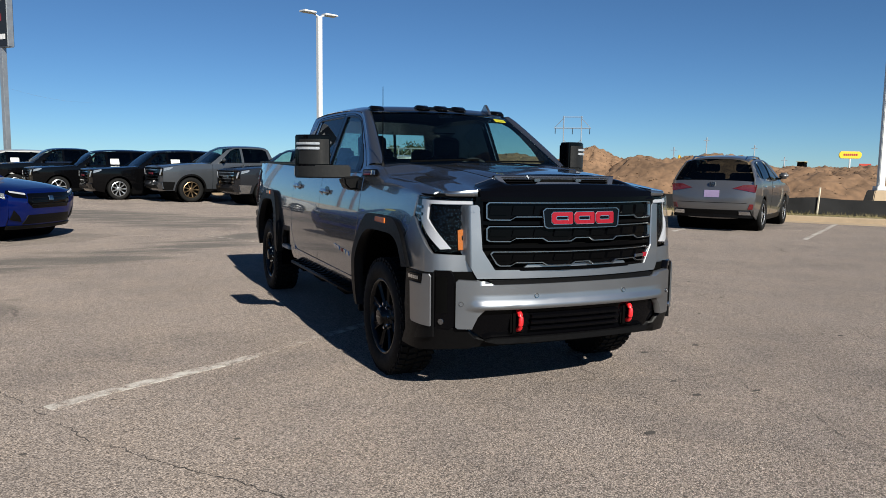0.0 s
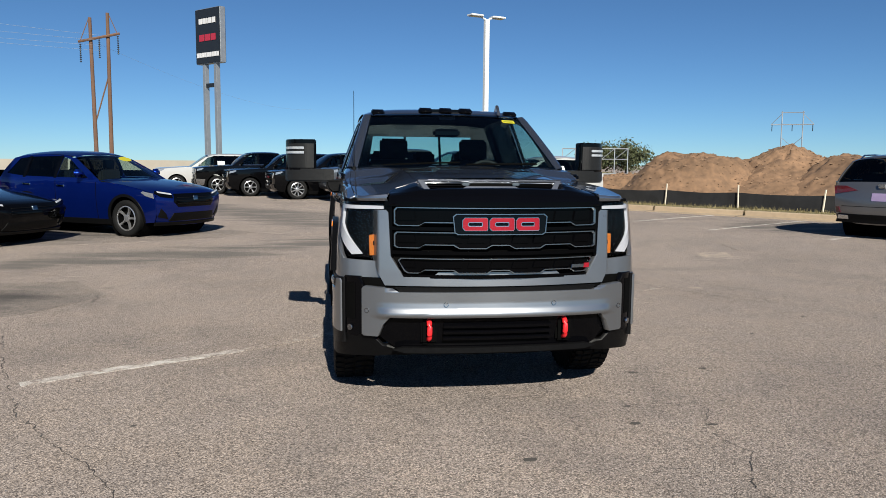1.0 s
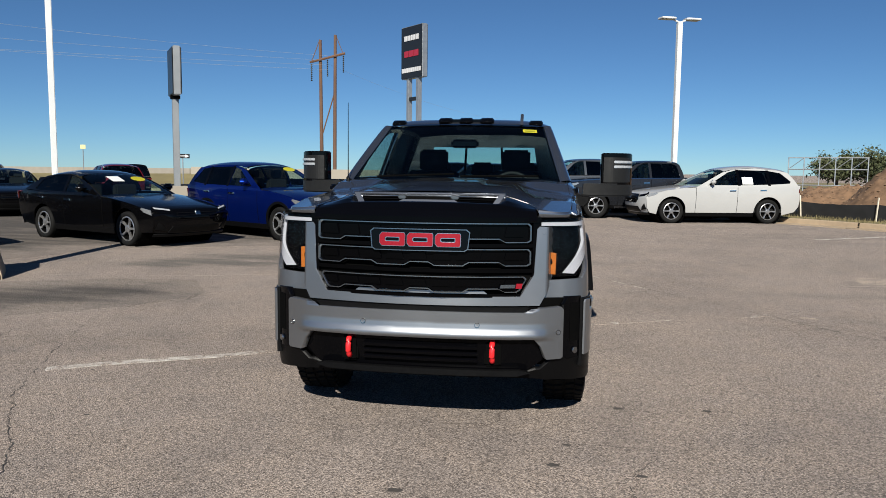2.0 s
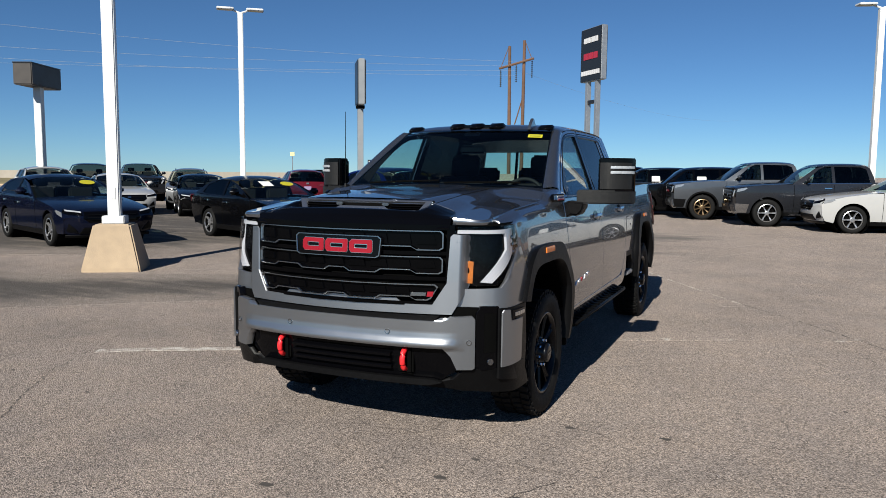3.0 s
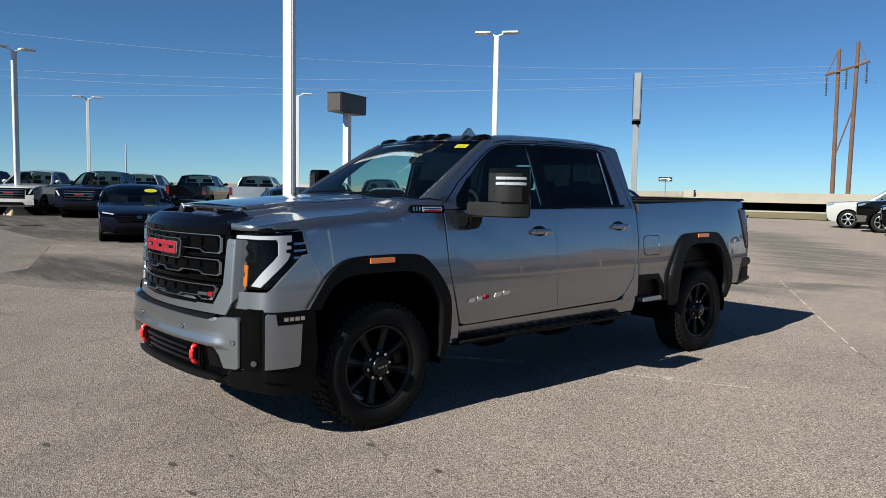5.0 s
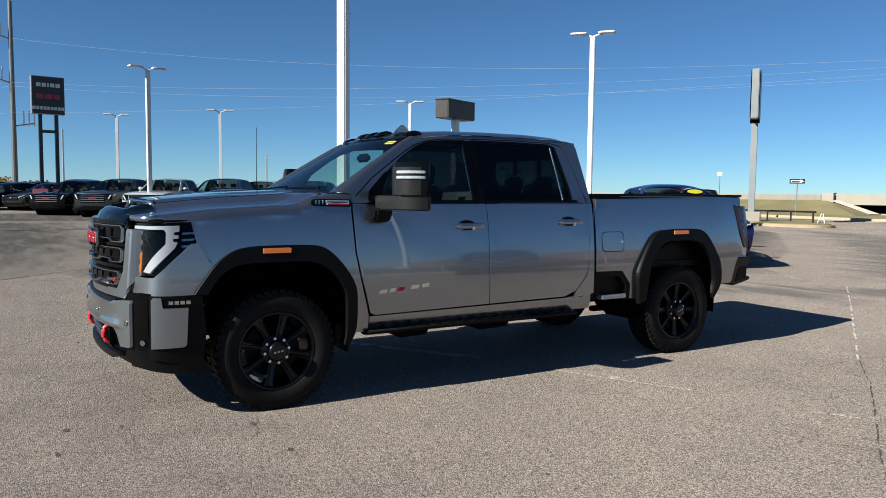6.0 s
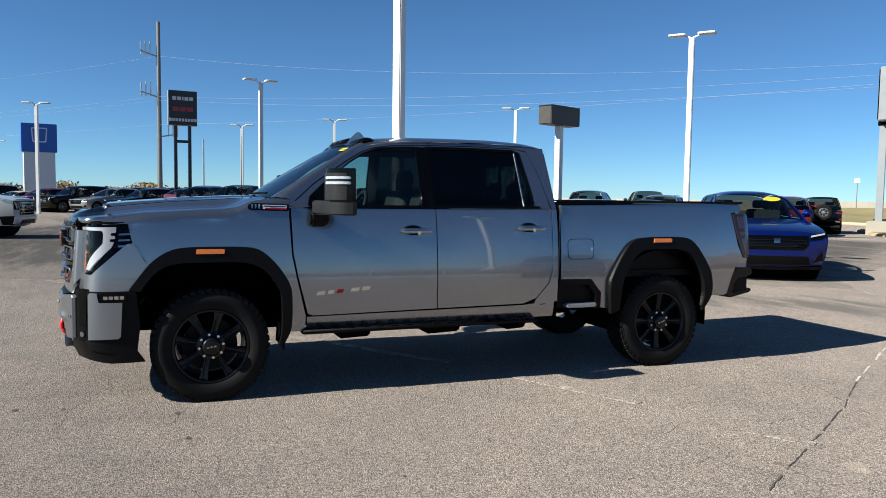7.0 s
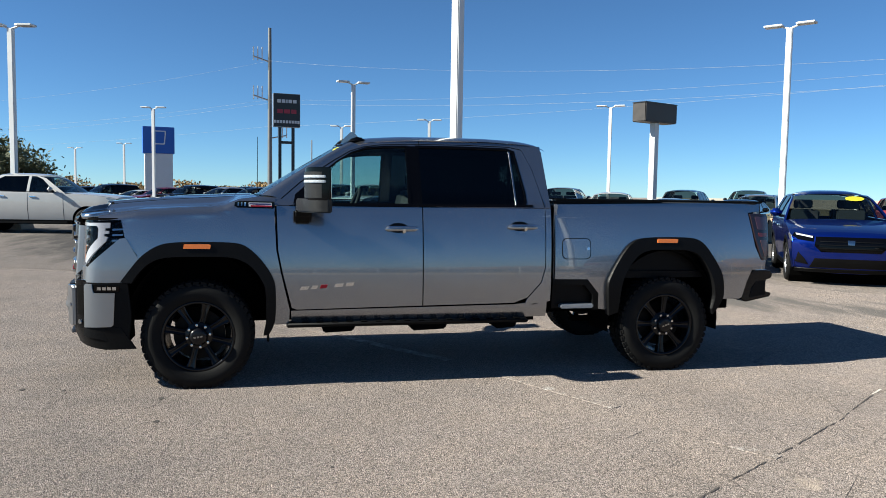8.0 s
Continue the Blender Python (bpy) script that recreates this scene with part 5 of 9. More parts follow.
def blank_board():
    s = thing("sign_box", "dark brown sign box on a single white post", "sign", pose(-29.86, 20.5, 0.1, 0, 0, 113))
    brown = mat("dark_brown_metal", (0.035, 0.030, 0.027), 0.5, 0.2, vary=0.15, scale=3)
    part("box_body", box(-1.30, 1.30, -0.44, 0.44, 5.43, 6.42, 0.04), brown, s)
    part("frame_band", box(-1.315, 1.315, -0.455, 0.455, 6.40, 6.46, 0.02), SIGN_BLACK, s)
    part("post", box(-0.17, 0.17, -0.17, 0.17, -0.1, 5.43, 0.015), WHITE_STEEL, s)


blank_board()


def blue_sign():
    s = thing("pylon_sign", "blue and white brand pylon sign with a plain white emblem", "sign", pose(-63.3, -9.1, 0.1, 0, 0, -78))
    part("pylon", box(-1.15, 1.15, -0.4, 0.4, 0, 4.64, 0.02), SIGN_WHITE, s)
    part("panel", box(-1.3, 1.3, -0.5, 0.5, 4.64, 6.95, 0.03), SIGN_BLUE, s)
    for f in (1, -1):
        emb = part("emblem", prism(soft([(-0.50, 5.42), (0.50, 5.42), (0.60, 6.62), (-0.60, 6.62)], 0.12), "y", -0.54, -0.5), SIGN_WHITE, s, "white emblem frame")
        part("emblem_inset", prism(soft([(-0.41, 5.52), (0.41, 5.52), (0.50, 6.52), (-0.50, 6.52)], 0.09), "y", -0.556, -0.541), SIGN_BLUE, emb)
        if f < 0:
            emb.matrix_basis = pose(0, 0, 0, 0, 0, 180)
    letter_blocks(s, [0.3, 0.3, 0.3, 0.3, 0.3], 0, 5.02, -0.5, 0.32, 0.07, SIGN_WHITE)


blue_sign()

# ---------------------------------------------------------------- power poles and wires
def h_frame():
    s = thing("utility_pole", "brown wooden H-frame power pole with insulator strings", "utility pole", pose(-19.2, 60.0, 0.1, 0, 0, 8))
    for sx in (-0.75, 0.75):
        part("pole", tube([(sx * 0.74, 0, -0.2), (sx * 0.88, 0, 13.08 + sx * 0.3)], 0.18, 10, 0.13), POLE_WOOD, s)
    part("crossarm", tube([(-1.55, -0.2, 10.9), (1.55, -0.2, 11.7)], 0.11, 6), POLE_WOOD, s)
    part("brace", tube([(-0.7, 0, 4.0), (0.7, 0, 8.7)], 0.06, 6), POLE_WOOD, s)
    part("brace", tube([(-0.7, 0, 12.9), (-1.4, -0.15, 11.0)], 0.035, 6), POLE_WOOD, s)
    part("brace", tube([(0.7, 0, 13.3), (1.4, -0.15, 11.6)], 0.035, 6), POLE_WOOD, s)
    for sx, z in ((-1.4, 10.9), (0.0, 11.3), (1.4, 11.65)):
        prof = []
        for i in range(9):
            prof += [(0.03, z - 0.15 - i * 0.17), (0.10, z - 0.2 - i * 0.17), (0.03, z - 0.25 - i * 0.17)]
        o = part("insulator", lathe(prof, 8, "z"), SIGN_BLACK, s, smooth=True)
        o.location = (sx, -0.2, 0)


def steel_pole():
    s = thing("utility_pole", "tall grey steel power pole with antenna brackets", "utility pole", pose(-87.0, 0.4, 0.1, 0, 0, -85))
    part("pole", tube([(0, 0, -0.2), (0, 0, 21.0)], 0.3, 12, 0.2), mat("dull_grey_steel", (0.12, 0.125, 0.13), 0.6, 0.4, vary=0.15), s)
    for z in (7.9, 12.4, 17.0):
        part("bracket", tube([(-2.0 if z < 10 else 0, 0, z + 0.4), (0, 0, z), (2.0 if z > 10 else 0, 0, z + 0.6)], 0.09, 6), GALV, s)
        for k in range(3):
            xx = (-1.0 - 0.5 * k) if z < 10 else (0.9 + 0.5 * k)
            part("antenna", box(xx - 0.06, xx + 0.06, -0.08, 0.08, z + 0.1, z + 1.7, 0.02), WHITE_STEEL, s)


def tower():
    s = thing("transmission_tower", "distant grey steel H-frame transmission tower", "pylon", pose(75.7, 111.6, 0, 0, 0, -33))
    for sx in (-1.6, 1.6):
        part("leg", tube([(sx, 0, 0), (sx, 0, 10.8)], 0.10, 6), GALV, s)
    part("beam", tube([(-3.3, 0, 8.6), (3.3, 0, 8.6)], 0.09, 6), GALV, s)
    part("beam", tube([(-1.8, 0, 10.6), (1.8, 0, 10.6)], 0.07, 6), GALV, s)
    for p, q in (((-1.6, 3.5), (1.6, 6.5)), ((1.6, 3.5), (-1.6, 6.5)), ((-3.2, 8.7), (-1.6, 10.4)), ((3.2, 8.7), (1.6, 10.4))):
        part("brace", tube([(p[0], 0, p[1]), (q[0], 0, q[1])], 0.05, 5), GALV, s)
    for xx in (-3.1, 0, 3.1):
        part("insulator", tube([(xx, 0, 8.6), (xx, 0, 7.5)], 0.07, 6), SIGN_BLACK, s)


h_frame()
steel_pole()
tower()
WIRE = mat("aluminium_wire", (0.36, 0.37, 0.38), 0.6, 0.0, vary=0.03)


def wire(p, q, sag, r=0.0065):
    pts = []
    for t in steps(0, 1, 28):
        v = Vector(p).lerp(Vector(q), t)
        v.z -= sag * 4 * t * (1 - t)
        pts.append(v)
    tagged(part("power_line", tube(pts, r, 4), WIRE), "thin pale overhead power line", "cable", group="overhead lines")


for za, zb, sg in ((17.2, 11.6, 2.0), (12.6, 11.2, 1.3), (9.4, 10.8, 0.8), (12.2, 10.4, 1.5)):
    wire((-86.8, 0.4, za), (-19.2, 59.9, zb), sg)
    wire((-86.8, 0.4, za), (-140, -75, za - 2.5), sg)
wire((-19.2, 59.9, 10.9), (-4, 140, 11.5), 1.5)

# ---------------------------------------------------------------- dirt mounds and works beyond the fence
def mound_at(x, y, rx, ry, h, seed, u, a):
    px, py = math.cos(a) * rx * u, math.sin(a) * ry * u
    k = max(0.0, 1 - u) ** 0.8 if seed == 2.0 else smooth01((1 - u) / 0.62)
    n = noise.fractal((px * 0.16 + seed, py * 0.16, seed), 1.0, 2.0, 5)
    z = h * k * (1 + 0.22 * n) + 0.20 * noise.fractal((px * 1.3, py * 1.3, seed), 0.8, 2.0, 6) * min(1, 3 * (1 - u))
    return (x + px, y + py, z - 0.2)


def mound(x, y, rx, ry, h, seed, label):
    data = grid(lambda u, v: mound_at(x, y, rx, ry, h, seed, u, v * 2 * math.pi), steps(0, 1, 60), steps(0, 1, 160))
    return tagged(part("dirt_mound", data, DIRT, smooth=True), label, "earth heap")


HEAPS = [(18.4, 32.0, 5.0, 4.2, 2.30, 1.0, "red-brown heap of loose earth and clods"), (22.8, 30.6, 6.0, 5.0, 2.95, 2.0, "tan heap of graded earth"), (27.2, 27.2, 8.5, 5.6, 2.25, 3.0, "red-brown heap of loose earth"),
         (29.5, 20.6, 8.5, 6.5, 1.75, 4.0, "red-brown heap of loose earth and clods"), (33.5, 13.5, 9.0, 6.0, 1.05, 5.0, "long bank of tan earth"), (15.6, 35.2, 4.5, 3.0, 1.15, 6.0, "low pale heap of rubble"),
         (46.0, 30.0, 16.0, 9.0, 1.35, 7.0, "long bank of tan earth")]
for hx, hy, hrx, hry, hh, hs, hl in HEAPS:
    mound(hx, hy, hrx, hry, hh, hs, hl)


def clods():
    """Stones and lumps of earth strewn over the heaps."""
    rnd = random.Random(21)
    verts, faces = [], []
    for hx, hy, hrx, hry, hh, hs, hl in HEAPS[:6]:
        for i in range(2400):
            u, a = rnd.random() ** 0.6, rnd.uniform(0, 2 * math.pi)
            p = mound_at(hx, hy, hrx, hry, hh, hs, u, a)
            r = 0.018 + 0.075 * rnd.random() ** 4
            k = len(verts)
            for d in ((1, 0, 0), (0, 1, 0), (-1, 0, 0), (0, -1, 0), (0, 0, 1), (0, 0, -1)):
                verts.append(tuple(p[c] + (d[c] + rnd.uniform(-0.35, 0.35)) * r * (0.6 if c == 2 else 1.0) for c in range(3)))
            faces += [(k + q, k + (q + 1) % 4, k + 4) for q in range(4)] + [(k + (q + 1) % 4, k + q, k + 5) for q in range(4)]
    tagged(part("earth_clods", (verts, faces), CLOD), "loose stones and clods on the earth heaps", "clods", kind="stuff")


CLOD = mat("pale_clod", (0.185, 0.118, 0.072), 0.95, 0, vary=0.45, scale=1.5)
clods()


def excavator():
    s = thing("excavator", "yellow excavator behind the earth heaps", "machine", pose(50.6, 55.8, 0.0, 0, 0, 100) @ Matrix.Scale(0.66, 4))
    ym = mat("machine_yellow", (0.62, 0.36, 0.02), 0.5, 0, vary=0.1)
    part("cab", box(-0.8, 0.8, -1.2, 1.2, 1.0, 2.4, 0.1), ym, s)
    part("boom", tube([(0, -0.6, 2.0), (0, -1.3, 4.3), (0, -2.6, 3.0)], 0.2, 6), ym, s)
    for sx in (-1.0, 1.0):
        part("track", box(sx - 0.3, sx + 0.3, -1.6, 1.6, 0, 0.9, 0.2), UNDER, s)


excavator()


def yellow_sign():
    s = thing("restaurant_sign", "yellow sign with rounded ends on a white pole", "sign", pose(101, 74.4, 0, 0, 0, -35) @ Matrix.Scale(0.76, 4))
    ym = mat("yellow_sign_face", (0.72, 0.5, 0.02), 0.5, 0, vary=0.05)
    poly = [((1.5 if math.cos(radians(a)) > 0 else -1.5) + 0.6 * math.cos(radians(a)), 5.2 + 0.72 * math.sin(radians(a))) for a in range(5, 365, 18)]
    part("panel", prism(poly, "y", -0.2, 0.2, 0.04), ym, s)
    letter_blocks(s, [0.3] * 7, 0, 5.25, -0.2, 0.4, 0.08, RED_SIGN)
    part("post", tube([(0, 0, 0), (0, 0, 4.6)], 0.16, 8), WHITE_STEEL, s)


yellow_sign()


def steel_frame():
    s = thing("steel_frame", "bare galvanised steel frame of a distant hoarding", "frame", pose(22.8, 60.2, 0, 0, 0, -18))
    for i in range(6):
        x = -2.9 + i * 1.16
        part("upright", tube([(x, 0, 0), (x, 0, 3.1)], 0.045, 5), GALV, s)
    for z in (0.8, 2.1, 3.05):
        part("rail", tube([(-2.9, 0, z), (2.9, 0, z)], 0.045, 5), GALV, s)
    for i in range(5):
        x = -2.9 + i * 1.16
        part("brace", tube([(x, 0, 2.1), (x + 1.16, 0, 3.05)], 0.03, 5), GALV, s)


steel_frame()

# ---------------------------------------------------------------- road, grass and wall beyond the far kerb
def far_side():
    verts = [(-150, 55, 0.14), (-17, 41.0, 0.14), (14, 47, 0.14), (60, 150, 0.16), (-220, 180, 0.16)]
    tagged(part("grass_field", (verts, [(0, 1, 2, 3, 4)]), DRY_GRASS), "dry grass strip beyond the lot", "grass", kind="structure")
    kerb = thing("far_kerb", "tan concrete kerb on the far side of the lot", "kerb", kind="structure")
    p, q = Vector((-150, 54.6, 0)), Vector((-17, 40.7, 0))
    for i in range(18):
        a, b = p.lerp(q, i / 18 + 0.0005), p.lerp(q, (i + 1) / 18 - 0.0005)
        d = (b - a).normalized()
        n = Vector((-d.y, d.x, 0))
        v = []
        for e in (a, b):
            for off, z in ((-0.6, 0.09), (-0.6, 0.115), (-0.02, 0.12), (0.02, 0.26), (0.28, 0.26), (0.28, 0.1)):
                w = e + n * off
                v.append((w.x, w.y, z))
        part("kerb_stone", (v, [(k, 6 + k, 7 + k, k + 1) for k in range(5)]), CONCRETE, kerb)
    wall = thing("highway_wall", "long pale concrete highway barrier wall with an underpass", "wall")
    pts = [(-190, 108), (-70, 78), (-28.6, 52.9)]
    for i, (a, b) in enumerate(zip(pts, pts[1:])):
        a, b = Vector((*a, 0)), Vector((*b, 0))
        d = (b - a).normalized()
        n = Vector((-d.y, d.x, 0)) * 0.2
        v = []
        for e in (a, b):
            for off, z in ((-1, -0.1), (-1, 1.62), (1, 1.62), (1, -0.1)):
                v.append((e.x + n.x * off, e.y + n.y * off, z))
        part("wall_run", (v, [(0, 4, 5, 1), (1, 5, 6, 2), (2, 6, 7, 3), (0, 1, 2, 3), (4, 7, 6, 5)]), PALE_CONCRETE, wall)
    a, b = Vector((-28.6, 52.9, 0)), Vector((8.0, 66.0, 0))
    d = (b - a).normalized()
    n = Vector((-d.y, d.x, 0))

    def block(s0, s1, o0, o1, z0, z1, name, material, taper=None):
        v = []
        for s in (s0, s1):
            for o, z in ((o0, z0), (o1, z0), (o1, z1), (o0, z1)):
                w = a + d * s + n * o
                if taper and s == s0:
                    z = z0 if z == z0 else z
                v.append((w.x, w.y, z))
        part(name, (v, [(0, 1, 2, 3), (4, 7, 6, 5), (0, 4, 5, 1), (1, 5, 6, 2), (2, 6, 7, 3), (3, 7, 4, 0)]), material, wall)

    block(0, 37, 0, 0.5, 0.86, 1.66, "bridge_beam", PALE_CONCRETE)
    block(0, 0.8, -0.4, 0.6, 0.0, 1.75, "abutment", PALE_CONCRETE)
    # near-black sheet stands in for the shade inside the opening
    block(0, 37, 5.0, 5.4, -0.1, 1.2, "underpass_back", UNDER)
    block(4, 37, -0.3, 0.1, 0.0, 0.24, "low_wall", PALE_CONCRETE)
    block(0, 37, 0.5, 5.0, 1.0, 1.1, "deck", PALE_CONCRETE)
    v = []
    for s, o, z in ((-14, -8, 0.14), (-14, 0.2, 1.1), (0.2, -0.2, 1.2), (3.5, -0.6, 0.16), (3.2, -5, 0.14)):
        w = a + d * s + n * o
        v.append((w.x, w.y, z))
    tagged(part("grass_bank", (v, [(0, 4, 3, 2, 1)]), DRY_GRASS), "grass bank against the underpass", "grass", kind="structure")
    v = []
    for s, o, z in ((0.5, -0.35, 1.15), (1.2, -0.35, 1.15), (4.1, -0.9, 0.17), (3.3, -0.9, 0.17)):
        w = a + d * s + n * o
        v.append((w.x, w.y, z + 0.05))
    part("ramp_edge", (v, [(0, 3, 2, 1)]), PALE_CONCRETE, wall)


far_side()


def sign_island():
    """A kerbed grass island round the slim sign, with a low pipe rail."""
    rim = [(-21.2, 32.7), (-17.4, 29.2), (-16.0, 28.8), (-13.9, 29.3), (-13.6, 30.4), (-18.4, 36.4), (-20.6, 35.0)]
    tagged(part("kerb_island", prism(soft(rim, 0.5), "z", 0.02, 0.23, 0.03), CONCRETE), "tan concrete kerb round a grass island", "kerb", kind="structure")
    cx, cy = sum(p[0] for p in rim) / 7, sum(p[1] for p in rim) / 7
    lawn = [(cx + (p[0] - cx) * 0.93, cy + (p[1] - cy) * 0.93) for p in soft(rim, 0.5)]
    tagged(part("grass_island", prism(lawn, "z", 0.15, 0.255), DRY_GRASS), "dry olive grass on the kerbed island", "grass", kind="structure")
    rail = thing("pipe_rail", "low dark steel pipe rail on short posts", "rail")
    a, b = Vector((-20.3, 32.9, 0.72)), Vector((-15.4, 31.6, 0.76))
    part("pipe", tube([a, b], 0.045, 8), SIGN_BLACK, rail)
    for t in (0.03, 0.35, 0.68, 0.97):
        p = a.lerp(b, t)
        part("post", tube([(p.x, p.y, 0.2), (p.x, p.y, p.z)], 0.04, 6), SIGN_BLACK, rail)
    stand = thing("barrier_stand", "small white folding barrier stand on the grass", "barrier")
    for dx in (-0.3, 0.3):
        part("leg", tube([(-15.05 + dx * 0.6, 31.5, 0.24), (-15.0 + dx * 0.12, 31.5, 0.70)], 0.022, 6), SIGN_WHITE, stand)
    part("bar", tube([(-15.16, 31.5, 0.44), (-14.9, 31.5, 0.44)], 0.02, 6), SIGN_WHITE, stand)


sign_island()


def small_sign(x, y, z, w, h, material, label, arrow=False, turn=0):
    s = thing("road_sign", label, "sign", pose(x, y, 0.1, 0, 0, turn))
    part("post", tube([(0, 0, 0), (0, 0, z)], 0.04, 6), GALV, s)
    part("panel", box(-w / 2, w / 2, -0.05, -0.03, z - h / 2, z + h / 2, 0.006), material, s)
    if arrow:
        part("arrow", prism([(-w * 0.42, z - h * 0.22), (w * 0.2, z - h * 0.22), (w * 0.2, z - h * 0.4), (w * 0.45, z), (w * 0.2, z + h * 0.4), (w * 0.2, z + h * 0.22), (-w * 0.42, z + h * 0.22)], "y", -0.058, -0.051), SIGN_WHITE, s, "white arrow")
        part("word_bar", box(-w * 0.36, w * 0.15, -0.064, -0.059, z - h * 0.12, z + h * 0.12), SIGN_BLACK, s)


small_sign(-24.6, 43.7, 2.35, 0.92, 0.30, SIGN_BLACK, "black and white one-way arrow sign on a thin post", True, 30)
small_sign(-38.0, 52.6, 3.2, 0.40, 0.34, mat("faded_sign_yellow", (0.62, 0.58, 0.30), 0.6), "small pale yellow road sign on a thin post", False, 30)


def tree(x, y, h, spread, seed, material, label):
    rnd = random.Random(seed)
    t = thing("tree", label, "tree", pose(x, y, 0.1))
    limbs = [tube([(0, 0, 0), (0.1, 0.05, h * 0.25), (0.0, 0.1, h * 0.5)], 0.25, 8, 0.14)]
    tips = []
    for i in range(26):
        a = rnd.uniform(0, 6.28)
        z0 = h * rnd.uniform(0.18, 0.5)
        l = spread * rnd.uniform(0.45, 1.0)
        p = Vector((0, 0.05, z0))
        q = p + Vector((math.cos(a) * l * 0.5, math.sin(a) * l * 0.5, h * rnd.uniform(0.08, 0.25)))
        e = q + Vector((math.cos(a + rnd.uniform(-0.5, 0.5)) * l * 0.5, math.sin(a + rnd.uniform(-0.5, 0.5)) * l * 0.5, h * rnd.uniform(0.02, 0.22)))
        limbs.append(tube([p, q, e], 0.09, 5, 0.02))
        tips += [q, e, q.lerp(e, 0.5)]
    part("trunk", join(*limbs), BARK, t)
    verts, faces = [], []
    for c in tips:
        for i in range(55):
            p = c + Vector((rnd.gauss(0, 1), rnd.gauss(0, 1), rnd.gauss(0, 0.8))) * spread * 0.13
            s = rnd.uniform(0.09, 0.22)
            a, b = Vector((rnd.gauss(0, 1), rnd.gauss(0, 1), rnd.gauss(0, 1))).normalized() * s, Vector((rnd.gauss(0, 1), rnd.gauss(0, 1), rnd.gauss(0, 1))).normalized() * s * 0.6
            k = len(verts)
            verts += [p - a, p + b, p + a, p - b]
            faces.append((k, k + 1, k + 2, k + 3))
    tagged(part("crown", (verts, faces), material, t), kind="stuff")


tree(-56.6, -18.9, 5.6, 3.4, 3, LEAF, "half-bare tree with dull olive leaves")
tree(-54.6, -20.9, 5.7, 3.6, 4, LEAF, "half-bare tree with dull olive leaves")
tree(33.0, 77.8, 4.6, 3.4, 5, LEAF, "small dark green tree beyond the works")
tree(30.0, 79.0, 3.8, 3.0, 6, LEAF, "small dark green tree beyond the works")


def treeline():
    rnd = random.Random(11)
    verts, faces = [], []
    for i in range(900):
        a = radians(rnd.uniform(168, 204))
        d = rnd.uniform(190, 230)
        x, y = d * math.cos(a), d * math.sin(a)
        h = 1.8 + 3.0 * max(0, noise.noise((a * 30, 2, 0)) + 0.35)
        for j in range(22):
            p = Vector((x + rnd.gauss(0, 1.4), y + rnd.gauss(0, 1.4), h * rnd.random() ** 0.8))
            s = rnd.uniform(0.22, 0.5)
            u, v = Vector((rnd.gauss(0, 1), rnd.gauss(0, 1), rnd.gauss(0, 1))).normalized() * s, Vector((rnd.gauss(0, 1), rnd.gauss(0, 1), rnd.gauss(0, 1))).normalized() * s * 0.7
            k = len(verts)
            verts += [p - u, p + v, p + u, p - v]
            faces.append((k, k + 1, k + 2, k + 3))
    tagged(part("far_woods", (verts, faces), AUTUMN), "distant line of autumn trees", "woods", kind="stuff")


treeline()


def far_pole(x, y, h):
    s = thing("utility_pole", "thin grey utility pole far off", "utility pole", pose(x, y, 0), group="distant poles")
    part("pole", tube([(0, 0, 0), (0.05, 0, h)], 0.14, 6, 0.10), GALV, s)
    part("crossarm", tube([(-0.7, 0, h - 0.6), (0.7, 0, h - 0.6)], 0.05, 5), GALV, s)


for fx, fy, fh in ((96.1, 107.8, 5.6), (100.4, 103.9, 7.4), (106.3, 98.0, 6.0), (109.7, 94.2, 3.9), (-102.8, 6.2, 9.0), (-98.8, 31.7, 6.6)):
    far_pole(fx, fy, fh)


def red_board():
    s = thing("billboard", "small red roadside board far beyond the earthworks", "sign", pose(125.8, 90.2, 0, 0, 0, -40))
    part("panel", box(-1.0, 1.0, -0.1, 0.1, 1.2, 2.9, 0.03), mat("board_red", (0.45, 0.05, 0.03), 0.5, 0, vary=0.08), s)
    for sx in (-0.8, 0.8):
        part("post", tube([(sx, 0, 0), (sx, 0, 1.3)], 0.08, 6), GALV, s)


red_board()


def bulldozer():
    s = thing("bulldozer", "yellow bulldozer on the earthworks", "machine", pose(96.6, 78.8, 0.09, 0, 0, 20))
    ym = mat("dozer_yellow", (0.50, 0.30, 0.02), 0.5, 0, vary=0.1)
    part("body", box(-0.7, 0.7, -1.4, 1.0, 0.8, 1.7, 0.08), ym, s)
    part("cab", box(-0.6, 0.6, -0.2, 0.9, 1.7, 2.7, 0.06), UNDER, s)
    part("cab_roof", box(-0.7, 0.7, -0.3, 1.0, 2.7, 2.8, 0.03), ym, s)
    part("blade", box(-1.4, 1.4, -2.1, -1.95, 0.2, 1.2, 0.03), ym, s)
    for sx in (-0.95, 0.95):
        part("track", box(sx - 0.25, sx + 0.25, -1.5, 1.3, 0, 0.9, 0.2), UNDER, s)


bulldozer()

# ---------------------------------------------------------------- the grey heavy-duty pickup
TRUCK = thing("pickup_truck", "storm-grey heavy-duty crew-cab pickup with black wheels and red tow hooks", "pickup truck", pose(0, 0, 0))
WB, TYRE_R, HUB_Z = 4.036, 0.432, 0.42
SEAM_Z = [(-0.90, 1.335), (-0.84, 1.345), (-0.44, 1.405), (0.11, 1.435), (0.20, 1.455), (0.31, 1.505), (0.62, 1.545)]


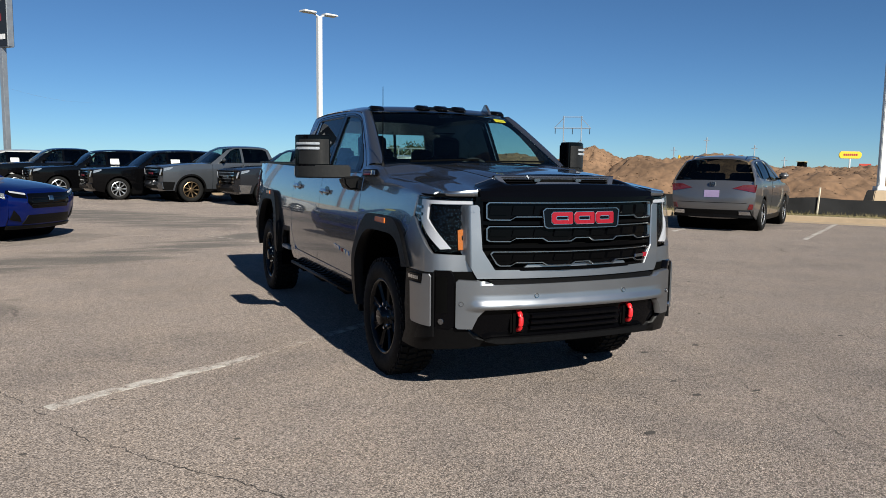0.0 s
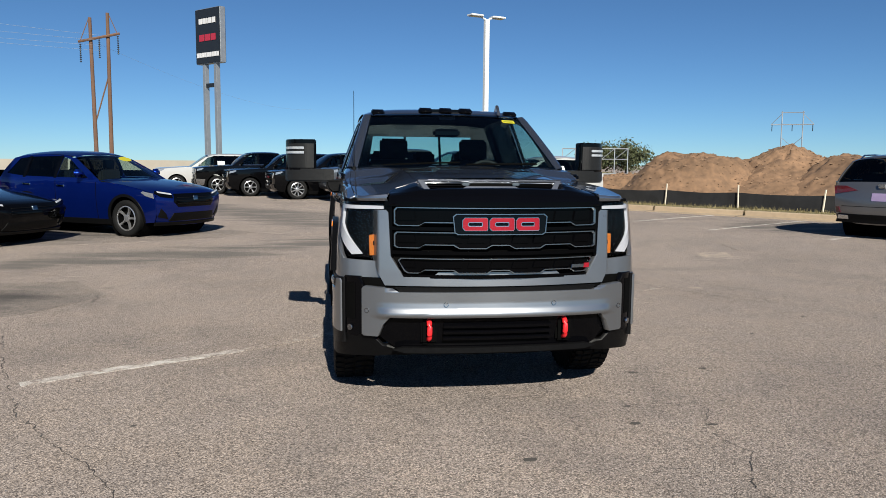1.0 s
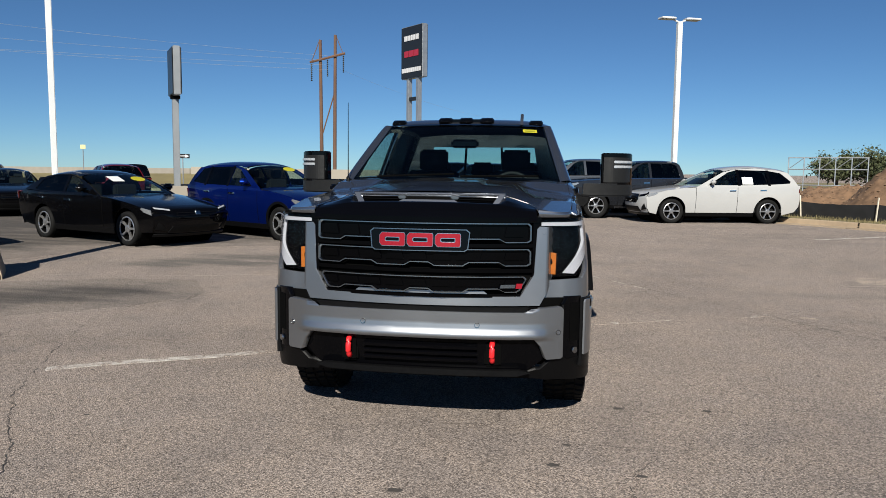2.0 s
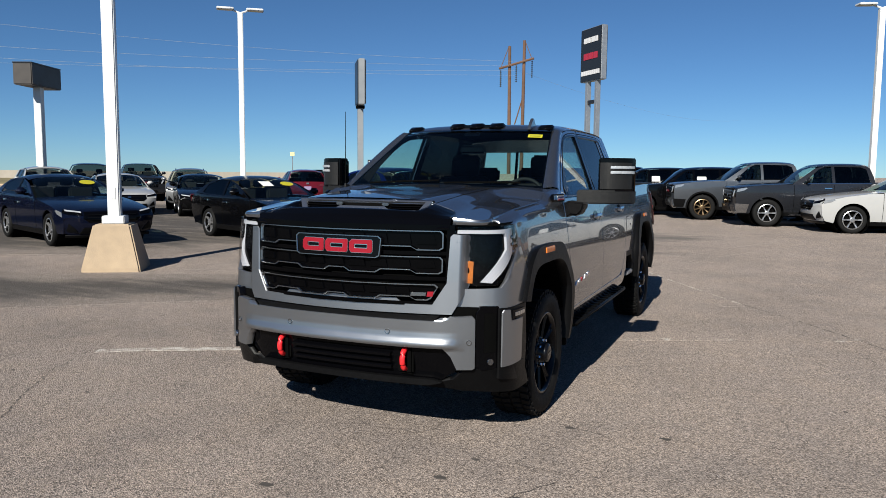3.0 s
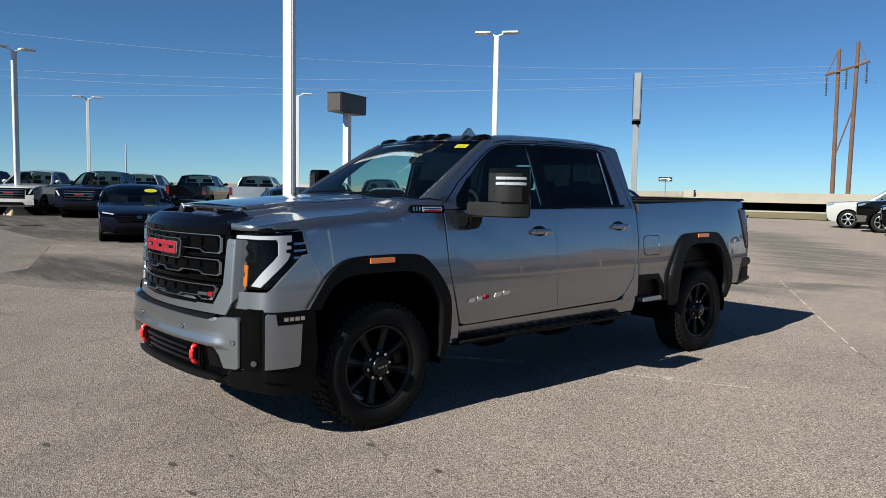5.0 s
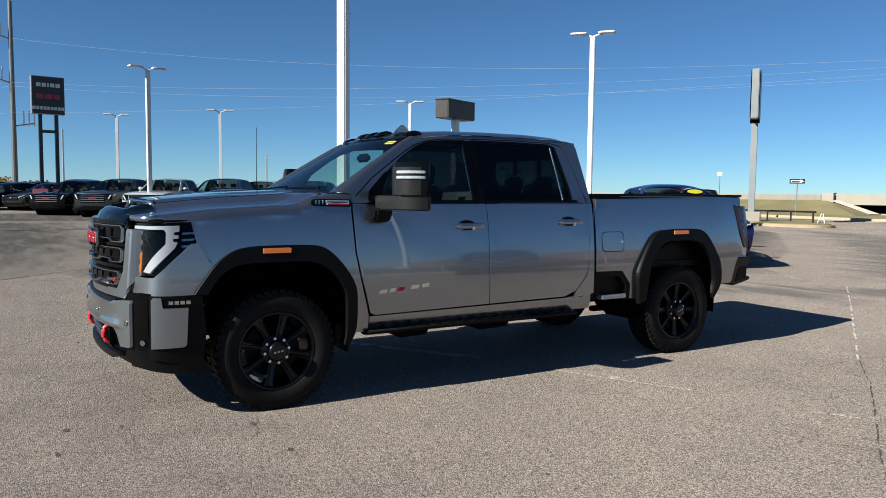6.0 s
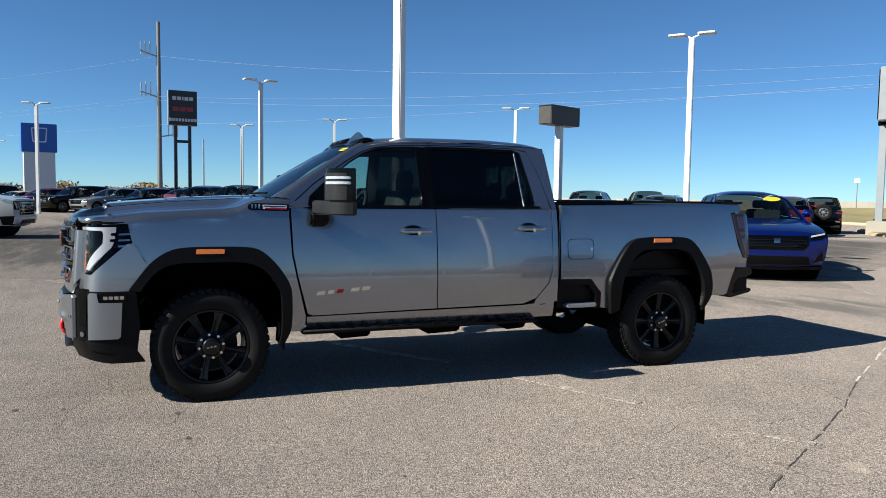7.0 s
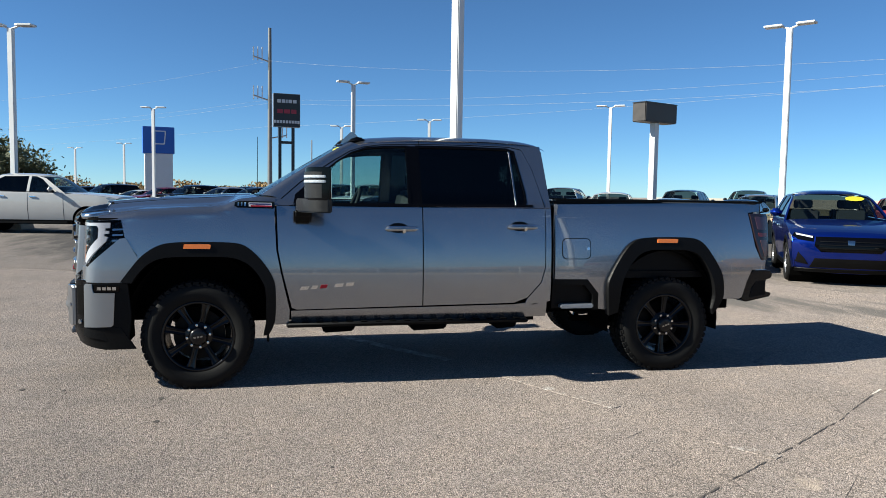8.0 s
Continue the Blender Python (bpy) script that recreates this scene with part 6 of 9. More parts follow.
def bodyx(y, z):
    """Half width of the truck's flank and, above the belt, of its cabin."""
    if z <= 1.46:
        x = 1.0 - (0.16 * (z - 0.8) ** 2 if z > 0.8 else 0.12 * (0.8 - z) ** 2)
    else:
        x = 0.9303 - 0.010 * smooth01((z - 1.46) / 0.03) - (z - 1.46) * 0.345 - 0.05 * (z - 1.46) ** 2
    if y < -0.3:
        x -= 0.12 * (-0.3 - y) ** 2
    if y > 4.6:
        x -= 0.10 * (y - 4.6) ** 1.6
    return x


def bedx(y, z):
    x = 1.0 - (0.16 * (z - 0.8) ** 2 if z > 0.8 else 0.12 * (0.8 - z) ** 2)
    if y > 4.6:
        x -= 0.10 * (y - 4.6) ** 1.6
    return x - 0.012


class Way:
    """A line in plan, read by its length."""

    def __init__(self, pts, n=8):
        line = densify([(p[0], p[1], 0) for p in pts], n)
        self.tx, self.ty, s = [], [], 0.0
        for i, p in enumerate(line):
            if i:
                s += math.hypot(p[0] - line[i - 1][0], p[1] - line[i - 1][1])
            self.tx.append((s, p[0]))
            self.ty.append((s, p[1]))
        self.length = s

    def __call__(self, s):
        e = self.length
        if s <= e:
            return lerp_table(self.tx, s), lerp_table(self.ty, s)
        return self.tx[-1][1], self.ty[-1][1] + (s - e)


CORNER = Way([(0.69, -0.905), (0.78, -0.872), (0.87, -0.846), (0.943, -0.808), (0.984, -0.742), (0.997, -0.64), (1.0, -0.50), (1.0, -0.36)])
BUMPER = Way([(0.0, -1.09), (0.22, -1.085), (0.45, -1.066), (0.66, -1.026), (0.80, -0.968), (0.90, -0.908), (0.967, -0.83), (1.003, -0.735), (1.014, -0.60), (1.012, -0.45)])


def corner_at(s, z, side, out=0.0):
    x, y = CORNER(0.92 * max(0.0, s))
    if s < 0:
        x, y = x + s, y - s * -0.3
    lean = (z - 1.15) * 0.06
    x -= 0.16 * max(0, z - 0.8) ** 2 * smooth01((s - 0.1) / 0.4)
    return (side * (x + out * 0.7), y + lean - out * 0.7, z)


def bumper_at(s, z):
    side = 1 if s >= 0 else -1
    x, y = BUMPER(abs(s))
    k = lerp_table([(0.40, -0.03), (0.50, 0.0), (0.62, 0.0), (0.635, 0.014), (0.655, 0.015), (0.69, 0.004), (0.72, 0.0), (0.79, 0.0), (0.81, -0.02)], z)
    k *= smooth01((0.80 - abs(s)) / 0.10) if abs(s) > 0.70 else 1.0
    if k < 0 and abs(s) > 0.7:
        k = 0
    return (side * x, y - k, z)


def side_sheet(name, poly, material, fn=bodyx, **kw):
    """The same panel on both flanks; returns (left, right)."""
    out = []
    par = kw.pop("parents", (TRUCK, TRUCK))
    for s, p in zip((1, -1), par):
        out.append(sheet(name, poly, lambda y, z, s=s: (s * fn(y, z), y, z), material, p, (s, 0, 0), **kw))
    return out


FENDER_ROLL = 0.07


def fender_fn(s):
    def f(y, q):
        zt = lerp_table(SEAM_Z, y) - 0.065
        if q <= zt:
            return (s * bodyx(y, q), y, q)
        t = (q - zt) / 0.10
        a = t * radians(78)
        return (s * (bodyx(y, zt) - FENDER_ROLL * (1 - math.cos(a)) * 1.15), y, zt + FENDER_ROLL * math.sin(a))
    return f


def build_flanks():
    front_arch = [(0.54, 0.50), (0.55, 0.56), (0.50, 0.92), (0.40, 1.06), (0.28, 1.10), (-0.22, 1.10), (-0.38, 1.03), (-0.47, 0.94)]
    top = [(y, lerp_table(SEAM_Z, y) - 0.065 + 0.10) for y in (-0.735, -0.68, -0.62, -0.535, -0.44, -0.2, 0.0, 0.11, 0.16, 0.20, 0.25, 0.31, 0.45, 0.60)]
    fender = [(-0.445, 1.06), (-0.535, 1.19), (-0.565, 1.335), (-0.68, 1.337), (-0.735, 1.335)] + top + [(0.585, 1.40), (0.60, 1.10), (0.635, 0.92), (0.705, 0.62), (0.70, 0.50)] + front_arch
    for s in (1, -1):
        sheet("front_fender", fender, fender_fn(s), GREY_PAINT, TRUCK, (s, 0, 0.2), step=(0.08, 0.035), thick=0.015)
    fd = [(0.602, 1.455), (0.615, 1.10), (0.65, 0.92), (0.722, 0.635), (0.76, 0.62), (1.795, 0.635), (1.795, 1.455)]
    rd = [(1.805, 1.455), (1.805, 0.635), (2.60, 0.645), (2.72, 0.69), (2.84, 0.82), (2.878, 0.95), (2.885, 1.455)]
    for name, poly, hy, hz in (("front_door", fd, 1.48, 1.265), ("rear_door", rd, 2.54, 1.285)):
        doors = side_sheet(name, poly, GREY_PAINT, step=(0.10, 0.05), thick=0.03)
        for d, s in zip(doors, (1, -1)):
            cup = [(hy + 0.11 + 0.085 * math.cos(radians(a)), hz + 0.018 + 0.042 * math.sin(radians(a))) for a in range(0, 360, 30)]
            sheet("handle_cup", cup, lambda y, z, s=s: (s * bodyx(y, z), y, z), GLOSS_BLACK, d, (s, 0, 0), step=0.05, thick=0.004, proud=0.002)
            hp = [(hy, hz + 0.006), (hy + 0.03, hz - 0.004), (hy + 0.25, hz - 0.002), (hy + 0.275, hz + 0.01), (hy + 0.27, hz + 0.032), (hy + 0.02, hz + 0.032)]

            def hfn(y, z, s=s, hy=hy, hz=hz):
                return (s * (bodyx(y, z) + 0.030 - 4.0 * max(0, abs(y - hy - 0.138) - 0.09) ** 2 * 2.2 - 18 * (z - hz - 0.014) ** 2), y, z)
            h = sheet("handle", hp, hfn, GREY_PAINT, d, (s, 0, 0), step=0.03, thick=0.016, proud=0.006)
            sheet("handle_strip", [(hy + 0.03, hz + 0.020), (hy + 0.25, hz + 0.021), (hy + 0.25, hz + 0.029), (hy + 0.03, hz + 0.028)], hfn, CHROME, h, (s, 0, 0), step=0.05, thick=0.004, proud=0.009, label="chrome strip")
            sheet("lock", [(hy + 0.155 + 0.014 * math.cos(radians(a)), hz - 0.002 + 0.014 * math.sin(radians(a))) for a in range(0, 360, 40)], hfn, CHROME, h, (s, 0, 0), step=0.05, thick=0.006, proud=0.012)
    side_sheet("rocker_panel", [(0.72, 0.50), (2.90, 0.52), (2.90, 0.66), (2.78, 0.625), (2.70, 0.64), (2.60, 0.63), (0.75, 0.61), (0.715, 0.61)], GREY_PAINT, step=(0.2, 0.03), thick=0.03, fn=lambda y, z: bodyx(y, z) - 0.004 - 0.5 * max(0, 0.60 - z) ** 1.3)
    side_sheet("cab_corner", [(2.70, 0.625), (2.93, 0.655), (2.94, 1.455), (2.893, 1.455), (2.888, 0.95), (2.85, 0.815), (2.725, 0.68)], GREY_PAINT, step=(0.1, 0.06), thick=0.03)
    # bed side
    notch = [(2.975, 0.83), (3.27, 0.825), (3.36, 0.71), (3.365, 0.58)]
    arch = [(3.52, 0.56), (3.52, 0.84), (3.62, 1.02), (3.74, 1.12), (3.84, 1.15), (4.27, 1.15), (4.37, 1.10), (4.48, 0.97), (4.55, 0.84), (4.55, 0.64)]
    bed = [(2.985, 1.495), (2.975, 0.83)] + notch[1:] + arch + [(4.63, 0.645), (4.80, 0.645), (4.83, 0.66), (4.875, 0.80), (4.93, 0.912), (5.075, 0.912), (5.085, 1.0), (5.03, 1.0), (4.965, 1.13), (4.90, 1.44), (5.03, 1.455), (5.035, 1.525), (4.98, 1.535)]
    beds = side_sheet("bed_side", bed, GREY_PAINT, fn=bedx, step=(0.09, 0.045), thick=0.03)
    for b, s in zip(beds, (1, -1)):
        if s > 0:
            ring = soft([(3.04, 1.018), (3.31, 1.018), (3.31, 1.202), (3.04, 1.202)], 0.05, 4)
            inner = [(3.175 + (p[0] - 3.175) * 0.955, 1.11 + (p[1] - 1.11) * 0.94) for p in ring]
            door = sheet("fuel_door", inner, lambda y, z, s=s: (s * bedx(y, z), y, z), GREY_PAINT, b, (s, 0, 0), step=0.08, thick=0.004, proud=0.003)
            sheet("fuel_door_gap", ring, lambda y, z, s=s: (s * bedx(y, z), y, z), UNDER, b, (s, 0, 0), holes=[inner], step=0.2, thick=0.004, proud=0.0015)
            sheet("latch", arc(3.285, 1.11, 0.014, 0, 330, 8), lambda y, z, s=s: (s * bedx(y, z), y, z), CHROME, door, (s, 0, 0), step=0.05, thick=0.004, proud=0.008)
        sheet("step_recess", notch + [(2.965, 0.58)], lambda y, z, s=s: (s * (bedx(y, z) - 0.05), y, z), BLACK_PLASTIC, b, (s, 0, 0), step=0.1, thick=0.02)
        sheet("step_frame", [(2.955, 0.845), (3.28, 0.84), (3.385, 0.715), (3.385, 0.57), (3.33, 0.57), (3.33, 0.70), (3.255, 0.79), (2.955, 0.795)], lambda y, z, s=s: (s * bedx(y, z), y, z), BLACK_PLASTIC, b, (s, 0, 0), step=0.1, thick=0.05, proud=0.006)
        part("step_tread", box(min(s * 0.90, s * 1.0), max(s * 0.90, s * 1.0), 3.03, 3.34, 0.585, 0.625, 0.01), GALV, b, "bright corrugated step")
        part("bed_rail_cap", box(min(s * 0.82, s * 0.915), max(s * 0.82, s * 0.915), 2.99, 5.03, 1.528, 1.545, 0.006), BLACK_PLASTIC, b)
        # tail lamp wraps the corner
        lamp = [(4.915, 1.432), (5.105, 1.430), (5.125, 1.405), (5.122, 1.03), (5.10, 1.004), (5.045, 1.004), (5.025, 1.03), (4.965, 1.20), (4.925, 1.39)]

        def lamp_at(y, z, s=s):
            return (s * (bedx(y, z) + 0.008 - 0.9 * max(0, y - 5.04) ** 1.5), y, z)

        tl = sheet("tail_light", lamp, lamp_at, TAIL_SMOKE, b, (s, 0.3, 0), step=0.03, thick=0.05, proud=0.004, label="smoked dark red wrap-round tail light")
        sheet("lamp_window", soft([(4.965, 1.405), (5.105, 1.40), (5.105, 1.285), (4.99, 1.285)], 0.012), lamp_at, TAIL_PLUM, tl, (s, 0.3, 0), step=0.05, thick=0.003, proud=0.007)
        sheet("light_guide", soft([(4.995, 1.255), (5.105, 1.25), (5.105, 1.215), (5.005, 1.22)], 0.008), lamp_at, TAIL_RED, tl, (s, 0.3, 0), step=0.05, thick=0.003, proud=0.007)
        sheet("lamp_window", soft([(5.012, 1.19), (5.105, 1.185), (5.10, 1.04), (5.062, 1.03)], 0.012), lamp_at, TAIL_BROWN, tl, (s, 0.3, 0), step=0.05, thick=0.003, proud=0.007)
    # flares
    fo = [(-0.565, 0.86), (-0.50, 0.95), (-0.41, 1.06), (-0.30, 1.135), (-0.19, 1.162), (0.0, 1.168), (0.22, 1.165), (0.33, 1.150), (0.405, 1.105), (0.475, 1.035), (0.535, 0.955), (0.577, 0.875), (0.595, 0.78), (0.59, 0.54), (0.54, 0.42)]
    fi = [(0.50, 0.42), (0.52, 0.54), (0.515, 0.78), (0.485, 0.865), (0.435, 0.94), (0.37, 1.0), (0.28, 1.038), (0.18, 1.050), (0.0, 1.052), (-0.24, 1.045), (-0.36, 1.0), (-0.44, 0.92), (-0.485, 0.85)]
    ro = [(3.475, 0.52), (3.46, 0.78), (3.49, 0.88), (3.55, 0.985), (3.615, 1.08), (3.68, 1.152), (3.76, 1.198), (3.86, 1.212), (4.05, 1.216), (4.24, 1.212), (4.34, 1.193), (4.415, 1.14), (4.485, 1.05), (4.548, 0.95), (4.588, 0.85), (4.595, 0.66), (4.50, 0.51)]
    ri = [(4.49, 0.56), (4.515, 0.68), (4.49, 0.83), (4.44, 0.94), (4.375, 1.03), (4.30, 1.08), (4.20, 1.10), (4.05, 1.104), (3.88, 1.10), (3.78, 1.07), (3.70, 1.00), (3.625, 0.89), (3.585, 0.77), (3.56, 0.55)]

    fo, fi, ro, ri = (densify(q, 4) for q in (fo, fi, ro, ri))

    def flare_fn(y, z):
        return bodyx(y, z) + 0.030 + 0.012 * smooth01((1.05 - z) / 0.3)

    for poly, yc, my, mz in ((fo + fi, 0.0, -0.005, 1.132), (ro + ri, WB, 4.03, 1.182)):
        fl = side_sheet("wheel_arch_flare", poly, BLACK_PLASTIC, fn=flare_fn, step=(0.09, 0.06), thick=0.09)
        for f, s in zip(fl, (1, -1)):
            sheet("side_marker", [(my - 0.10, mz - 0.018), (my + 0.10, mz - 0.018), (my + 0.105, mz + 0.012), (my + 0.09, mz + 0.018), (my - 0.095, mz + 0.018)], lambda y, z, s=s: (s * flare_fn(y, z), y, z), AMBER, f, (s, 0, 0), step=0.06, thick=0.01, proud=0.006, label="amber marker lens")
    for s in (1, -1):
        for yc in (0.0, WB):
            # liner and walls near-zero black: the well's shade is put into the colour
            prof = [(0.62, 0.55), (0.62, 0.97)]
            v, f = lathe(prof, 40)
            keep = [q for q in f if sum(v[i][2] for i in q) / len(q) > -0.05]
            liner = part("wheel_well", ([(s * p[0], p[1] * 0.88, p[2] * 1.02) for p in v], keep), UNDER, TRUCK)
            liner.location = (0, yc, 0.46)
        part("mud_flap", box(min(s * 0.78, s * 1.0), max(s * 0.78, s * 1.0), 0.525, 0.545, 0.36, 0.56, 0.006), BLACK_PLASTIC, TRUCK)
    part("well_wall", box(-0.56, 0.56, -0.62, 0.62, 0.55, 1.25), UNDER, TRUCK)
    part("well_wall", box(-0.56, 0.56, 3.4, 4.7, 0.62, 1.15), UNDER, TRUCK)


build_flanks()

ROOF_Z = [(1.13, 2.004), (1.2, 2.030), (1.3, 2.050), (1.6, 2.072), (2.0, 2.079), (2.4, 2.079), (2.7, 2.067), (2.86, 2.045), (2.94, 2.012)]


def screen_at(u, v):
    """The windscreen's surface: u across, v up."""
    hw = 0.848 - 0.156 * v
    return (u * hw, 0.40 + 0.72 * v + 0.03 * v * v + 0.065 * abs(u) ** 2.2, 1.540 + 0.46 * v - 0.015 * u * u)


def build_cab():
    front_line = [(0.56, 1.462), (0.61, 1.540), (0.75, 1.652), (0.905, 1.760), (1.05, 1.857), (1.192, 1.943), (1.30, 1.979)]
    outline = front_line + [(1.42, 1.998), (1.60, 2.013), (1.83, 2.022), (2.3, 2.025), (2.65, 2.022), (2.80, 2.016), (2.872, 2.004), (2.905, 1.955), (2.918, 1.79), (2.935, 1.56), (2.94, 1.462)]
    fw = [(0.80, 1.475), (0.815, 1.555), (0.935, 1.700), (1.10, 1.832), (1.22, 1.905), (1.34, 1.946), (1.50, 1.961), (1.685, 1.968), (1.69, 1.475)]
    rw = [(1.79, 1.475), (1.785, 1.970), (2.2, 1.973), (2.58, 1.968), (2.645, 1.945), (2.712, 1.60), (2.718, 1.52), (2.695, 1.485)]
    for s in (1, -1):
        fn = lambda y, z, s=s: (s * bodyx(y, z), y, z)
        frame_ob = sheet("cab_side_frame", outline, fn, GREY_PAINT, TRUCK, (s, 0, 0.2), holes=[fw, rw], step=(0.10, 0.06), thick=0.035)
        inner = lambda y, z, s=s: (s * (bodyx(y, z) - 0.012), y, z)
        sheet("front_side_window", fw, inner, SIDE_GLASS, TRUCK, (s, 0, 0.2), step=0.15, thick=0.004, label="lightly tinted door glass")
        sheet("rear_side_window", rw, inner, TINT_GLASS, TRUCK, (s, 0, 0.2), step=0.15, thick=0.004, label="dark privacy glass")
        sheet("pillar_cover", [(1.68, 1.468), (1.80, 1.468), (1.795, 1.976), (1.68, 1.973)], fn, GLOSS_BLACK, frame_ob, (s, 0, 0.2), step=0.1, thick=0.012, proud=0.002)
        sheet("window_bar", [(2.624, 1.485), (2.638, 1.485), (2.612, 1.965), (2.598, 1.965)], fn, DARK_CHROME, frame_ob, (s, 0, 0.2), step=0.1, thick=0.012)
        sheet("belt_moulding", [(0.70, 1.458), (2.78, 1.466), (2.78, 1.486), (0.80, 1.480)], fn, GLOSS_BLACK, frame_ob, (s, 0, 0.2), step=0.2, thick=0.012, proud=0.005)
        for a, b in ((fw, 0.022), (rw, 0.022)):
            cy, cz = sum(p[0] for p in a) / len(a), sum(p[1] for p in a) / len(a)
            big = [(cy + (p[0] - cy) * 1.035, cz + (p[1] - cz) * 1.055) for p in a]
            sheet("window_seal", big, fn, GLOSS_BLACK, frame_ob, (s, 0, 0.2), holes=[[(cy + (p[0] - cy) * 0.985, cz + (p[1] - cz) * 0.975) for p in a]], step=0.2, thick=0.02, proud=0.003)
        sheet("mirror_sail", [(0.735, 1.475), (0.87, 1.475), (0.87, 1.56), (0.945, 1.69), (0.915, 1.70), (0.75, 1.548)], fn, GLOSS_BLACK, frame_ob, (s, 0, 0.2), step=0.1, thick=0.02, proud=0.004)
        # door cut lines in the frame
        sheet("door_gap", [(1.797, 1.976), (1.803, 1.976), (1.803, 2.020), (1.797, 2.020)], fn, UNDER, frame_ob, (s, 0, 0.2), step=0.1, thick=0.003, proud=0.001)
        top_gap = [(0.625, 1.505), (0.79, 1.652), (0.94, 1.755), (1.08, 1.848), (1.21, 1.925), (1.32, 1.961), (1.46, 1.982), (1.7, 1.995), (2.2, 2.001), (2.6, 1.995), (2.72, 1.972), (2.80, 1.80), (2.865, 1.56), (2.885, 1.47)]
        sheet("door_gap", top_gap + [(p[0] + 0.004, p[1] - 0.006) for p in top_gap[::-1]], fn, UNDER, frame_ob, (s, 0, 0.2), step=0.2, thick=0.003, proud=0.0012)
        # A pillar skin from the windscreen's edge to the door frame
        rows = []
        for v in steps(0, 1, 16):
            a = Vector(screen_at(0.965, v)) + Vector((0, -0.006, 0.006))
            yy, zz = lerp_table([(0, 0.60), (0.2, 0.715), (0.4, 0.85), (0.6, 0.985), (0.8, 1.115), (1, 1.28)], v), 0
            zz = lerp_table(front_line, yy)
            b = Vector((bodyx(yy, zz), yy, zz))
            m = a.lerp(b, 0.5) + Vector((0.022, -0.022, 0.012))
            rows.append([a + Vector((-0.004, 0.0, -0.012)), a, a.lerp(m, 0.55) + Vector((0.004, -0.006, 0.003)), m, m.lerp(b, 0.55) + Vector((0.006, -0.003, 0.003)), b])
        data = ([(s * p.x, p.y, p.z) for row in rows for p in row], [(i * 6 + j, i * 6 + j + 1, (i + 1) * 6 + j + 1, (i + 1) * 6 + j) for i in range(16) for j in range(5)])
        part("windscreen_pillar", data, GREY_PAINT, TRUCK, smooth=True)

    def roof_edge(x):
        return 1.168 + 0.065 * min(1.0, abs(x) / 0.69) ** 2.2

    def roof(x, y):
        k = abs(x) / 0.722
        e = roof_edge(x)
        yy = 1.14 + (y - e) / (2.945 - e) * 1.80
        return (x, y, lerp_table(ROOF_Z, yy) + 0.006 - 0.012 * k ** 2 - 0.044 * k ** 7)

    xs = steps(-0.720, 0.720, 26)
    part("roof", grid(lambda k, x: roof(x, roof_edge(x) + k * (2.945 - roof_edge(x))), steps(0, 1, 26), xs), GREY_PAINT, TRUCK, smooth=True)
    part("roof_header", grid(lambda u, k: tuple(Vector(screen_at(u * 0.97, 1.0)).lerp(Vector(roof(u * 0.72, roof_edge(u * 0.72) + 0.004)), k)), steps(-1, 1, 20), [-0.3, 0.0, 1.0]), GREY_PAINT, TRUCK, smooth=True)
    part("header_strip", grid(lambda u, k: tuple(Vector(screen_at(u, 0.985 + k)) + Vector((0, -0.008, 0.006))), steps(-0.95, 0.95, 20), [0, 0.022]), CHROME, TRUCK, "bright strip over the windscreen")
    # windscreen
    part("windscreen", grid(lambda u, v: screen_at(u, v), steps(-0.975, 0.975, 24), steps(0.0, 1.0, 14)), CLEAR_GLASS, TRUCK, "clear curved windscreen", smooth=True)

    def band(u0, u1, v0, v1, n=16):
        return grid(lambda u, v: tuple(Vector(screen_at(u, v)) + Vector((0, 0.006, -0.004))), steps(u0, u1, n), steps(v0, v1, 8))
    part("screen_border", join(band(-0.985, -0.945, 0, 1, 2), band(0.945, 0.985, 0, 1, 2), band(-0.985, 0.985, 0.0, 0.05), band(-0.985, 0.985, 0.982, 1.0), band(-0.10, 0.10, 0.90, 1.0)), GLOSS_BLACK, TRUCK)
    part("dealer_sticker", grid(lambda u, v: tuple(Vector(screen_at(u, v)) + Vector((0, -0.004, 0.003))), steps(0.70, 0.865, 4), steps(0.865, 0.925, 2)), YELLOW, TRUCK, "yellow sticker with a printed row")
    part("sticker_print", grid(lambda u, v: tuple(Vector(screen_at(u, v)) + Vector((0, -0.007, 0.005))), steps(0.72, 0.845, 4), steps(0.885, 0.905, 1)), mat("olive_print", (0.25, 0.25, 0.02), 0.6), TRUCK)
    # cowl and wipers
    part("cowl", grid(lambda u, k: (u * (0.86 + 0.02 * k), 0.365 + 0.16 * k + 0.10 * abs(u) ** 2.2, 1.522 + 0.012 * k), steps(-1, 1, 20), steps(0, 1, 3)), BLACK_PLASTIC, TRUCK, smooth=True)
    for x0, x1 in ((-0.62, 0.0), (0.05, 0.66)):
        pts = []
        for t in steps(0, 1, 10):
            p = Vector(screen_at((x0 + (x1 - x0) * t) / 0.86, 0.015 + 0.035 * t))
            pts.append(p + Vector((0, -0.016, 0.016)))
        part("wiper", tube(pts, 0.008, 6), UNDER, TRUCK)
    # back wall with three panes
    hole = [(-0.60, 1.545), (0.60, 1.545), (0.55, 1.865), (-0.55, 1.865)]
    back = sheet("cab_back", [(-0.915, 0.9), (0.915, 0.9), (0.915, 1.46), (0.715, 2.005), (-0.715, 2.005), (-0.915, 1.46)], lambda x, z: (x, 2.945 - 0.06 * max(0, z - 1.5) ** 1.2 - 0.05 * (x / 0.9) ** 4, z), GREY_PAINT, TRUCK, (0, 1, 0), holes=[hole], step=0.15, thick=0.03)
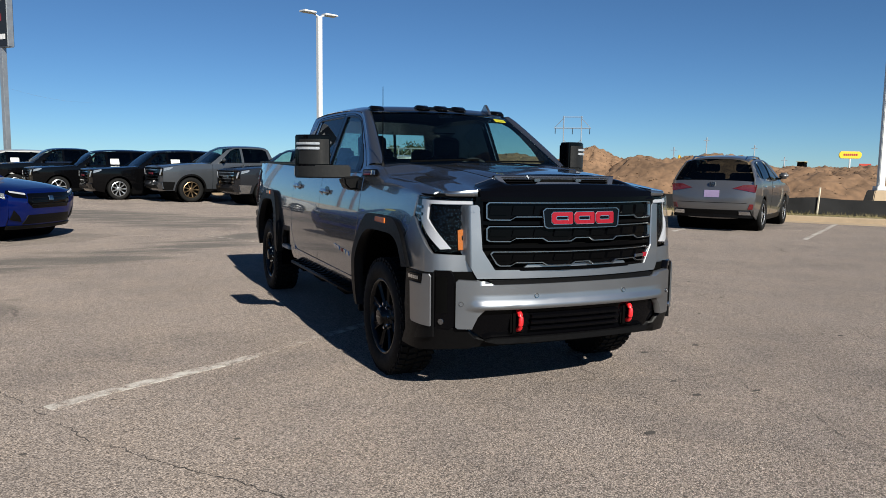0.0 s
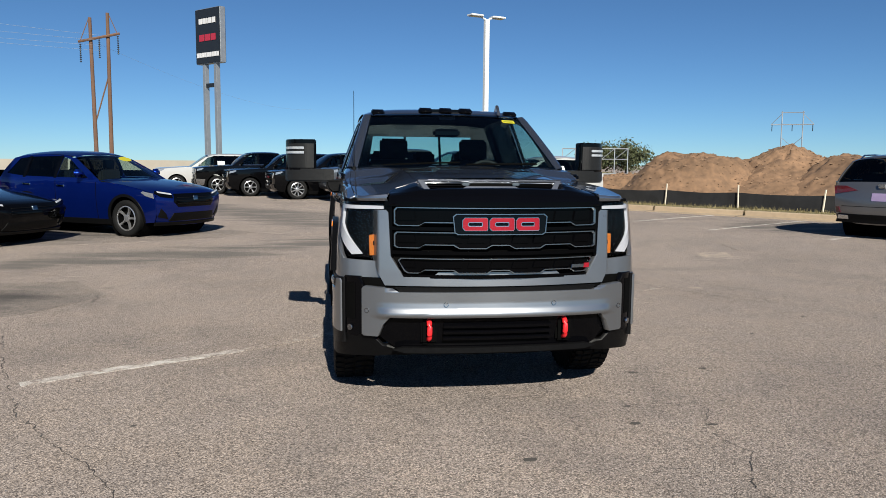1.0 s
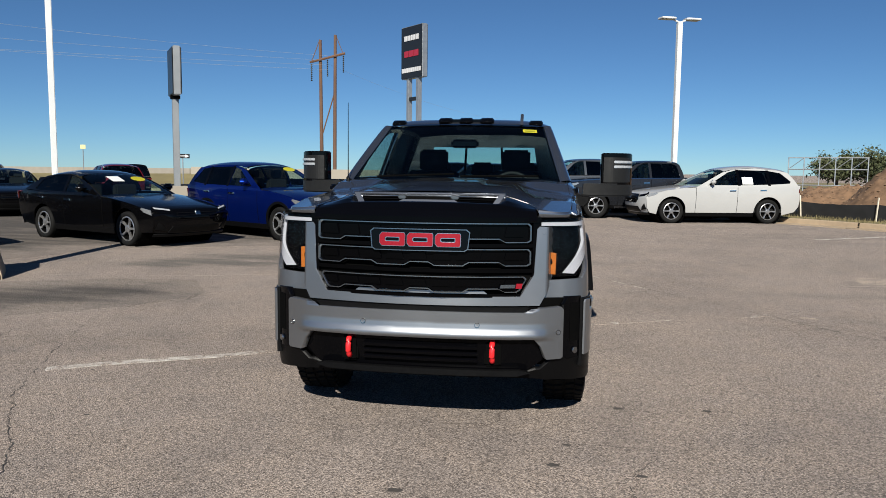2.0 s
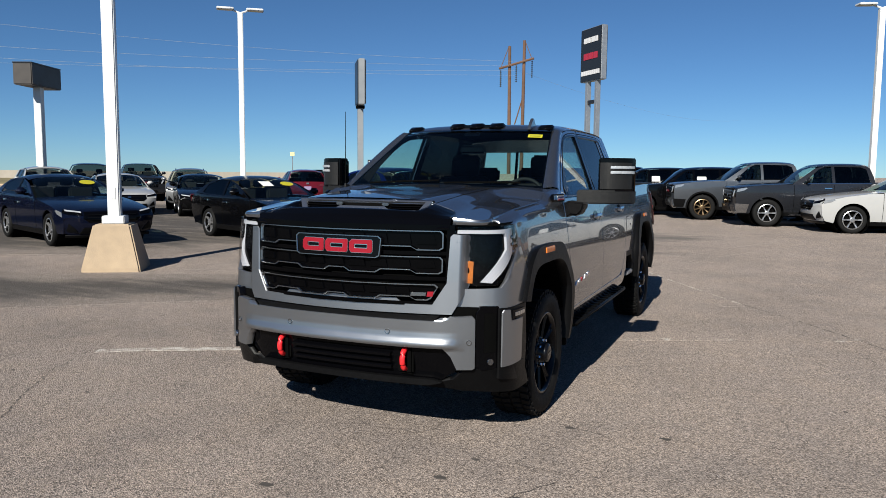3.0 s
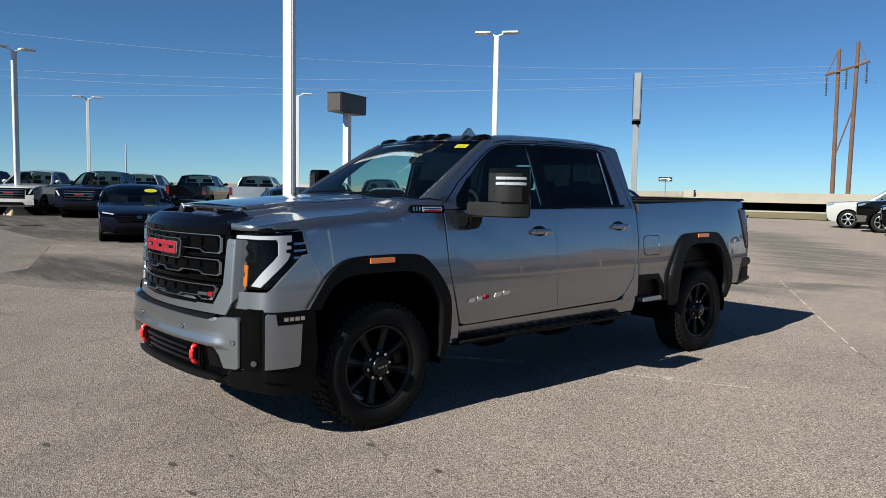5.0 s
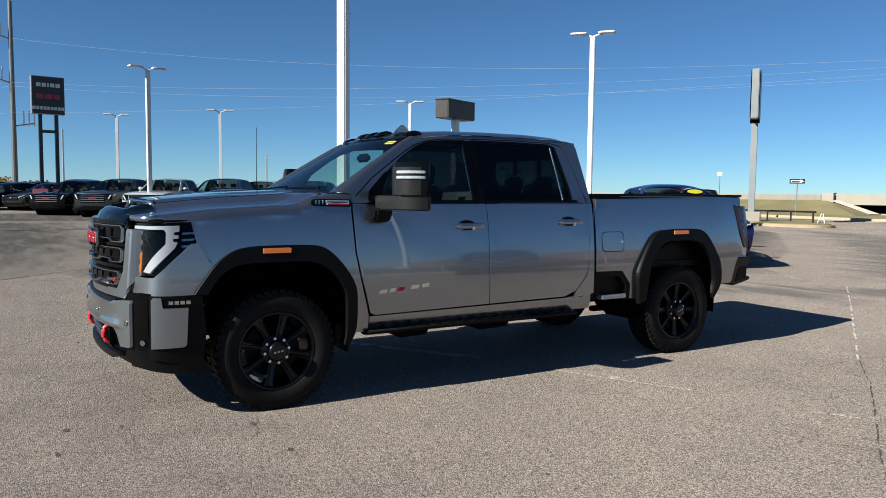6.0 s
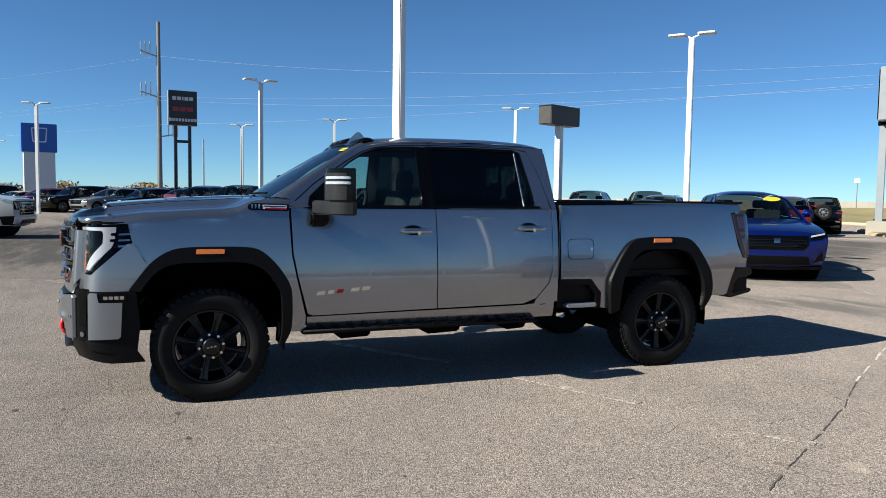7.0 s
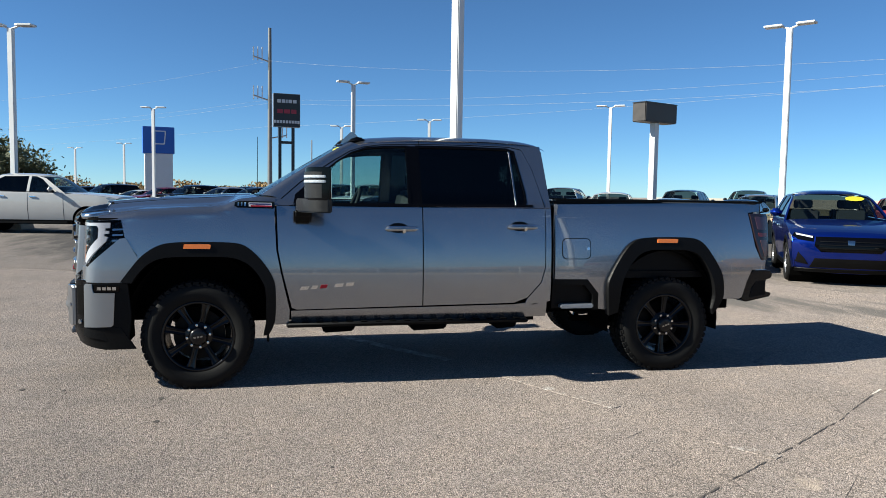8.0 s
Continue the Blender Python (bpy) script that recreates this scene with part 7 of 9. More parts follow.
    for x0, x1 in ((-0.60, -0.22), (-0.20, 0.20), (0.22, 0.60)):
        sheet("rear_pane", [(x0, 1.545), (x1, 1.545), (x1 * 0.92, 1.865), (x0 * 0.92, 1.865)], lambda x, z: (x, 2.935 - 0.06 * max(0, z - 1.5) ** 1.2, z), SIDE_GLASS, back, (0, 1, 0), step=0.2, thick=0.004)
    for x in (-0.21, 0.21):
        part("pane_frame", prism([(x - 0.012, 1.545), (x + 0.012, 1.545), (x * 0.92 + 0.012, 1.865), (x * 0.92 - 0.012, 1.865)], "y", 2.90, 2.925), GLOSS_BLACK, back)
    # interior
    part("headliner", grid(lambda y, x: (x, y, lerp_table(ROOF_Z, y) - 0.05 - 0.03 * (x / 0.7) ** 4), steps(1.22, 2.86, 10), steps(-0.70, 0.70, 8)), INTERIOR, TRUCK)
    part("dashboard", grid(lambda k, x: (x, 0.58 + 0.54 * k + 0.09 * (x / 0.85) ** 2 * (1 - k), 1.50 + 0.02 * math.sin(k * 3.1) - 0.10 * k ** 4 + (0.03 if 0.15 < x < 0.6 and k > 0.6 else 0)), steps(0, 1, 10), steps(-0.83, 0.83, 30)), INTERIOR, TRUCK, smooth=True)
    part("dash_front", box(-0.82, 0.82, 1.05, 1.14, 0.85, 1.42, 0.04), INTERIOR, TRUCK)
    part("screen", box(-0.10, 0.16, 1.06, 1.10, 1.36, 1.53, 0.01), GLOSS_BLACK, TRUCK)
    wheel_v, wheel_f = [], []
    for i in range(28):
        a = 2 * math.pi * i / 28
        for j in range(8):
            b = 2 * math.pi * j / 8
            rr = 0.185 + 0.017 * math.cos(b)
            wheel_v.append((rr * math.cos(a), 0.017 * math.sin(b), rr * math.sin(a)))
            wheel_f.append((i * 8 + j, ((i + 1) % 28) * 8 + j, ((i + 1) % 28) * 8 + (j + 1) % 8, i * 8 + (j + 1) % 8))
    st = part("steering_wheel", join((wheel_v, wheel_f), tube([(-0.18, 0, 0), (0.18, 0, 0)], 0.018, 6), tube([(0, 0, 0), (0, 0, -0.18)], 0.02, 6), lathe([(0.06, -0.02), (0.05, 0.02), (0, 0.025)], 16, "y")), INTERIOR, TRUCK, smooth=True)
    st.matrix_basis = pose(0.40, 1.26, 1.42, -22, 0, 0)
    for sx in (-0.40, 0.40):
        seat = part("front_seat", prism([(1.72, 0.95), (1.86, 0.95), (2.00, 1.58), (1.94, 1.62), (1.84, 1.58), (1.74, 1.15)], "x", sx - 0.25, sx + 0.25, 0.03, 2), INTERIOR, TRUCK, smooth=True)
        part("headrest", prism([(1.90, 1.60), (2.00, 1.60), (2.02, 1.80), (1.94, 1.815), (1.90, 1.76)], "x", sx - 0.135, sx + 0.135, 0.022, 2), INTERIOR, seat, smooth=True)
        part("seat_cushion", box(sx - 0.25, sx + 0.25, 1.30, 1.80, 0.90, 1.06, 0.06, 3), INTERIOR, seat, smooth=True)
    bench = part("rear_seat", prism([(2.58, 0.95), (2.72, 0.95), (2.82, 1.52), (2.70, 1.54), (2.58, 1.15)], "x", -0.72, 0.72, 0.05, 3), INTERIOR, TRUCK, smooth=True)
    for sx in (-0.46, 0.0, 0.46):
        part("headrest", prism([(2.70, 1.54), (2.79, 1.54), (2.81, 1.70), (2.72, 1.70)], "x", sx - 0.12, sx + 0.12, 0.03, 3), INTERIOR, bench, smooth=True)
    part("cabin_floor", box(-0.90, 0.90, 0.60, 2.90, 0.70, 0.78), INTERIOR, TRUCK)
    part("cabin_tub", join(grid(lambda y, z: (0.90, y, z), [0.62, 2.9], [0.7, 1.45]), grid(lambda y, z: (-0.90, y, z), [0.62, 2.9], [0.7, 1.45])), INTERIOR, TRUCK)
    part("firewall", box(-0.88, 0.88, 0.60, 0.66, 0.6, 1.50), INTERIOR, TRUCK)
    part("rear_view_mirror", box(-0.12, 0.12, 1.10, 1.14, 1.80, 1.875, 0.02, 3), GLOSS_BLACK, TRUCK)
    # roof lights and fin
    for x in (-0.60, -0.18, 0.0, 0.18, 0.60):
        y = roof_edge(x) + 0.052
        z = roof(x, y)[2] + 0.004
        base = part("roof_marker", prism([(-0.075, z - 0.024), (0.08, z - 0.004), (0.058, z + 0.022), (0.005, z + 0.028), (-0.045, z + 0.012)], "x", -0.058, 0.058, 0.009, 2), GLOSS_BLACK, TRUCK, "smoked roof marker lamp", smooth=True)
        base.location = (x, y, 0)
    part("roof_marker_bar", box(-0.24, 0.24, 1.205, 1.265, 2.01, 2.052, 0.006), GLOSS_BLACK, TRUCK)
    fin = part("antenna_fin", prism([(1.15, 2.0), (1.36, 2.03), (1.30, 2.060), (1.262, 2.100), (1.24, 2.100), (1.19, 2.055)], "x", 0.468, 0.494, 0.005, 2), GREY_PAINT, TRUCK)
    ant = tube([(-0.84, 0.42, 1.50), (-0.84, 0.425, 2.125)], 0.0042, 6, 0.0022)
    part("mast_antenna", ant, UNDER, TRUCK)
    part("antenna_base", lathe([(0.022, 1.47), (0.02, 1.52), (0.008, 1.545), (0.0, 1.55)], 12, "z"), BLACK_PLASTIC, TRUCK).location = (-0.84, 0.42, 0)


build_cab()

HOOD_C = [(-1.03, 1.30), (-1.018, 1.335), (-0.995, 1.380), (-0.95, 1.410), (-0.87, 1.438), (-0.77, 1.455), (-0.5, 1.482), (-0.26, 1.505), (0.25, 1.538), (0.6, 1.55)]
HOOD_S = [(-1.03, 1.29), (-0.99, 1.345), (-0.93, 1.357), (-0.86, 1.363), (-0.80, 1.370), (-0.44, 1.412), (0.11, 1.442), (0.20, 1.46), (0.31, 1.507), (0.62, 1.547)]


def hood_z(x, y):
    """The bonnet's height: a raised middle with sharp shoulders, lower sides."""
    k = abs(x)
    zc, zs = lerp_table(HOOD_C, y), lerp_table(HOOD_S, y)
    dome = smooth01((0.66 - k) / 0.20)
    edge = smooth01((k - 0.60) / 0.30)
    side = zs + 0.022 * (1 - edge)
    z = side + (zc - side) * dome
    crease = 0.010 * smooth01((0.30 - k) / 0.06) * smooth01((y + 0.4) / 0.3)
    return z - 0.012 * (k / 0.5) ** 2 * dome + crease


def build_hood():
    seam = [(bodyx(y, lerp_table(SEAM_Z, y) - 0.065) - FENDER_ROLL * (1 - math.cos(radians(78))) * 1.15 - 0.005, y) for y in (-0.74, -0.66, -0.535, -0.44, -0.2, 0.0, 0.11, 0.20, 0.31, 0.45)]
    front = [(0.68, -0.905), (0.74, -0.890), (0.80, -0.872), (0.848, -0.842), (0.872, -0.79)]
    right = front + seam
    rear = [(0.6, 0.415), (0.3, 0.378), (0.0, 0.368), (-0.3, 0.378), (-0.6, 0.415)]
    left = [(-p[0], p[1]) for p in right[::-1]]
    outline = right + rear + left + [(-0.668, -0.86), (-0.655, -0.80), (-0.615, -0.735), (0.615, -0.735), (0.655, -0.80), (0.668, -0.86)]
    part_h = sheet("hood", outline, lambda x, y: (x, y, hood_z(x, y)), GREY_PAINT, TRUCK, (0, 0, 1), step=(0.035, 0.05), thick=0.015)
    for sd in (1, -1):
        nose = [(p[0], p[1]) for p in densify([(q[0], q[1], 0) for q in front + seam[:2]], 3)]
        part("hood_edge", grid(lambda i, k: (sd * (nose[i][0] + 0.004 * math.sin(k * 3.1)), nose[i][1] - 0.004 * math.sin(k * 3.1), hood_z(*nose[i]) * (1 - k) + 1.336 * k), range(len(nose)), steps(0, 1, 4)), GREY_PAINT, part_h, smooth=True)
    lip = [(-0.672, -1.026), (0.672, -1.026), (0.668, -0.90), (0.648, -0.803), (0.61, -0.741), (-0.61, -0.741), (-0.648, -0.803), (-0.668, -0.90)]
    blk = sheet("hood_guard", lip, lambda x, y: (x, y + 0.085 * (x / 0.67) ** 2 * max(0, min(1, (-y - 0.80) / 0.20)), hood_z(x, y) - 0.062 * smooth01((0.475 - abs(x)) / 0.045) * smooth01((y + 0.94) / 0.11)), GLOSS_BLACK, TRUCK, (0, -0.3, 1), step=(0.03, 0.012), thick=0.02, proud=0.004, label="gloss black front edge of the hood")
    # bright line round the black edge
    for s in (1, -1):
        pts = [(s * 0.674, -0.92), (s * 0.654, -0.80), (s * 0.615, -0.735), (s * 0.47, -0.722)]
        part("edge_line", tube([(x, y, hood_z(x, y) + 0.003) for x, y in pts], 0.004, 6), DARK_CHROME, blk)
    # scoop
    def scoop_top(x, y):
        fade = smooth01((0.20 - y) / 0.85)
        ex = smooth01((0.475 - abs(x)) / 0.05)
        return (x, y, hood_z(x, y) + 0.002 + 0.017 * fade * ex)

    sc = part("hood_scoop", grid(lambda x, y: scoop_top(x, y), steps(-0.48, 0.48, 40), steps(-0.735, 0.25, 24)), GREY_PAINT, TRUCK, smooth=True)

    def face(x, z):
        return (x, -0.742 - (1.474 - z) * 0.6, z)

    mouth = [(-0.40, 1.405), (-0.20, 1.405), (-0.16, 1.425), (0.16, 1.425), (0.20, 1.405), (0.40, 1.405), (0.435, 1.457), (-0.435, 1.457)]
    rim_out = [(-0.43, 1.388), (-0.185, 1.388), (-0.145, 1.411), (0.145, 1.411), (0.185, 1.388), (0.43, 1.388), (0.475, 1.466), (-0.475, 1.466)]
    sheet("scoop_mouth", rim_out, lambda x, z: tuple(Vector(face(x, z)) + Vector((0, 0.03, 0))), UNDER, sc, (0, -1, 0), step=0.2, thick=0.02)
    sheet("scoop_rim", rim_out, face, GREY_PAINT, sc, (0, -1, 0), holes=[mouth], step=0.1, thick=0.05)
    part("scoop_line", tube([face(x, z - 0.004) for x, z in rim_out[:6]], 0.005, 6), CHROME, sc)
    part("scoop_line", tube([face(x, z) for x, z in ((-0.475, 1.466), (0.475, 1.466))], 0.003, 6), DARK_CHROME, sc)
    for sgn in (1, -1):
        for k in range(4):
            z = 1.412 + k * 0.013
            part("scoop_slat", box(min(sgn * 0.19, sgn * 0.42), max(sgn * 0.19, sgn * 0.42), -0.765 + k * 0.008, -0.742 + k * 0.008, z, z + 0.006), GLOSS_BLACK, sc)
        part("washer_nozzle", box(min(sgn * 0.14, sgn * 0.19), max(sgn * 0.14, sgn * 0.19), -0.775, -0.745, 1.428, 1.448, 0.006), DARK_CHROME, sc)
    # badge on the fender flank
    for s in (1, -1):
        b = sheet("fender_badge", [(0.275, 1.452), (0.30, 1.438), (0.575, 1.432), (0.59, 1.445), (0.585, 1.488), (0.31, 1.492), (0.28, 1.48)], lambda y, z, s=s: (s * bodyx(y, min(z, 1.46)), y, z), GLOSS_BLACK, TRUCK, (s, 0, 0.1), step=0.05, thick=0.02, proud=0.014, label="black fender vent badge")
        sheet("badge_panel", [(0.385, 1.445), (0.565, 1.441), (0.565, 1.478), (0.385, 1.48)], lambda y, z, s=s: (s * bodyx(y, min(z, 1.46)), y, z), PAPER, b, (s, 0, 0.1), step=0.08, thick=0.004, proud=0.017)
        sheet("badge_bar", [(0.392, 1.460), (0.558, 1.458), (0.558, 1.472), (0.392, 1.474)], lambda y, z, s=s: (s * bodyx(y, min(z, 1.46)), y, z), mat("navy_print", (0.02, 0.03, 0.15), 0.5), b, (s, 0, 0.1), step=0.08, thick=0.003, proud=0.0185)
        sheet("badge_bar", [(0.40, 1.444), (0.565, 1.441), (0.565, 1.452), (0.40, 1.455)], lambda y, z, s=s: (s * bodyx(y, min(z, 1.46)), y, z), RED_CHROME, b, (s, 0, 0.1), step=0.08, thick=0.003, proud=0.0185)
        for k in range(3):
            y0 = 0.30 + k * 0.026
            sheet("badge_fin", [(y0, 1.448), (y0 + 0.010, 1.447), (y0 + 0.012, 1.482), (y0 + 0.002, 1.483)], lambda y, z, s=s: (s * bodyx(y, min(z, 1.46)), y, z), CHROME if k == 2 else DARK_CHROME, b, (s, 0, 0.1), step=0.08, thick=0.004, proud=0.02)


build_hood()


def build_front():
    def gfn(x, z):
        return (x, -1.094 + 0.124 * (x / 0.66) ** 2 + (z - 0.87) * 0.05, z)

    def sfn(x, z):
        return (x, -1.066 + 0.108 * (x / 0.72) ** 2 + (z - 0.87) * 0.075, z)

    grille = sheet("grille", [(-0.69, 0.84), (0.69, 0.84), (0.70, 1.335), (-0.70, 1.335)], lambda x, z: tuple(Vector(gfn(x, z)) + Vector((0, 0.055, 0))), UNDER, TRUCK, (0, -1, 0), step=0.15, thick=0.02)
    sheet("grille_bezel", [(-0.70, 1.305), (0.70, 1.305), (0.70, 1.335), (-0.70, 1.335)], lambda x, z: tuple(Vector(gfn(x, z)) + Vector((0, 0.01, 0))), GRILLE_BLACK, grille, (0, -1, 0), step=0.15, thick=0.04)
    for s in (1, -1):
        sheet("grille_cheek", [(s * 0.655, 0.90), (s * 0.70, 0.95), (s * 0.70, 1.31), (s * 0.655, 1.31)], lambda x, z: tuple(Vector(gfn(x, z)) + Vector((0, 0.02, 0))), GRILLE_BLACK, grille, (0, -1, 0), step=0.15, thick=0.03)
    rows = ((1.302, 1.188), (1.152, 1.052), (0.992, 0.898))
    for zt, zb in rows:
        xr = 0.645 if zb > 0.95 else 0.622
        xb = xr if zb > 0.95 else 0.585
        low, high = zb, zb + 0.020
        bottom = [(-xb, low + 0.012), (-xb + 0.02, low)]
        edges = [-0.50, -0.465, -0.29, -0.255, -0.09, -0.055, 0.055, 0.09, 0.255, 0.29, 0.465, 0.50]
        level = True
        for i in range(0, len(edges), 2):
            a, b = (low, high) if level else (high, low)
            bottom += [(edges[i], a), (edges[i + 1], b)]
            level = not level
        bottom += [(xb - 0.02, low), (xb, low + 0.012)]
        ring = bottom + [(xr, zt - 0.015), (xr - 0.015, zt), (-xr + 0.015, zt), (-xr, zt - 0.015)]
        t = 0.0055
        cx, cz = 0.0, (zt + zb) / 2
        hole = [(p[0] * (1 - t / xr * 1.2), p[1] + (t if p[1] < cz else -t)) for p in ring]
        bar = sheet("grille_bar", ring, lambda x, z: gfn(x, z), DARK_CHROME, grille, (0, -1, 0), holes=[hole], step=0.25, thick=0.03, label="grille bar with a smoked chrome outline")
        sheet("bar_infill", hole, lambda x, z: tuple(Vector(gfn(x, z)) + Vector((0, 0.028, 0))), GRILLE_BLACK, bar, (0, -1, 0), step=0.3, thick=0.012)
        for k in range(9):
            x0 = -0.62 + k * 0.1388
            w = 0.108
            zz0, zz1 = zb + 0.034, zt - 0.022
            sheet("bar_block", [(x0, zz0), (x0 + w, zz0), (x0 + w - 0.012, zz1), (x0 + 0.012, zz1)], lambda x, z: tuple(Vector(gfn(x, z)) + Vector((0, 0.018, 0))), GRILLE_BLACK, bar, (0, -1, 0), step=0.3, thick=0.02)
    for z in (1.17, 1.022, 0.877):
        sheet("grille_rail", [(-0.66, z - 0.011), (0.66, z - 0.011), (0.66, z + 0.011), (-0.66, z + 0.011)], lambda x, z: tuple(Vector(gfn(x, z)) + Vector((0, 0.022, 0))), GRILLE_BLACK, grille, (0, -1, 0), step=0.3, thick=0.02)
    # emblem with three plain red blocks
    def efn(x, z):
        return (x, -1.082 + 0.038 * (x / 0.4) ** 2 + (z - 1.2) * 0.06, z)
    out = [(-0.285, 1.150), (-0.265, 1.138), (0.265, 1.138), (0.285, 1.150), (0.295, 1.25), (0.275, 1.266), (-0.275, 1.266), (-0.295, 1.25)]
    inn = [(p[0] * 0.982, 1.202 + (p[1] - 1.202) * 0.93) for p in out]
    em = sheet("emblem", out, efn, GLOSS_BLACK, TRUCK, (0, -1, 0), step=0.1, thick=0.06, label="black emblem plate with red blocks")
    sheet("emblem_rim", out, efn, DARK_CHROME, em, (0, -1, 0), holes=[inn], step=0.2, thick=0.012, proud=0.006)
    for x0, x1, kind in ((-0.235, -0.085, 0), (-0.070, 0.080, 1), (0.095, 0.240, 0)):
        z0, z1 = 1.165, 1.241
        blk = [(x0 + 0.014, z0), (x1 - 0.006, z0), (x1, z0 + 0.008), (x1, z1 - 0.008), (x1 - 0.006, z1), (x0 + 0.014, z1), (x0, z1 - 0.016), (x0, z0 + 0.016)]
        grow = [((x0 + x1) / 2 + (p[0] - (x0 + x1) / 2) * 1.035, (z0 + z1) / 2 + (p[1] - (z0 + z1) / 2) * 1.06) for p in blk]
        xm, zm = (x0 + x1) / 2, (z0 + z1) / 2
        inner = [(xm + (p[0] - xm) * 0.60, zm + (p[1] - zm) * 0.34) for p in blk]
        thin = [(xm + (p[0] - xm) * 0.54, zm + (p[1] - zm) * 0.24) for p in blk]
        sheet("emblem_edge", grow, efn, CHROME, em, (0, -1, 0), holes=[thin], step=0.2, thick=0.01, proud=0.005)
        sheet("emblem_block", blk, efn, RED_CHROME, em, (0, -1, 0), holes=[inner], step=0.2, thick=0.012, proud=0.010)
    # small badge low on the grille
    bd = sheet("grille_badge", [(0.47, 0.925), (0.555, 0.925), (0.56, 0.945), (0.475, 0.945)], lambda x, z: tuple(Vector(gfn(x, z)) + Vector((0, -0.004, 0))), DARK_CHROME, TRUCK, (0, -1, 0), step=0.2, thick=0.012)
    sheet("badge_tip", [(0.562, 0.922), (0.595, 0.922), (0.60, 0.95), (0.567, 0.95)], lambda x, z: tuple(Vector(gfn(x, z)) + Vector((0, -0.004, 0))), RED_CHROME, bd, (0, -1, 0), step=0.2, thick=0.012)
    # bright surround
    U = [(-0.768, 1.26), (-0.76, 1.278), (-0.693, 1.283), (-0.678, 1.268), (-0.666, 1.00), (-0.588, 0.872), (-0.415, 0.872), (-0.375, 0.905), (0.375, 0.905), (0.415, 0.872), (0.588, 0.872), (0.666, 1.00), (0.678, 1.268), (0.693, 1.283), (0.76, 1.278), (0.768, 1.26), (0.770, 0.985), (0.745, 0.90), (0.70, 0.818), (-0.70, 0.818), (-0.745, 0.90), (-0.770, 0.985)]

    def ufn(x, z):
        k = abs(x)
        fold = 0.072 * smooth01((k - 0.738) / 0.032)
        return (x, sfn(x, z)[1] + fold + 0.01, z)
    sur = sheet("grille_surround", U, ufn, SILVER_PAINT, TRUCK, (0, -1, 0), step=(0.008, 0.06), thick=0.06, label="bright silver grille surround")
    for s in (1, -1):
        for k in range(2):
            x0 = s * (0.708 + k * 0.016)
            sheet("surround_mark", [(x0, 1.238), (x0 + s * 0.011, 1.238), (x0 + s * 0.011, 1.252), (x0, 1.252)], ufn, SILVER_PAINT, sur, (0, -1, 0), step=0.2, thick=0.004, proud=0.003)
    # headlights on the corner
    for s in (1, -1):
        fn = lambda a, z, s=s: corner_at(a, z, s)
        deep = lambda a, z, s=s: corner_at(a, z, s, -0.035)
        shape = [(-0.01, 0.99), (0.06, 0.975), (0.305, 0.985), (0.345, 1.02), (0.552, 1.20), (0.595, 1.30), (0.575, 1.332), (0.0, 1.322)]
        hl = sheet("headlight", shape, deep, GRILLE_BLACK, TRUCK, (s * 0.5, -1, 0), step=0.04, thick=0.03, label="dark headlight with a white light guide")
        guide = [(-0.005, 1.283), (0.353, 1.283), (0.368, 1.262), (0.368, 1.19), (0.188, 1.002), (0.262, 0.997), (0.43, 1.165), (0.445, 1.20), (0.415, 1.205), (0.415, 1.222), (0.45, 1.226), (0.45, 1.245), (0.42, 1.248), (0.42, 1.265), (0.455, 1.27), (0.455, 1.308), (-0.005, 1.303)]
        sheet("light_guide", guide, deep, LAMP_WHITE, hl, (s * 0.5, -1, 0), step=0.03, thick=0.02, proud=0.018, label="white daytime light guide")
        for z0 in (1.035, 1.125, 1.195):
            for k in range(2):
                a0 = 0.098 + k * 0.066 + (0.0 if z0 > 1.1 else -0.03)
                sheet("projector", arc(a0 + 0.035, z0 + 0.035, 0.024, 0, 330, 11), deep, WHEEL_BLACK, hl, (s * 0.5, -1, 0), holes=[arc(a0 + 0.035, z0 + 0.035, 0.0195, 0, 330, 11)], step=0.05, thick=0.01, proud=0.008)
                sheet("projector_eye", arc(a0 + 0.035, z0 + 0.035, 0.019, 0, 330, 11), deep, GLOSS_BLACK, hl, (s * 0.5, -1, 0), step=0.05, thick=0.004, proud=0.012)
        sheet("amber_reflector", [(0.105, 0.995), (0.138, 0.993), (0.142, 1.12), (0.105, 1.125)], deep, LAMP_AMBER, hl, (s * 0.5, -1, 0), step=0.05, thick=0.01, proud=0.012, label="amber side reflector")
        for k in range(3):
            z0 = 1.165 + k * 0.042
            sheet("lamp_fin", [(0.475, z0), (0.56, z0 + 0.004), (0.56, z0 + 0.016), (0.475, z0 + 0.014)], deep, DARK_CHROME, hl, (s * 0.5, -1, 0), step=0.05, thick=0.01, proud=0.012)
        lens = sheet("lens", shape, fn, LENS, hl, (s * 0.5, -1, 0), step=0.05, thick=0.004, label="clear lamp cover")
        lens.visible_shadow = False
        # painted corner below the lamp
        cor = [(0.01, 0.835), (0.09, 0.845), (0.64, 0.855), (0.655, 0.90), (0.735, 1.03), (0.70, 1.065), (0.61, 1.195), (0.565, 1.19), (0.357, 1.01), (0.31, 0.972), (0.06, 0.962), (0.045, 0.962)]
        sheet("front_corner", cor, fn, SILVER_PAINT, TRUCK, (s * 0.5, -1, 0), step=(0.05, 0.03), thick=0.03)
        sheet("lamp_brow", [(-0.02, 1.325), (0.54, 1.337), (0.555, 1.35), (-0.02, 1.345)], fn, UNDER, TRUCK, (s * 0.5, -1, 0), step=0.05, thick=0.03, proud=-0.012)
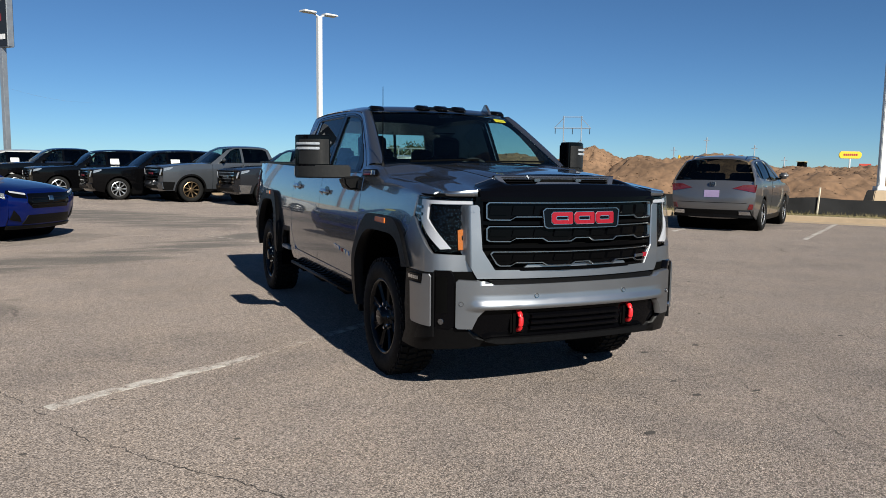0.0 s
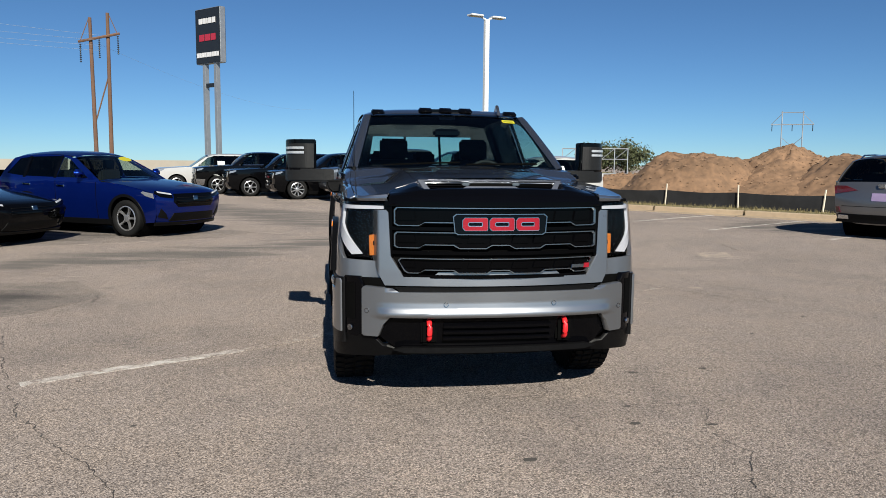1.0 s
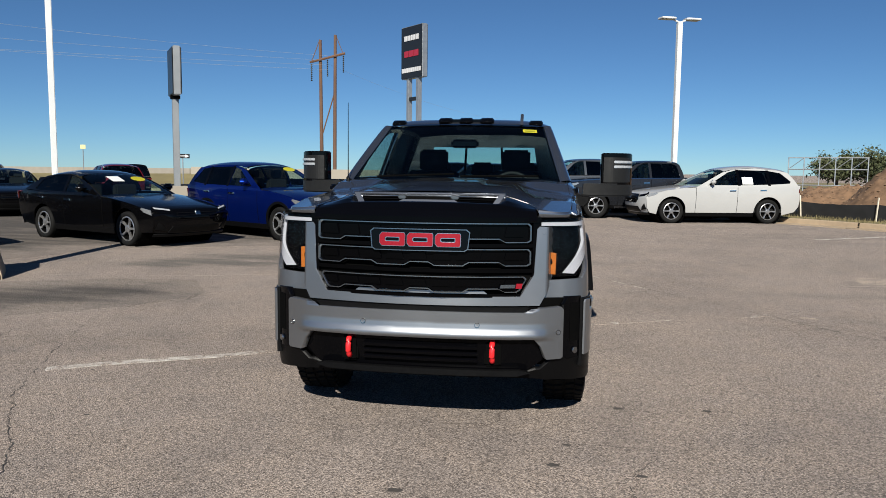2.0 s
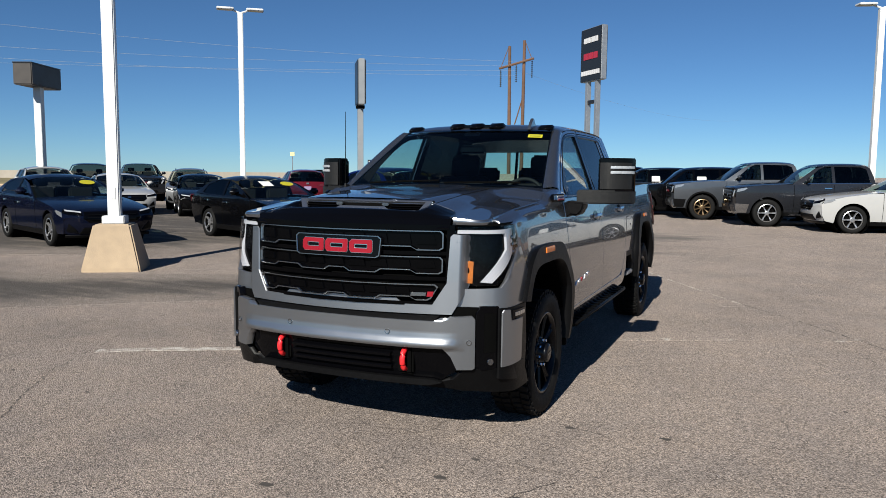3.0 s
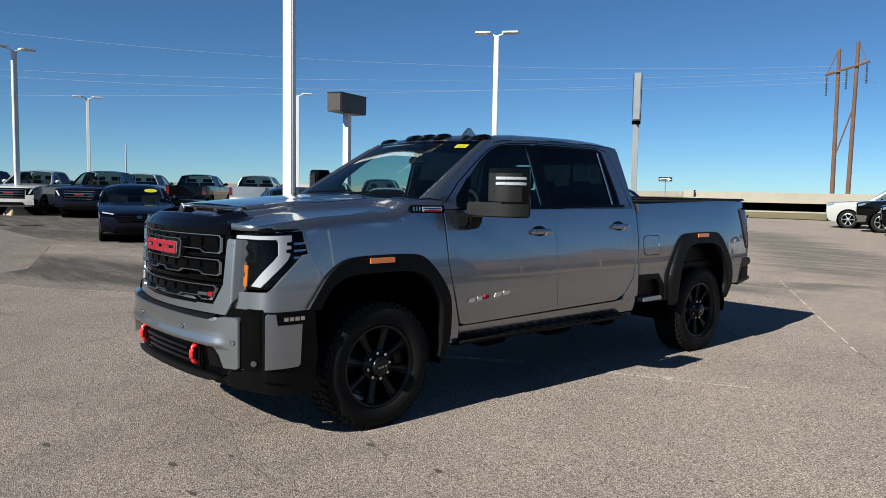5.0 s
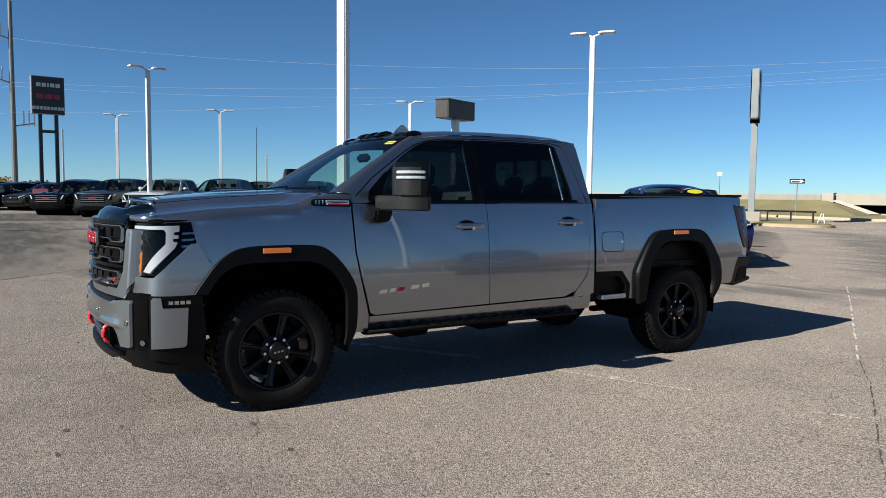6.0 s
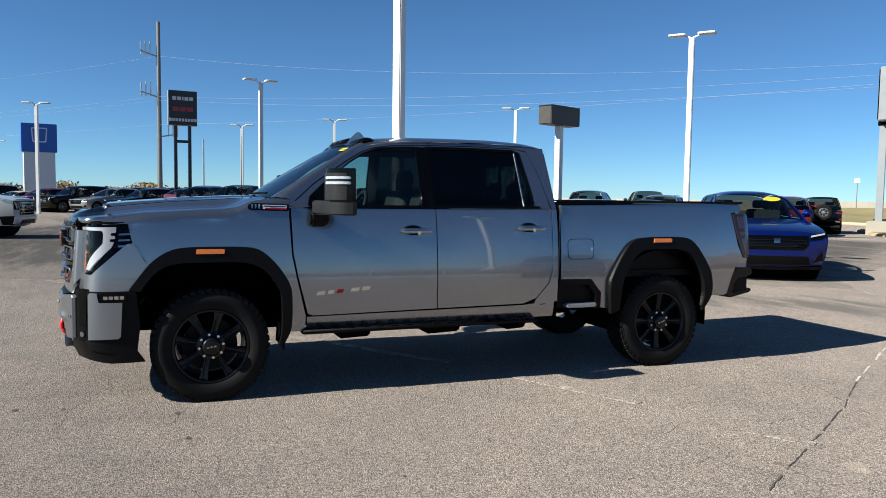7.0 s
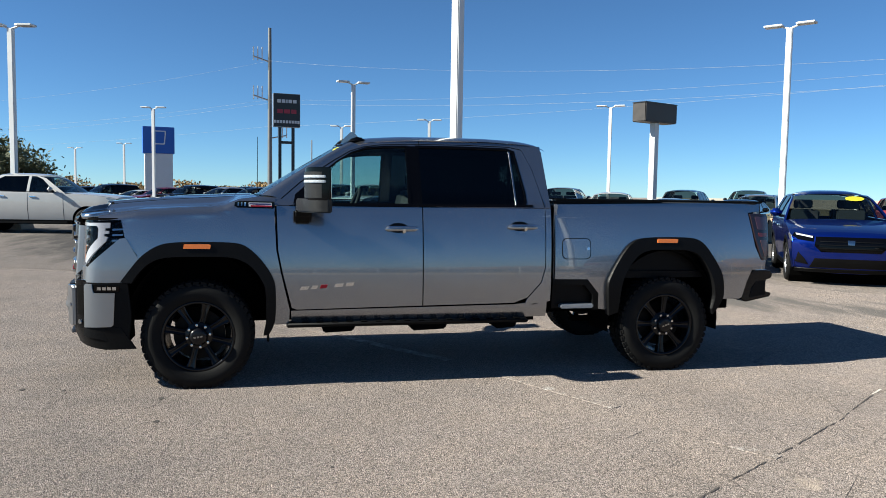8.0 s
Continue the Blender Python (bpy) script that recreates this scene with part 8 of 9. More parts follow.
    # unseen inner blocks, added so that no light leaks through the nose
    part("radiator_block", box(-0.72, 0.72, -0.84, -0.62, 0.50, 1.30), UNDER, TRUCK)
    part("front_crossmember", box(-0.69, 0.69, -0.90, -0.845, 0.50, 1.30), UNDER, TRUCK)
    # bumper
    top = [(0.62, 0.785), (0.66, 0.806), (0.85, 0.815), (0.865, 0.80), (0.865, 0.515), (0.85, 0.505), (0.76, 0.505), (0.725, 0.58), (0.68, 0.628)]
    poly = top + [(-p[0], p[1]) for p in top[::-1]]
    bum = sheet("front_bumper", poly, bumper_at, SILVER_PAINT, TRUCK, (0, -1, 0), step=(0.05, 0.018), thick=0.05, label="bright silver front bumper bar")
    sheet("bumper_top_pad", [(-0.60, 0.770), (0.60, 0.770), (0.645, 0.81), (-0.645, 0.81)], lambda a, z: tuple(Vector(bumper_at(a, 0.75)) + Vector((0, 0.02, z - 0.75))), BLACK_PLASTIC, bum, (0, -1, 0), step=0.1, thick=0.05)
    sheet("gap_shadow", [(-0.90, 0.79), (0.90, 0.79), (0.90, 0.86), (-0.90, 0.86)], lambda a, z: tuple(Vector(bumper_at(a, 0.75)) + Vector((0, 0.07, z - 0.75))), UNDER, bum, (0, -1, 0), step=0.1, thick=0.02)
    for a, z in ((-0.83, 0.665), (-0.335, 0.712), (0.345, 0.712), (0.83, 0.665)):
        disc = arc(a, z, 0.012, 0, 337, 15)
        d = sheet("parking_sensor", disc, bumper_at, SILVER_PAINT, bum, (0, -1, 0), step=0.1, thick=0.01, proud=0.004)
        sheet("sensor_ring", arc(a, z, 0.0155, 0, 337, 15), bumper_at, DARK_CHROME, d, (0, -1, 0), holes=[arc(a, z, 0.0118, 0, 337, 15)], step=0.1, thick=0.004, proud=0.006)
    for s in (1, -1):
        slot = [(s * 0.875, 0.825), (s * 0.905, 0.868), (s * 1.02, 0.868), (s * 1.03, 0.855), (s * 1.03, 0.50), (s * 0.91, 0.495), (s * 0.87, 0.52)]
        sl = sheet("air_slot", slot, lambda a, z: tuple(Vector(bumper_at(a, z)) * 1.0), GLOSS_BLACK, bum, (s, -1, 0), step=0.05, thick=0.05, proud=-0.02, label="gloss black upright air slot")
        # flat near-black sheet gives the slot its recess shade by colour
        sheet("slot_recess", [(s * 0.925, 0.83), (s * 1.005, 0.83), (s * 1.005, 0.60), (s * 0.925, 0.60)], bumper_at, UNDER, sl, (s, -1, 0), step=0.1, thick=0.004, proud=-0.016)
        sheet("fog_lamp", arc(s * 0.965, 0.545, 0.019, 0, 330, 11), bumper_at, DARK_CHROME, sl, (s, -1, 0), step=0.1, thick=0.012, proud=-0.008)
        outer = [(s * 1.035, 0.51), (s * 1.24, 0.515), (s * 1.255, 0.53), (s * 1.268, 0.775), (s * 1.11, 0.775), (s * 1.10, 0.842), (s * 1.05, 0.845), (s * 1.037, 0.83)]
        sheet("bumper_end", outer, bumper_at, SILVER_PAINT, bum, (s, -0.5, 0), step=(0.03, 0.04), thick=0.04, proud=0.006)
        sheet("bumper_end_trim", [(s * 1.02, 0.855), (s * 1.02, 0.44), (s * 1.36, 0.38), (s * 1.385, 0.60), (s * 1.36, 0.85)], bumper_at, BLACK_PLASTIC, bum, (s, -0.5, 0), step=0.05, thick=0.03, proud=-0.006)
        plate = sheet("size_badge", [(s * 1.12, 0.79), (s * 1.30, 0.785), (s * 1.30, 0.832), (s * 1.12, 0.837)], bumper_at, GLOSS_BLACK, bum, (s, -0.5, 0), step=0.06, thick=0.012, proud=0.008)
        for k in range(4):
            a0 = s * (1.145 + k * 0.036)
            sheet("badge_block", [(a0, 0.80), (a0 + s * 0.027, 0.799), (a0 + s * 0.027, 0.822), (a0, 0.823)], bumper_at, CHROME, plate, (s, -0.5, 0), step=0.06, thick=0.004, proud=0.012)
        chin = [(s * 0.0, 0.405), (s * 0.62, 0.405), (s * 0.72, 0.435), (s * 0.80, 0.505), (s * 1.03, 0.50), (s * 1.28, 0.51), (s * 1.33, 0.34), (s * 1.10, 0.335), (s * 0.85, 0.36), (s * 0.5, 0.375), (s * 0.0, 0.375)]
        sheet("chin", chin, lambda a, z: tuple(Vector(bumper_at(a, z)) + Vector((0, 0.03 + (0.5 - z) * 0.35, 0))), BLACK_PLASTIC, bum, (s * 0.3, -1, -0.2), step=0.06, thick=0.03)
    mouth = [(-0.735, 0.585), (-0.69, 0.632), (0.69, 0.632), (0.735, 0.585), (0.75, 0.50), (0.63, 0.415), (-0.63, 0.415), (-0.75, 0.50)]
    mo = sheet("lower_grille", mouth, lambda a, z: tuple(Vector(bumper_at(a, 0.55)) + Vector((0, 0.045 + (0.63 - z) * 0.22, z - 0.55))), GLOSS_BLACK, bum, (0, -1, 0), step=0.06, thick=0.03, label="gloss black lower grille")
    for k, z in enumerate((0.478, 0.518, 0.558)):
        sheet("lower_slat", [(-0.345, z), (0.345, z), (0.345, z + 0.016), (-0.345, z + 0.016)], lambda a, z: tuple(Vector(bumper_at(a, 0.55)) + Vector((0, 0.012 + (0.63 - z) * 0.22, z - 0.55))), GLOSS_BLACK, mo, (0, -1, 0), step=0.15, thick=0.03)
    sheet("lower_lip", [(-0.66, 0.418), (-0.58, 0.400), (0.58, 0.400), (0.66, 0.418), (0.60, 0.432), (-0.60, 0.432)], lambda a, z: tuple(Vector(bumper_at(a, 0.55)) + Vector((0, 0.03, z - 0.55))), BLACK_PLASTIC, mo, (0, -1, 0), step=0.1, thick=0.05)
    for s in (1, -1):
        ux = s * 0.432
        pts = [(ux, -0.95, 0.598), (ux, -1.005, 0.604), (ux, -1.042, 0.588), (ux, -1.056, 0.545), (ux, -1.042, 0.500), (ux, -1.005, 0.484), (ux, -0.95, 0.490)]
        line = densify(pts, 4)
        part("tow_hook", tube(line, 0.017, 10), RED_PAINT, bum, "bright red tow hook", smooth=True)
        part("hook_mount", box(ux - 0.05, ux + 0.05, -1.02, -0.98, 0.455, 0.625, 0.012), UNDER, bum)


build_front()


MIRROR_GREY = mat("dark_mirror_plastic", (0.012, 0.012, 0.012), 0.40, 0, spec=0.28, vary=0.12, scale=40, bump=0.1, bump_scale=250)


MIRROR_LAMP = mat("clear_lamp_strip", (0.46, 0.47, 0.49), 0.25, 0.4, coat=0.5, vary=0.3, scale=60)


def build_mirrors():
    for s in (1, -1):
        face_line = densify([(1.150, 0.825, 0), (1.235, 0.820, 0), (1.320, 0.862, 0), (1.372, 0.925, 0), (1.396, 0.985, 0)], 5)
        face_line = [(p[0], p[1]) for p in face_line]
        m = part("tow_mirror", prism([(1.140, 0.965), (1.138, 0.85)] + face_line + [(1.385, 1.005), (1.20, 0.995)], "z", 1.485, 1.760, 0.026, 3), GLOSS_BLACK, TRUCK, "black tow mirror head", smooth=False)
        arm_line = [(p[0], p[1]) for p in densify([(0.995, 0.752, 0), (1.10, 0.765, 0), (1.225, 0.800, 0), (1.320, 0.852, 0), (1.376, 0.915, 0), (1.402, 0.985, 0)], 5)]
        lower = part("mirror_arm", prism(arm_line + [(1.39, 1.012), (1.18, 0.995), (0.995, 0.86)], "z", 1.412, 1.518, 0.014, 2), MIRROR_GREY, m, "dark grey moulded mirror arm")
        shell = [p for p in face_line if 1.16 < p[0] < 1.385]
        face = part("mirror_shell", prism([(x - 0.004, y - 0.008) for x, y in shell] + [(x, y + 0.01) for x, y in shell[::-1]], "z", 1.525, 1.725, 0.004), MIRROR_GREY, m)
        strip_line = [p for p in face_line if 1.225 < p[0] < 1.390]
        for z in (1.640, 1.678):
            part("mirror_lamp", prism([(x + 0.004, y - 0.016) for x, y in strip_line] + [(x, y) for x, y in strip_line[::-1]], "z", z, z + 0.021, 0.003), MIRROR_LAMP, m, "white mirror light strip")
        part("mirror_glass", prism([(1.16, 1.53), (1.37, 1.53), (1.37, 1.735), (1.16, 1.735)], "y", 1.004, 1.007), mat("mirror_silver", (0.8, 0.8, 0.8), 0.03, 1.0, vary=0.01), m, "mirror glass")
        foot = part("mirror_foot", prism([(0.915, 1.325), (1.01, 1.315), (1.055, 1.36), (1.065, 1.425), (0.92, 1.435)], "y", 0.735, 0.875, 0.018, 3), BLACK_PLASTIC, m, "black mirror foot on the door")
        if s < 0:
            for o in (m, lower, face, foot, *[c for c in m.children if c.name.startswith(("mirror_lamp", "mirror_glass"))]):
                o.data.transform(Matrix.Diagonal((-1, 1, 1, 1)))
                o.data.flip_normals()


build_mirrors()


def build_low():
    # running boards
    for s in (1, -1):
        rb = part("running_board", prism([(s * 0.86, 0.48), (s * 0.93, 0.465), (s * 1.03, 0.478), (s * 1.05, 0.495), (s * 1.045, 0.512), (s * 0.95, 0.516), (s * 0.86, 0.51)], "y", 0.68, 2.72, 0.012, 2), BLACK_PLASTIC, TRUCK, "black running board", smooth=True)
        for k in range(16):
            y0 = 0.80 + k * 0.12
            part("tread_rib", box(min(s * 0.95, s * 1.03), max(s * 0.95, s * 1.03), y0, y0 + 0.05, 0.512, 0.520), UNDER, rb)
        for y0, y1 in ((0.98, 1.22), (1.72, 2.0), (2.45, 2.62)):
            part("board_bracket", prism([(y0, 0.42), (y1, 0.43), (y1 + 0.03, 0.50), (y0 - 0.03, 0.50)], "x", s * 0.72 if s > 0 else s * 0.98, s * 0.98 if s > 0 else s * 0.72, 0.01), UNDER, rb)
    # chassis, every part near-zero black with the underbody's shade in the colour
    ch = thing("chassis", "", "")
    ch.parent = TRUCK
    for s in (1, -1):
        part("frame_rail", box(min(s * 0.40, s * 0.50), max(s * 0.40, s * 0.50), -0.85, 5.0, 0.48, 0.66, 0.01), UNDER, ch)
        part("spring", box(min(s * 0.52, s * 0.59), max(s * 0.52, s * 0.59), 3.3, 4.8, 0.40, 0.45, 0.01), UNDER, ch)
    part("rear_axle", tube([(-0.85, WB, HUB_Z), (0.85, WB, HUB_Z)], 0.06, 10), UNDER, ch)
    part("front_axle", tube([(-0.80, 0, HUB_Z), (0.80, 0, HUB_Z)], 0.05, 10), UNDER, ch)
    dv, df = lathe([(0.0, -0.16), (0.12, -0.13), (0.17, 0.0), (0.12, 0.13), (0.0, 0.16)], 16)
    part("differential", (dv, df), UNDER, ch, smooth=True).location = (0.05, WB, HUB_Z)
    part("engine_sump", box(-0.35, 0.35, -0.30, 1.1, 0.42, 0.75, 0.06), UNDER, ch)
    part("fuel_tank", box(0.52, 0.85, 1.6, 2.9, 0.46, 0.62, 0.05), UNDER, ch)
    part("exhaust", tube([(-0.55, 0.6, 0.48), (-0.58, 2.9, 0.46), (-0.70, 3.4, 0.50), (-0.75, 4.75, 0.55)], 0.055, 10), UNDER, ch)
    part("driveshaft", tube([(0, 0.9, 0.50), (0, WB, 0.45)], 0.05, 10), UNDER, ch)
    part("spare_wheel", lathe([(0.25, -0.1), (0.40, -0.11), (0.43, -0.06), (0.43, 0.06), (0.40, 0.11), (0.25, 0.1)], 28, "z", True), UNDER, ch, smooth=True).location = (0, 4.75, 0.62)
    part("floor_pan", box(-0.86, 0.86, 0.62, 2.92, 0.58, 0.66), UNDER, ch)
    # bed
    part("bed_floor", box(-0.90, 0.90, 2.99, 5.0, 0.84, 0.90), BLACK_PLASTIC, TRUCK)
    part("bed_bulkhead", box(-0.93, 0.93, 2.975, 3.01, 0.66, 1.50, 0.01), GREY_PAINT, TRUCK)
    for s in (1, -1):
        part("bed_liner", box(min(s * 0.84, s * 0.87), max(s * 0.84, s * 0.87), 2.99, 5.0, 0.88, 1.52), BLACK_PLASTIC, TRUCK)
    part("gap_seal", box(-0.90, 0.90, 2.94, 2.965, 0.62, 1.44), UNDER, TRUCK)
    tg = sheet("tailgate", [(-0.86, 0.80), (0.86, 0.80), (0.88, 1.00), (0.88, 1.50), (0.86, 1.53), (-0.86, 1.53), (-0.88, 1.50), (-0.88, 1.0)], lambda x, z: (x, 5.06 + 0.02 * math.sin((z - 0.8) * 4) - 0.03 * (x / 0.88) ** 4, z), GREY_PAINT, TRUCK, (0, 1, 0), step=0.1, thick=0.06)
    part("tailgate_handle", box(-0.16, 0.16, 5.07, 5.10, 1.30, 1.37, 0.01), BLACK_PLASTIC, tg)
    part("tailgate_cap", box(-0.87, 0.87, 5.0, 5.085, 1.528, 1.548, 0.006), BLACK_PLASTIC, tg)
    # rear bumper
    for s in (1, -1):
        e = part("rear_bumper_end", prism([(4.832, 0.64), (4.89, 0.607), (5.150, 0.657), (5.162, 0.690), (5.092, 0.705), (5.092, 0.812), (5.158, 0.832), (5.162, 0.880), (5.13, 0.905), (4.955, 0.905), (4.885, 0.86), (4.838, 0.77)], "x", min(s * 0.70, s * 0.955), max(s * 0.70, s * 0.955), 0.010, 2), WHEEL_BLACK, TRUCK, "black rear bumper end with a corner step")
        sheet("bumper_insert", [(4.925, 0.65), (5.085, 0.675), (5.085, 0.808), (4.99, 0.802), (4.945, 0.74)], lambda y, z, s=s: (s * 0.957, y, z), BLACK_PLASTIC, e, (s, 0, 0), step=0.1, thick=0.02, proud=0.004)
        part("corner_step", box(min(s * 0.60, s * 0.94), max(s * 0.60, s * 0.94), 5.08, 5.165, 0.658, 0.686, 0.01), BLACK_PLASTIC, e)
    part("rear_bumper", box(-0.70, 0.70, 4.98, 5.16, 0.63, 0.90, 0.03), CHROME, TRUCK)
    # door lettering stands as plain blocks
    for s in (1, -1):
        y0 = 0.775
        for k, (w, m) in enumerate(((0.085, CHROME), (0.07, CHROME), (0.075, RED_CHROME), (0.035, None), (0.09, CHROME), (0.085, CHROME))):
            if m:
                z0 = 0.778 + 0.037 * (y0 - 0.775) / 0.48
                sheet("door_badge", [(y0 + 0.01, z0), (y0 + w - 0.012, z0 + 0.004), (y0 + w, z0 + 0.032), (y0 + 0.022, z0 + 0.030)], lambda y, z, s=s: (s * bodyx(y, z), y, z), m, TRUCK, (s, 0, 0), step=0.1, thick=0.006, proud=0.006)
            y0 += w + 0.002


build_low()


def truck_wheel():
    """One wheel with block tread, eight paired spokes, eight nuts and a cap; its face looks to +x."""
    w = new("wheel")
    w.parent = TRUCK
    h, r, rr = 0.1425, TYRE_R - 0.012, 0.268
    prof = [(rr, -h * 0.72), (rr + 0.012, -h * 0.86), (rr + 0.05, -h * 0.97), (r * 0.86, -h * 1.0), (r * 0.945, -h * 0.93), (r * 0.985, -h * 0.80), (r, -h * 0.5), (r, h * 0.5), (r * 0.985, h * 0.80), (r * 0.945, h * 0.93),
            (r * 0.86, h * 1.0), (r * 0.80, h * 1.005), (rr + 0.05, h * 0.97), (rr + 0.022, h * 0.93), (rr + 0.012, h * 0.86), (rr, h * 0.72)]
    tyre = part("tyre", lathe(prof, 72), RUBBER, w, "black all-terrain tyre", smooth=True)
    verts, faces = [], []
    rnd = random.Random(2)

    def block(a0, a1, x0, x1, r0, r1, skew=0.0):
        k = len(verts)
        for rad, e in ((r0, 0.0), (r1, 0.10)):
            for a, x, sk in ((a0 + (a1 - a0) * e, x0, 0), (a1 - (a1 - a0) * e, x0, 0), (a1 - (a1 - a0) * e, x1, skew), (a0 + (a1 - a0) * e, x1, skew)):
                verts.append((x, rad * math.cos(a + sk), rad * math.sin(a + sk)))
        for f in ((4, 5, 6, 7), (0, 1, 5, 4), (1, 2, 6, 5), (2, 3, 7, 6), (3, 0, 4, 7)):
            faces.append(tuple(k + i for i in f))

    n = 46
    for i in range(n):
        a = 2 * math.pi * i / n
        d = 2 * math.pi / n
        block(a + 0.05 * d, a + 0.88 * d, h * 0.52, h * 0.86, r * 0.975, TYRE_R - 0.001, 0.02)
        block(a + 0.30 * d, a + 1.02 * d, -h * 0.86, -h * 0.52, r * 0.975, TYRE_R - 0.001, 0.02)
        block(a + 0.10 * d, a + 0.85 * d, h * 0.06, h * 0.46, r * 0.985, TYRE_R, -0.035)
        block(a + 0.45 * d, a + 1.2 * d, -h * 0.46, -h * 0.06, r * 0.985, TYRE_R, -0.035)
        block(a + 0.10 * d, a + (0.70 if i % 2 else 0.56) * d, h * 0.84, h * (0.925 if i % 2 else 0.915), r * (0.93 if i % 2 else 0.955), r * 0.985)
        block(a + 0.10 * d, a + 0.55 * d, -h * 0.98, -h * 0.84, r * 0.92, r * 0.988)
    part("tread", (verts, faces), RUBBER, tyre)
    rim = part("rim", lathe([(rr + 0.014, h * 0.80), (rr + 0.012, h * 0.88), (rr - 0.004, h * 0.88), (rr - 0.014, h * 0.70), (rr - 0.022, h * 0.2), (rr - 0.03, -h * 0.7)], 56), WHEEL_BLACK, w, "satin black rim", smooth=True)
    for i in range(8):
        a = 360 / 8 * (i + 0.5)
        bm = bmesh.new()
        secs = []
        for rad, hw, xt, dp in ((0.070, 0.032, h * 0.62, 0.05), (0.11, 0.024, h * 0.66, 0.05), (0.17, 0.024, h * 0.70, 0.05), (0.225, 0.029, h * 0.74, 0.05), (0.262, 0.038, h * 0.78, 0.05)):
            secs.append([bm.verts.new((x, rad, k)) for x, k in ((xt - dp, -hw), (xt - 0.006, -hw), (xt, -hw * 0.72), (xt - 0.010, -hw * 0.22), (xt - 0.010, hw * 0.22), (xt, hw * 0.72), (xt - 0.006, hw), (xt - dp, hw))])
        for p, q in zip(secs, secs[1:]):
            for k in range(7):
                bm.faces.new((p[k], q[k], q[k + 1], p[k + 1]))
        bmesh.ops.recalc_face_normals(bm, faces=bm.faces)
        sp = part("spoke", bm, WHEEL_BLACK, rim)
        sp.rotation_euler = (radians(a), 0, 0)
    part("hub", lathe([(0.115, h * 0.35), (0.112, h * 0.58), (0.10, h * 0.64), (0.068, h * 0.66), (0.066, h * 0.95), (0.060, h * 1.04), (0.045, h * 1.07), (0.0, h * 1.08)], 32), WHEEL_BLACK, rim, smooth=True)
    for i in range(8):
        a = 2 * math.pi * i / 8
        nut = part("wheel_nut", lathe([(0.0135, h * 0.60), (0.0135, h * 0.76), (0.011, h * 0.82), (0.0, h * 0.83)], 6), CHROME, rim, "bright wheel nut")
        nut.location = (0, 0.088 * math.cos(a), 0.088 * math.sin(a))
    for k in range(3):
        part("cap_block", box(h * 1.075, h * 1.095, -0.036 + k * 0.026, -0.016 + k * 0.026, -0.008, 0.008, 0.002), DARK_CHROME, rim)
    # steel disc coloured black to carry the shade inside the wheel
    part("brake_disc", lathe([(0.20, -0.01), (0.20, 0.015), (0.0, 0.016)], 32), BLACK_PLASTIC, w)
    part("brake_caliper", box(-0.05, 0.05, -0.07, 0.07, 0.11, 0.225, 0.02), UNDER, w)
    return w


def copy_part(ob, m):
    made = {}
    for o in (ob, *ob.children_recursive):
        made[o] = o.copy()
        scene.collection.objects.link(made[o])
        made[o].parent = made.get(o.parent, o.parent)
    made[ob].matrix_basis = m
    return made[ob]


first_wheel = truck_wheel()
first_wheel.matrix_basis = pose(0.868, 0, HUB_Z, 9, 0, 0)
copy_part(first_wheel, pose(0.868, WB, HUB_Z, 20, 0, 0))
copy_part(first_wheel, pose(-0.868, 0, HUB_Z, 5, 0, 180))
copy_part(first_wheel, pose(-0.868, WB, HUB_Z, 33, 0, 180))

# ---------------------------------------------------------------- marks on the asphalt
strip("parking_line", (-3.20, -0.02), (-1.76, 0.81), 0.105, WORN_LINE, "worn white parking line beside the truck")
strip("parking_line", (-1.76, 0.81), (-1.10, 1.27), 0.10, FAINT_LINE, "faint rest of a white parking line")
strip("parking_line", (-1.05, 1.29), (0.30, 2.20), 0.10, WORN_LINE, "worn white parking line under the truck")
strip("parking_line", (0.95, 2.52), (2.05, 3.08), 0.10, FAINT_LINE, "faint rest of a white parking line")
strip("parking_line", (2.85, 3.36), (3.25, 3.57), 0.09, FAINT_LINE, "short rest of a white parking line")
strip("parking_line", (-10.4, -3.45), (-7.1, -1.80), 0.10, FAINT_LINE, "faint white parking line on dark asphalt")
strip("parking_line", (-14.0, -5.2), (-10.9, -3.7), 0.10, FAINT_LINE, "faint white parking line on dark asphalt")

crack([(3.95, 2.38), (3.65, 2.83), (3.22, 3.54), (2.64, 4.50), (2.06, 5.32)], 0.022, 1, "long dark pavement joint")
crack([(2.06, 5.32), (1.2, 6.7), (0.42, 7.97), (-1.5, 11.0), (-3.56, 14.1), (-7.5, 20.2), (-14.4, 30.9)], 0.05, 2, "long pale pavement joint", PALE_JOINT)
crack([(1.49, -0.92), (1.25, -1.36), (1.19, -1.65), (1.28, -1.87), (1.08, -2.15), (1.02, -2.40), (0.80, -2.9), (0.9, -3.4)], 0.0124, 3)
crack([(-1.9, -2.2), (-2.29, -1.59), (-2.91, -0.78), (-3.16, -0.24), (-3.55, 0.56), (-3.93, 1.56)], 0.0136, 4)
crack([(1.42, 2.05), (1.73, 2.15), (1.85, 2.43), (2.53, 2.55), (3.03, 2.68), (3.33, 2.76), (3.62, 2.86)], 0.0087, 5)
crack([(1.73, 2.15), (1.53, 2.46), (1.62, 2.8)], 0.0062, 6)
crack([(1.36, 2.12), (1.19, 2.21), (1.10, 2.13)], 0.0062, 7)
crack([(2.53, 2.55), (2.70, 2.75), (2.87, 2.97), (3.33, 2.91), (3.58, 2.89)], 0.0074, 8)
crack([(2.94, 3.02), (3.09, 3.18), (3.01, 3.42), (2.75, 3.7), (2.62, 4.2)], 0.0068, 9)
